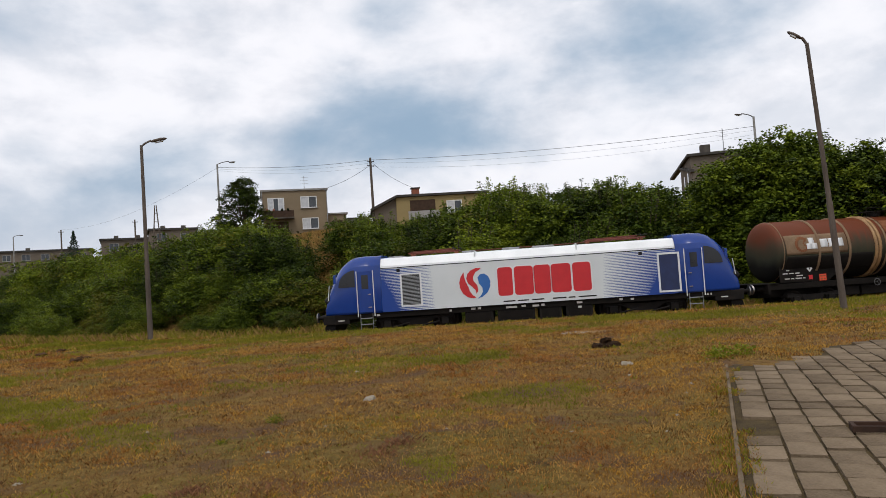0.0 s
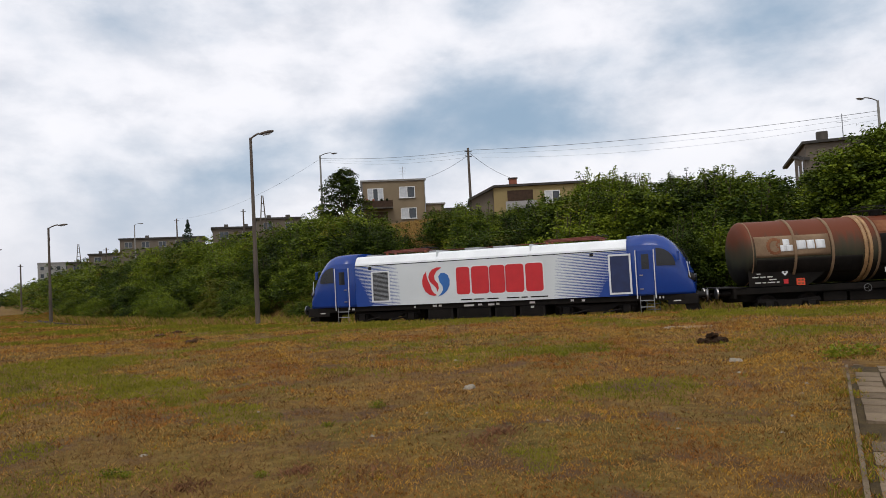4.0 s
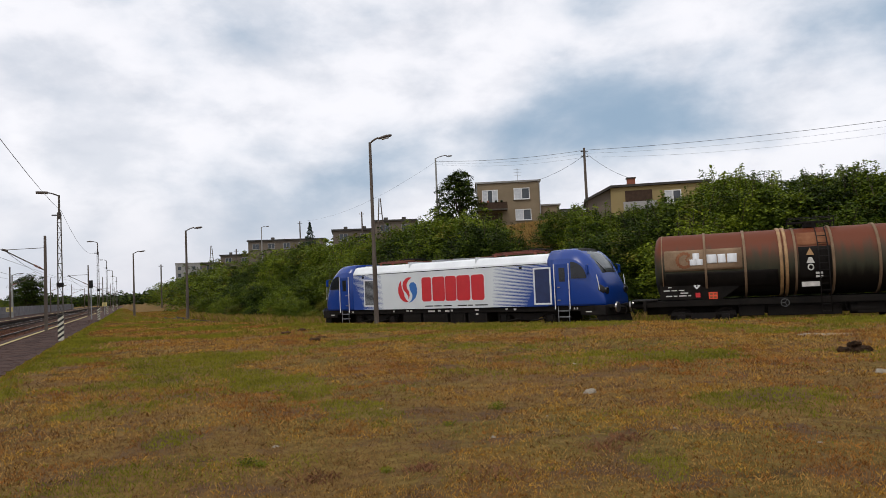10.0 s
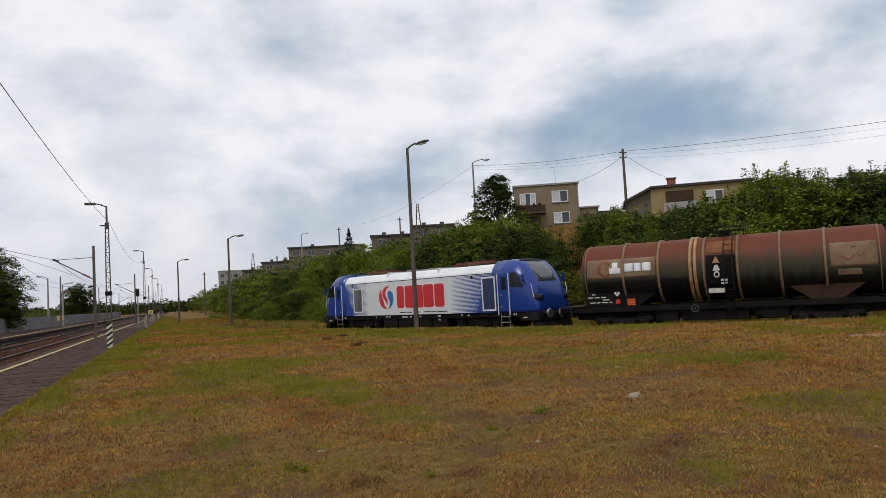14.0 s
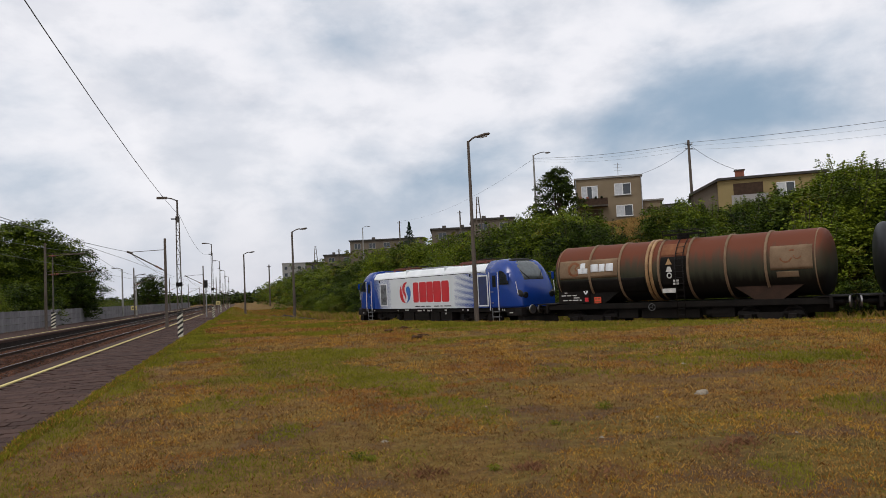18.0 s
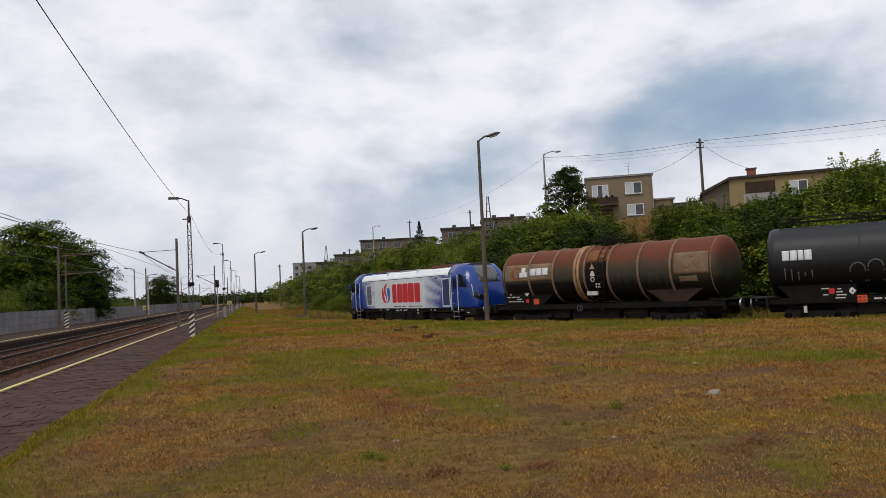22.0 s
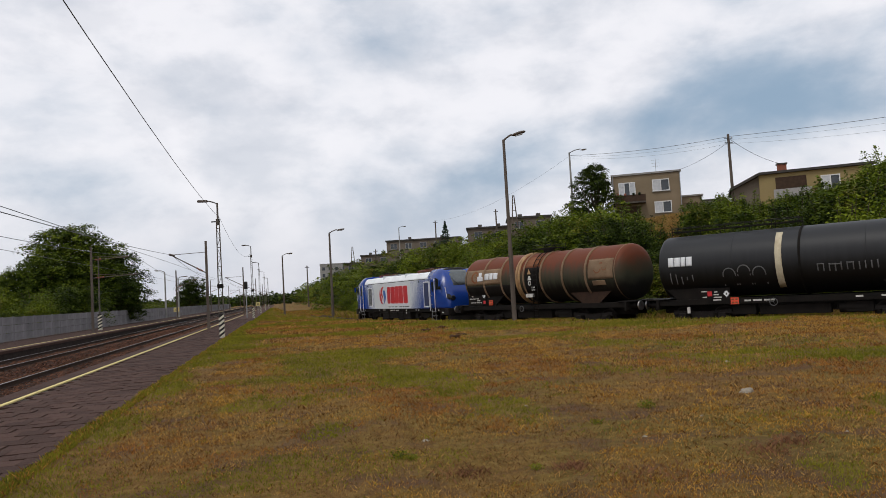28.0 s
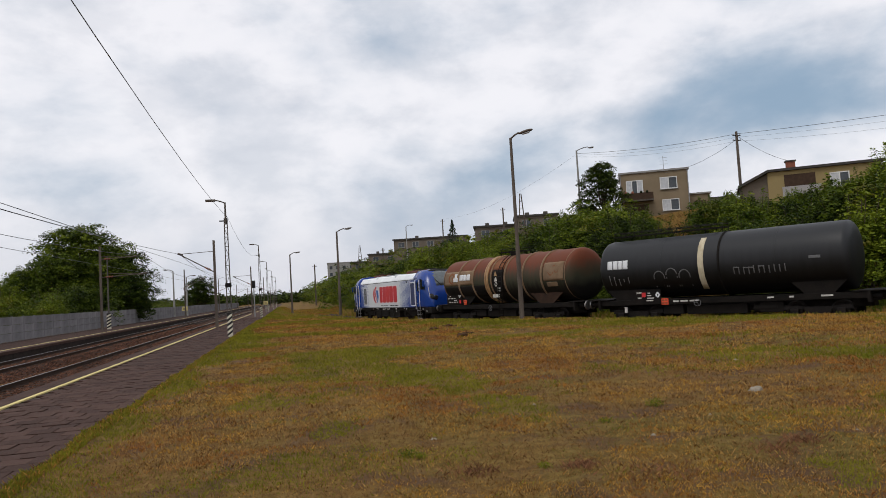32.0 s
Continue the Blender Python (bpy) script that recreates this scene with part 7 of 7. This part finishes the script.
# ---- grass ----
def blades(name, pts, h, w, material, label, lean=0.5, mi=None):
    """Single grass blades: slim triangles with a bend."""
    g = np.random.default_rng(31)
    n = len(pts)
    a = g.random(n) * math.tau
    side = np.stack([np.cos(a), np.sin(a), np.zeros(n)], 1)
    b = g.random(n) * math.tau
    tipd = np.stack([np.cos(b), np.sin(b), np.zeros(n)], 1) * (lean * g.random(n) * h)[:, None]
    up = np.zeros((n, 3))
    up[:, 2] = h
    base = pts - np.array((0, 0, 0.01))
    co = np.stack([base - side * w[:, None] / 2, base + side * w[:, None] / 2, base + up * 0.55 + tipd * 0.3 + side * w[:, None] * 0.3, base + up + tipd], 1).reshape(-1, 3)
    i = np.arange(n) * 4
    tri = np.concatenate([np.stack([i, i + 1, i + 2], 1), np.stack([i, i + 2, i + 3], 1)], 1).reshape(-1)
    me = bpy.data.meshes.new(name)
    me.vertices.add(n * 4)
    me.vertices.foreach_set("co", co.astype(np.float32).ravel())
    me.loops.add(n * 6)
    me.loops.foreach_set("vertex_index", tri.astype(np.int32))
    me.polygons.add(n * 2)
    me.polygons.foreach_set("loop_start", np.arange(n * 2, dtype=np.int32) * 3)
    me.polygons.foreach_set("loop_total", np.full(n * 2, 3, dtype=np.int32))
    for m in (material if isinstance(material, (list, tuple)) else [material]):
        me.materials.append(m)
    if mi is not None:
        me.polygons.foreach_set("material_index", np.repeat(mi, 2).astype(np.int32))
    me.update(calc_edges=True)
    return tagged(new(name, me), label, "grass", kind="stuff")


def patchy(x, y, k, seed):
    """Smooth uneven patches between 0 and 1."""
    s = np.sin(x * k + seed) + np.sin(y * k * 1.13 + seed * 2.1) + np.sin((x + y) * k * 0.71 + seed * 0.7) + np.sin((x - 1.6 * y) * k * 0.47 + 3 * seed) + 0.6 * np.sin(x * k * 2.7 + seed * 5) * np.sin(y * k * 2.3 + seed)
    return np.clip(0.5 + s * 0.16, 0, 1)


def lattice(x, y, size, seed, octaves=3):
    """Value noise over the plan, 0 to 1, with patches about `size` metres wide."""
    total, norm = np.zeros_like(x), 0.0
    for o in range(octaves):
        u, v = x / size * 2 ** o + seed * 3.7, y / size * 2 ** o + seed * 1.3
        i, j = np.floor(u), np.floor(v)
        fu, fv = u - i, v - j
        fu, fv = fu * fu * (3 - 2 * fu), fv * fv * (3 - 2 * fv)

        def h(a, b):
            return (np.abs(np.sin(a * 12.9898 + b * 78.233 + seed * 37.7 + o) * 43758.5453)) % 1
        val = (h(i, j) * (1 - fu) + h(i + 1, j) * fu) * (1 - fv) + (h(i, j + 1) * (1 - fu) + h(i + 1, j + 1) * fu) * fv
        total += val * 0.55 ** o
        norm += 0.55 ** o
    return total / norm


def spots(x, y, places):
    """Soft round patches about given spots of the plan (x, y, radius)."""
    out = np.zeros_like(x)
    wx, wy = x + 1.2 * (lattice(x, y, 0.8, 9) - 0.5), y + 1.6 * (lattice(x, y, 0.8, 10) - 0.5)
    for a, b, r in places:
        far = math.hypot(a, b)
        ux, uy = a / far, b / far
        along, across = (wx - a) * ux + (wy - b) * uy, (wx - a) * uy - (wy - b) * ux
        out = np.maximum(out, np.exp(-((across / r) ** 2 + (along / (r * 1.4)) ** 2)))
    return out


def lawn_kind(x, y):
    """What grows where: 0 green, 1 straw, 2 tan, 3 red-brown, 4 grey-brown thin and bare."""
    d = np.hypot(x, y)
    j = np.random.default_rng(23).random(len(x)) - 0.5
    green = lattice(x, y, 2.6, 1) + 0.010 * np.clip(d - 14, 0, 12) + 0.36 * np.exp(-((x + 2.35) / 0.55) ** 2) - 0.07 * soft((12.5 - d) / 4) + 0.14 * np.exp(-((beyond(x, y) + 8.5) / 2.2) ** 2)
    green = green + 0.85 * spots(x, y, ((1.6, 20, 1.6), (2.2, 15.6, 0.7), (2.5, 13.4, 0.75), (2.7, 11.4, 0.6), (2.8, 9.6, 0.65), (4.1, 5.3, 0.35), (0.6, 9.2, 0.3), (-0.6, 12.0, 0.4), (-0.4, 7.2, 0.25), (7.7, 6.9, 0.6), (10.5, 11.5, 0.7)))
    green = green - 0.13 * soft((x - 3.4) / 2.0) * soft((17 - d) / 5)
    red = lattice(x, y, 1.5, 4) + 0.35 * spots(x, y, ((6.2, 5.2, 0.5), (3.8, 11.4, 0.7), (5.2, 14, 0.8), (2.6, 5.3, 0.35), (8.6, 9.2, 0.6)))
    bare = lattice(x, y, 1.2, 6) + 0.33 * spots(x, y, ((3.6, 8.5, 0.5), (5.7, 11.8, 0.7), (9.2, 7.6, 0.7), (2.4, 7.3, 0.5), (1.2, 8.6, 0.5), (7.4, 17, 0.9)))
    k = np.where(green + 0.24 * j > 0.71, 0, np.where(bare + 0.14 * j > 0.63, 4, np.where(red + 0.24 * j > 0.57, 3, np.where(lattice(x, y, 0.6, 8) + 0.25 * j > 0.5, 1, 2))))
    return k


def lawn():
    g = np.random.default_rng(17)
    n = 760000
    d = 3.0 + 33 * g.random(n) ** 1.7
    a = np.radians(-24 + 104 * g.random(n))
    x, y = np.sin(a) * d, np.cos(a) * d
    # gather into tufts
    cell = 0.10 + d * 0.006
    tx, ty = np.floor(x / cell) * cell, np.floor(y / cell) * cell
    hsh = np.abs(np.sin(tx * 127.1 + ty * 311.7) * 43758.5453) % 1
    keep = (x > -2.62) & (hsh > 0.25 + 0.35 * (patchy(x, y, 1.7, 1.0) > 0.62)) & (beyond(x, y) < -5.2)
    u = (x - 4.92) * 0.866 + (y - 2.50) * 0.5
    v = (x - 4.92) * 0.5 - (y - 2.50) * 0.866
    keep &= ~((v > -0.1) & (u < 7.5 + np.clip((v - 1.1) * 2.2, 0, 2.6)))
    x, y, d, hsh = x[keep], y[keep], d[keep], hsh[keep]
    z = ground_z(x, y)
    mi = lawn_kind(x, y)
    thin = (mi != 4) | (g.random(len(x)) < 0.25)
    x, y, z, d, hsh, mi = x[thin], y[thin], z[thin], d[thin], hsh[thin], mi[thin]
    size = 0.75 + 0.6 * g.random(len(x)) + 0.6 * (hsh > 0.93)
    h = size * (0.015 + 0.0013 * d) * np.where(mi == 0, 1.25, 1.0)
    w = 0.0026 + 0.00095 * d
    blades("lawn_grass", np.stack([x, y, z], 1), h, w * (0.7 + 0.6 * g.random(len(x))), GRASSES, "short dry grass, straw-brown with green patches", 0.9, mi)
    # round the tripod
    n = 330000
    x, y = -2.55 + 14 * g.random(n), -7 + 13 * g.random(n)
    u2, v2 = (x - 4.92) * 0.866 + (y - 2.50) * 0.5, (x - 4.92) * 0.5 - (y - 2.50) * 0.866
    k = (np.hypot(x, y) < 6.5) & ~((v2 > -0.1) & (v2 < 4.15) & (u2 > -1.75)) & ((np.hypot(x, y) < 3.05) | (y < 0) | (np.arctan2(x, y) > 1.36))
    x, y = x[k], y[k]
    blades("near_grass", np.stack([x, y, ground_z(x, y)], 1), 0.012 + 0.022 * g.random(len(x)), np.full(len(x), 0.005), GRASSES, "short dry grass around the viewpoint", 0.9, lawn_kind(x, y))
    # rougher tussocks, straw-pale and dark brown, that break the surface
    nt_, nb = 22000, 12
    td = 3.2 + 27 * g.random(nt_) ** 1.5
    ta = np.radians(-24 + 104 * g.random(nt_))
    cx, cy = np.sin(ta) * td, np.cos(ta) * td
    uu, vv = (cx - 4.92) * 0.866 + (cy - 2.50) * 0.5, (cx - 4.92) * 0.5 - (cy - 2.50) * 0.866
    ok = (cx > -2.6) & (beyond(cx, cy) < -5.6) & ~((vv > -0.2) & (uu < 7.5 + np.clip((vv - 1.1) * 2.2, 0, 2.6)))
    cx, cy, td = cx[ok], cy[ok], td[ok]
    kind = np.where(g.random(len(cx)) < 0.07, 0, lawn_kind(cx, cy))
    spread = np.repeat(0.03 + 0.05 * g.random(len(cx)) + 0.002 * td, nb)
    x = np.repeat(cx, nb) + g.normal(size=len(cx) * nb) * spread
    y = np.repeat(cy, nb) + g.normal(size=len(cx) * nb) * spread
    hh = np.repeat((0.024 + 0.050 * g.random(len(cx)) ** 2) * np.clip(0.25 + 0.055 * td, 0, 1), nb) * (0.6 + 0.7 * g.random(len(x)))
    blades("tussock_grass", np.stack([x, y, ground_z(x, y)], 1), hh, np.repeat(0.0022 + 0.0007 * td, nb), GRASSES, "rough pale and brown tussocks in the lawn", 1.3, np.repeat(kind, nb))
    # grass that creeps over the kerb and stands in the joints of the paving
    n = 15000
    u, v = -1.6 + 9.2 * g.random(n), -0.30 + 0.42 * g.random(n) ** 0.8
    j = g.random(n) < 0.30
    v = np.where(j, -(0.15 + np.round(3.4 * g.random(n) / 0.30) * 0.30) + 0.02 * g.normal(size=n), -v)
    lush = lattice(u, v, 0.5, 3) > np.where(j, 0.58, 0.53)
    u, v, j = u[lush], v[lush], j[lush]
    x, y = 4.92 + u * 0.866 - v * 0.5, 2.50 + u * 0.5 + v * 0.866
    blades("kerb_grass", np.stack([x, y, np.full(len(x), 0.0)], 1), np.where(j, 0.03, 0.025 + 0.045 * g.random(len(x))), np.full(len(x), 0.006), GRASSES, "green and straw grass creeping over the kerb and joints", 0.8, g.choice(5, len(x), p=[0.5, 0.2, 0.15, 0.05, 0.1]))
    # dark brown dead plants in a few flattened patches
    P = [(a + g.normal() * r, b + g.normal() * r) for a, b, r in ((2.83, 5.5, 0.22), (4.1, 5.75, 0.12), (1.5, 6.4, 0.12), (4.55, 6.0, 0.10), (2.4, 6.1, 0.09)) for _ in range(260)]
    x, y = np.array(P).T
    blades("dead_weeds", np.stack([x, y, ground_z(x, y)], 1), 0.02 + 0.045 * g.random(len(x)), np.full(len(x), 0.008), M_DEADB, "dark brown dead weeds flattened in the lawn", 1.4)
    # ragged green grass that creeps over the platform's edge
    n = 26000
    y = 5 + 60 * g.random(n) ** 1.6
    x = -2.50 - (0.04 + 0.34 * lattice(np.zeros(n), y, 0.7, 5)) * g.random(n)
    blades("edge_grass", np.stack([x, y, np.zeros(n)], 1), 0.03 + 0.05 * g.random(n), 0.006 + 0.0006 * y, GRASSES, "ragged green grass along the platform's edge", 0.9, g.choice(5, n, p=[0.7, 0.15, 0.05, 0.05, 0.05]))
    # the farther lawn, in coarser tufts
    n = 190000
    x, y = -2.5 + 22 * g.random(n), 30 + 150 * g.random(n) ** 1.7
    bb = beyond(x, y)
    keep = (np.hypot(x, y) > 32) & ((bb < -3.4) | ((y > 98) & (bb < 7)))
    x, y = x[keep], y[keep]
    mi = lawn_kind(x, y)
    blades("far_lawn_grass", np.stack([x, y, ground_z(x, y)], 1), 0.06 + 0.08 * g.random(len(x)), 0.03 + 0.0009 * y, GRASSES, "far dry lawn with green and straw tufts", 0.9, mi)
    # the crest towards the siding, the slope's foot and the dry clearing
    pts, hs = [], []
    for k in range(60000):
        s = -95 + 150 * g.random()
        pts.append((s, -6.6 + 3.2 * g.random() if k % 2 else 2.6 + 3.4 * g.random()))
    P = np.array(pts)
    hx = np.interp(P[:, 0], S0, HEAD)
    x = np.interp(P[:, 0], S0, CURVE[:, 0]) - np.cos(hx) * P[:, 1]
    y = np.interp(P[:, 0], S0, CURVE[:, 1]) + np.sin(hx) * P[:, 1]
    z = ground_z(x, y)
    tall = P[:, 1] > 0
    h = np.where(tall, 0.35 + 0.55 * g.random(len(x)), 0.05 + 0.09 * g.random(len(x)) + 0.22 * (P[:, 0] < -35) * g.random(len(x)))
    mi = np.where(g.random(len(x)) < np.where(tall, 0.55, 0.35), 1, 0)
    blades("verge_grass", np.stack([x, y, z], 1), h, np.where(tall, 0.06, 0.035), [M_GREENB, M_STRAW], "tall mixed green and straw-yellow grass beside the siding", 0.8, mi)
    n = 60000
    az = np.radians(27.9 + 5.1 * g.random(n))
    dd = 42 + 47 * g.random(n)
    x, y = np.sin(az) * dd, np.cos(az) * dd
    b = beyond(x, y)
    k = (b > 9.0) & (b < 46)
    x, y = x[k], y[k]
    blades("dry_clearing", np.stack([x, y, ground_z(x, y)], 1), 0.4 + 0.6 * g.random(len(x)), np.full(len(x), 0.09), [M_STRAW, M_BLADEB], "orange-brown dry grass in a clearing of the slope", 0.7, (g.random(len(x)) < 0.25).astype(int))


M_GREENB = mat("green_grass_blades", (0.250, 0.235, 0.020), (0.115, 0.112, 0.012), 0.85, 0, 0.5, 4, 0.0, trans=0.25, island=0.5)
M_REDB = mat("red_brown_grass_blades", (0.430, 0.190, 0.046), (0.140, 0.052, 0.013), 0.9, 0, 1.4, 8, 0.0, trans=0.2, island=0.75)
M_GREYB = mat("grey_dead_grass_blades", (0.330, 0.185, 0.068), (0.100, 0.050, 0.018), 0.9, 0, 1.4, 8, 0.0, trans=0.1, island=0.5)
M_DEADB = mat("dead_weed_stalks", (0.300, 0.145, 0.075), (0.110, 0.050, 0.026), 0.9, 0, 2, 9, 0.0, trans=0.1, island=0.5)
GRASSES = [M_GREENB, M_BLADE, M_BLADEB, M_REDB, M_GREYB]
lawn()


def weed(x, y, r, label, seed):
    global RNG
    RNG = np.random.default_rng(seed)
    p = crown_points(260, [(0, 0, r * 0.3, r, 0.55)], 0.15)
    p = p[p[:, 2] > 0.0]
    ob = new("weed", leaf_mesh("weed", p[:, :3], np.full(len(p), r * 0.24), [LF, M_GREENB], RNG.integers(0, 2, len(p)), -0.2, 0.45))
    ob.matrix_basis = pose(x, y, gz(x, y))
    tagged(ob, label, "plant", "weeds")


for k, (x, y, r) in enumerate(((4.41, 8.53, 0.12), (1.06, 7.28, 0.10), (1.16, 7.16, 0.07), (9.4, 10.6, 0.13), (11.7, 6.6, 0.3), (12.3, 6.5, 0.25), (3.4, 7.8, 0.07), (2.1, 6.2, 0.07))):
    weed(x, y, r, "small bright green weed in the dry lawn", 60 + k)


def ballast_stones():
    """Loose crushed stone between and beside the main line's rails."""
    g = np.random.default_rng(71)
    n = 46000
    x = -12.6 + 7.0 * g.random(n)
    y = 7.0 + 75 * g.random(n) ** 1.8
    off = np.minimum(np.abs(x + 7.1), np.abs(x + 11.1))
    z = np.where(off < 1.35, -0.475, np.where(off < 1.75, -0.475 - (off - 1.35) * 0.46, -0.62)) + 0.004
    r = (0.020 + 0.022 * g.random(n)) * (1 + y / 90)
    cap = np.array(((1, 0, 0), (-1, 0, 0), (0, 1, 0), (0, -1, 0), (0, 0, 1), (0, 0, -1)), float)
    v = cap[None] * r[:, None, None] * (0.6 + 0.7 * g.random((n, 6, 1))) + g.normal(size=(n, 6, 3)) * r[:, None, None] * 0.25
    v += np.stack([x, y, z], 1)[:, None]
    tri = np.array(((0, 2, 4), (2, 1, 4), (1, 3, 4), (3, 0, 4), (2, 0, 5), (1, 2, 5), (3, 1, 5), (0, 3, 5)))
    f = (np.arange(n)[:, None, None] * 6 + tri[None]).reshape(-1)
    me = bpy.data.meshes.new("ballast_stones")
    me.vertices.add(n * 6)
    me.vertices.foreach_set("co", v.astype(np.float32).ravel())
    me.loops.add(n * 24)
    me.loops.foreach_set("vertex_index", f.astype(np.int32))
    me.polygons.add(n * 8)
    me.polygons.foreach_set("loop_start", np.arange(n * 8, dtype=np.int32) * 3)
    me.polygons.foreach_set("loop_total", np.full(n * 8, 3, dtype=np.int32))
    me.materials.append(M_BSTONE)
    me.update(calc_edges=True)
    tagged(new("ballast_stones", me), "crushed rust-brown ballast stones between the rails", "ballast", kind="stuff")


M_BSTONE = mat("rust_brown_stone", (0.145, 0.066, 0.040), (0.030, 0.015, 0.010), 0.95, 0, 1.3, 22, 0.3, 0.6, island=0.6)
ballast_stones()


# ---- motion: the train rolls away along the siding ----
def rolled(t):
    """How far along the siding the locomotive's middle stands at t seconds; it slows down gently."""
    return 0.048 - 1.6815 * t + 0.01617 * t * t - 0.000074 * t ** 3


def standing(s, pivot):
    """The pose of a vehicle whose middle is at s, with its bogies on the curve; x points to the train's rear."""
    a, b = on_siding(s - pivot), on_siding(s + pivot)
    u = (b - a).normalized()
    m = (a + b) / 2
    return pose(m.x, m.y, RAIL_Z, 0, 0, math.degrees(math.atan2(u.y, u.x)))


def motions():
    times = [i * 1.0 for i in range(33)]
    for ob, lag, pivot in ((LOCO, 0.0, 5.2), (WAGON_A, 17.25, 4.2), (WAGON_B, 31.3, 4.1)):
        walk(ob, [(t, standing(rolled(t) + lag, pivot)) for t in times])
    # the wheels turn as the train rolls
    quick = [i * 0.25 for i in range(129)]
    for w, veh, x, r in WHEELSETS:
        walk(w, [(t, pose(x, 0, r, 0, math.degrees((rolled(t) - rolled(0)) / r), 0)) for t in quick])


motions()
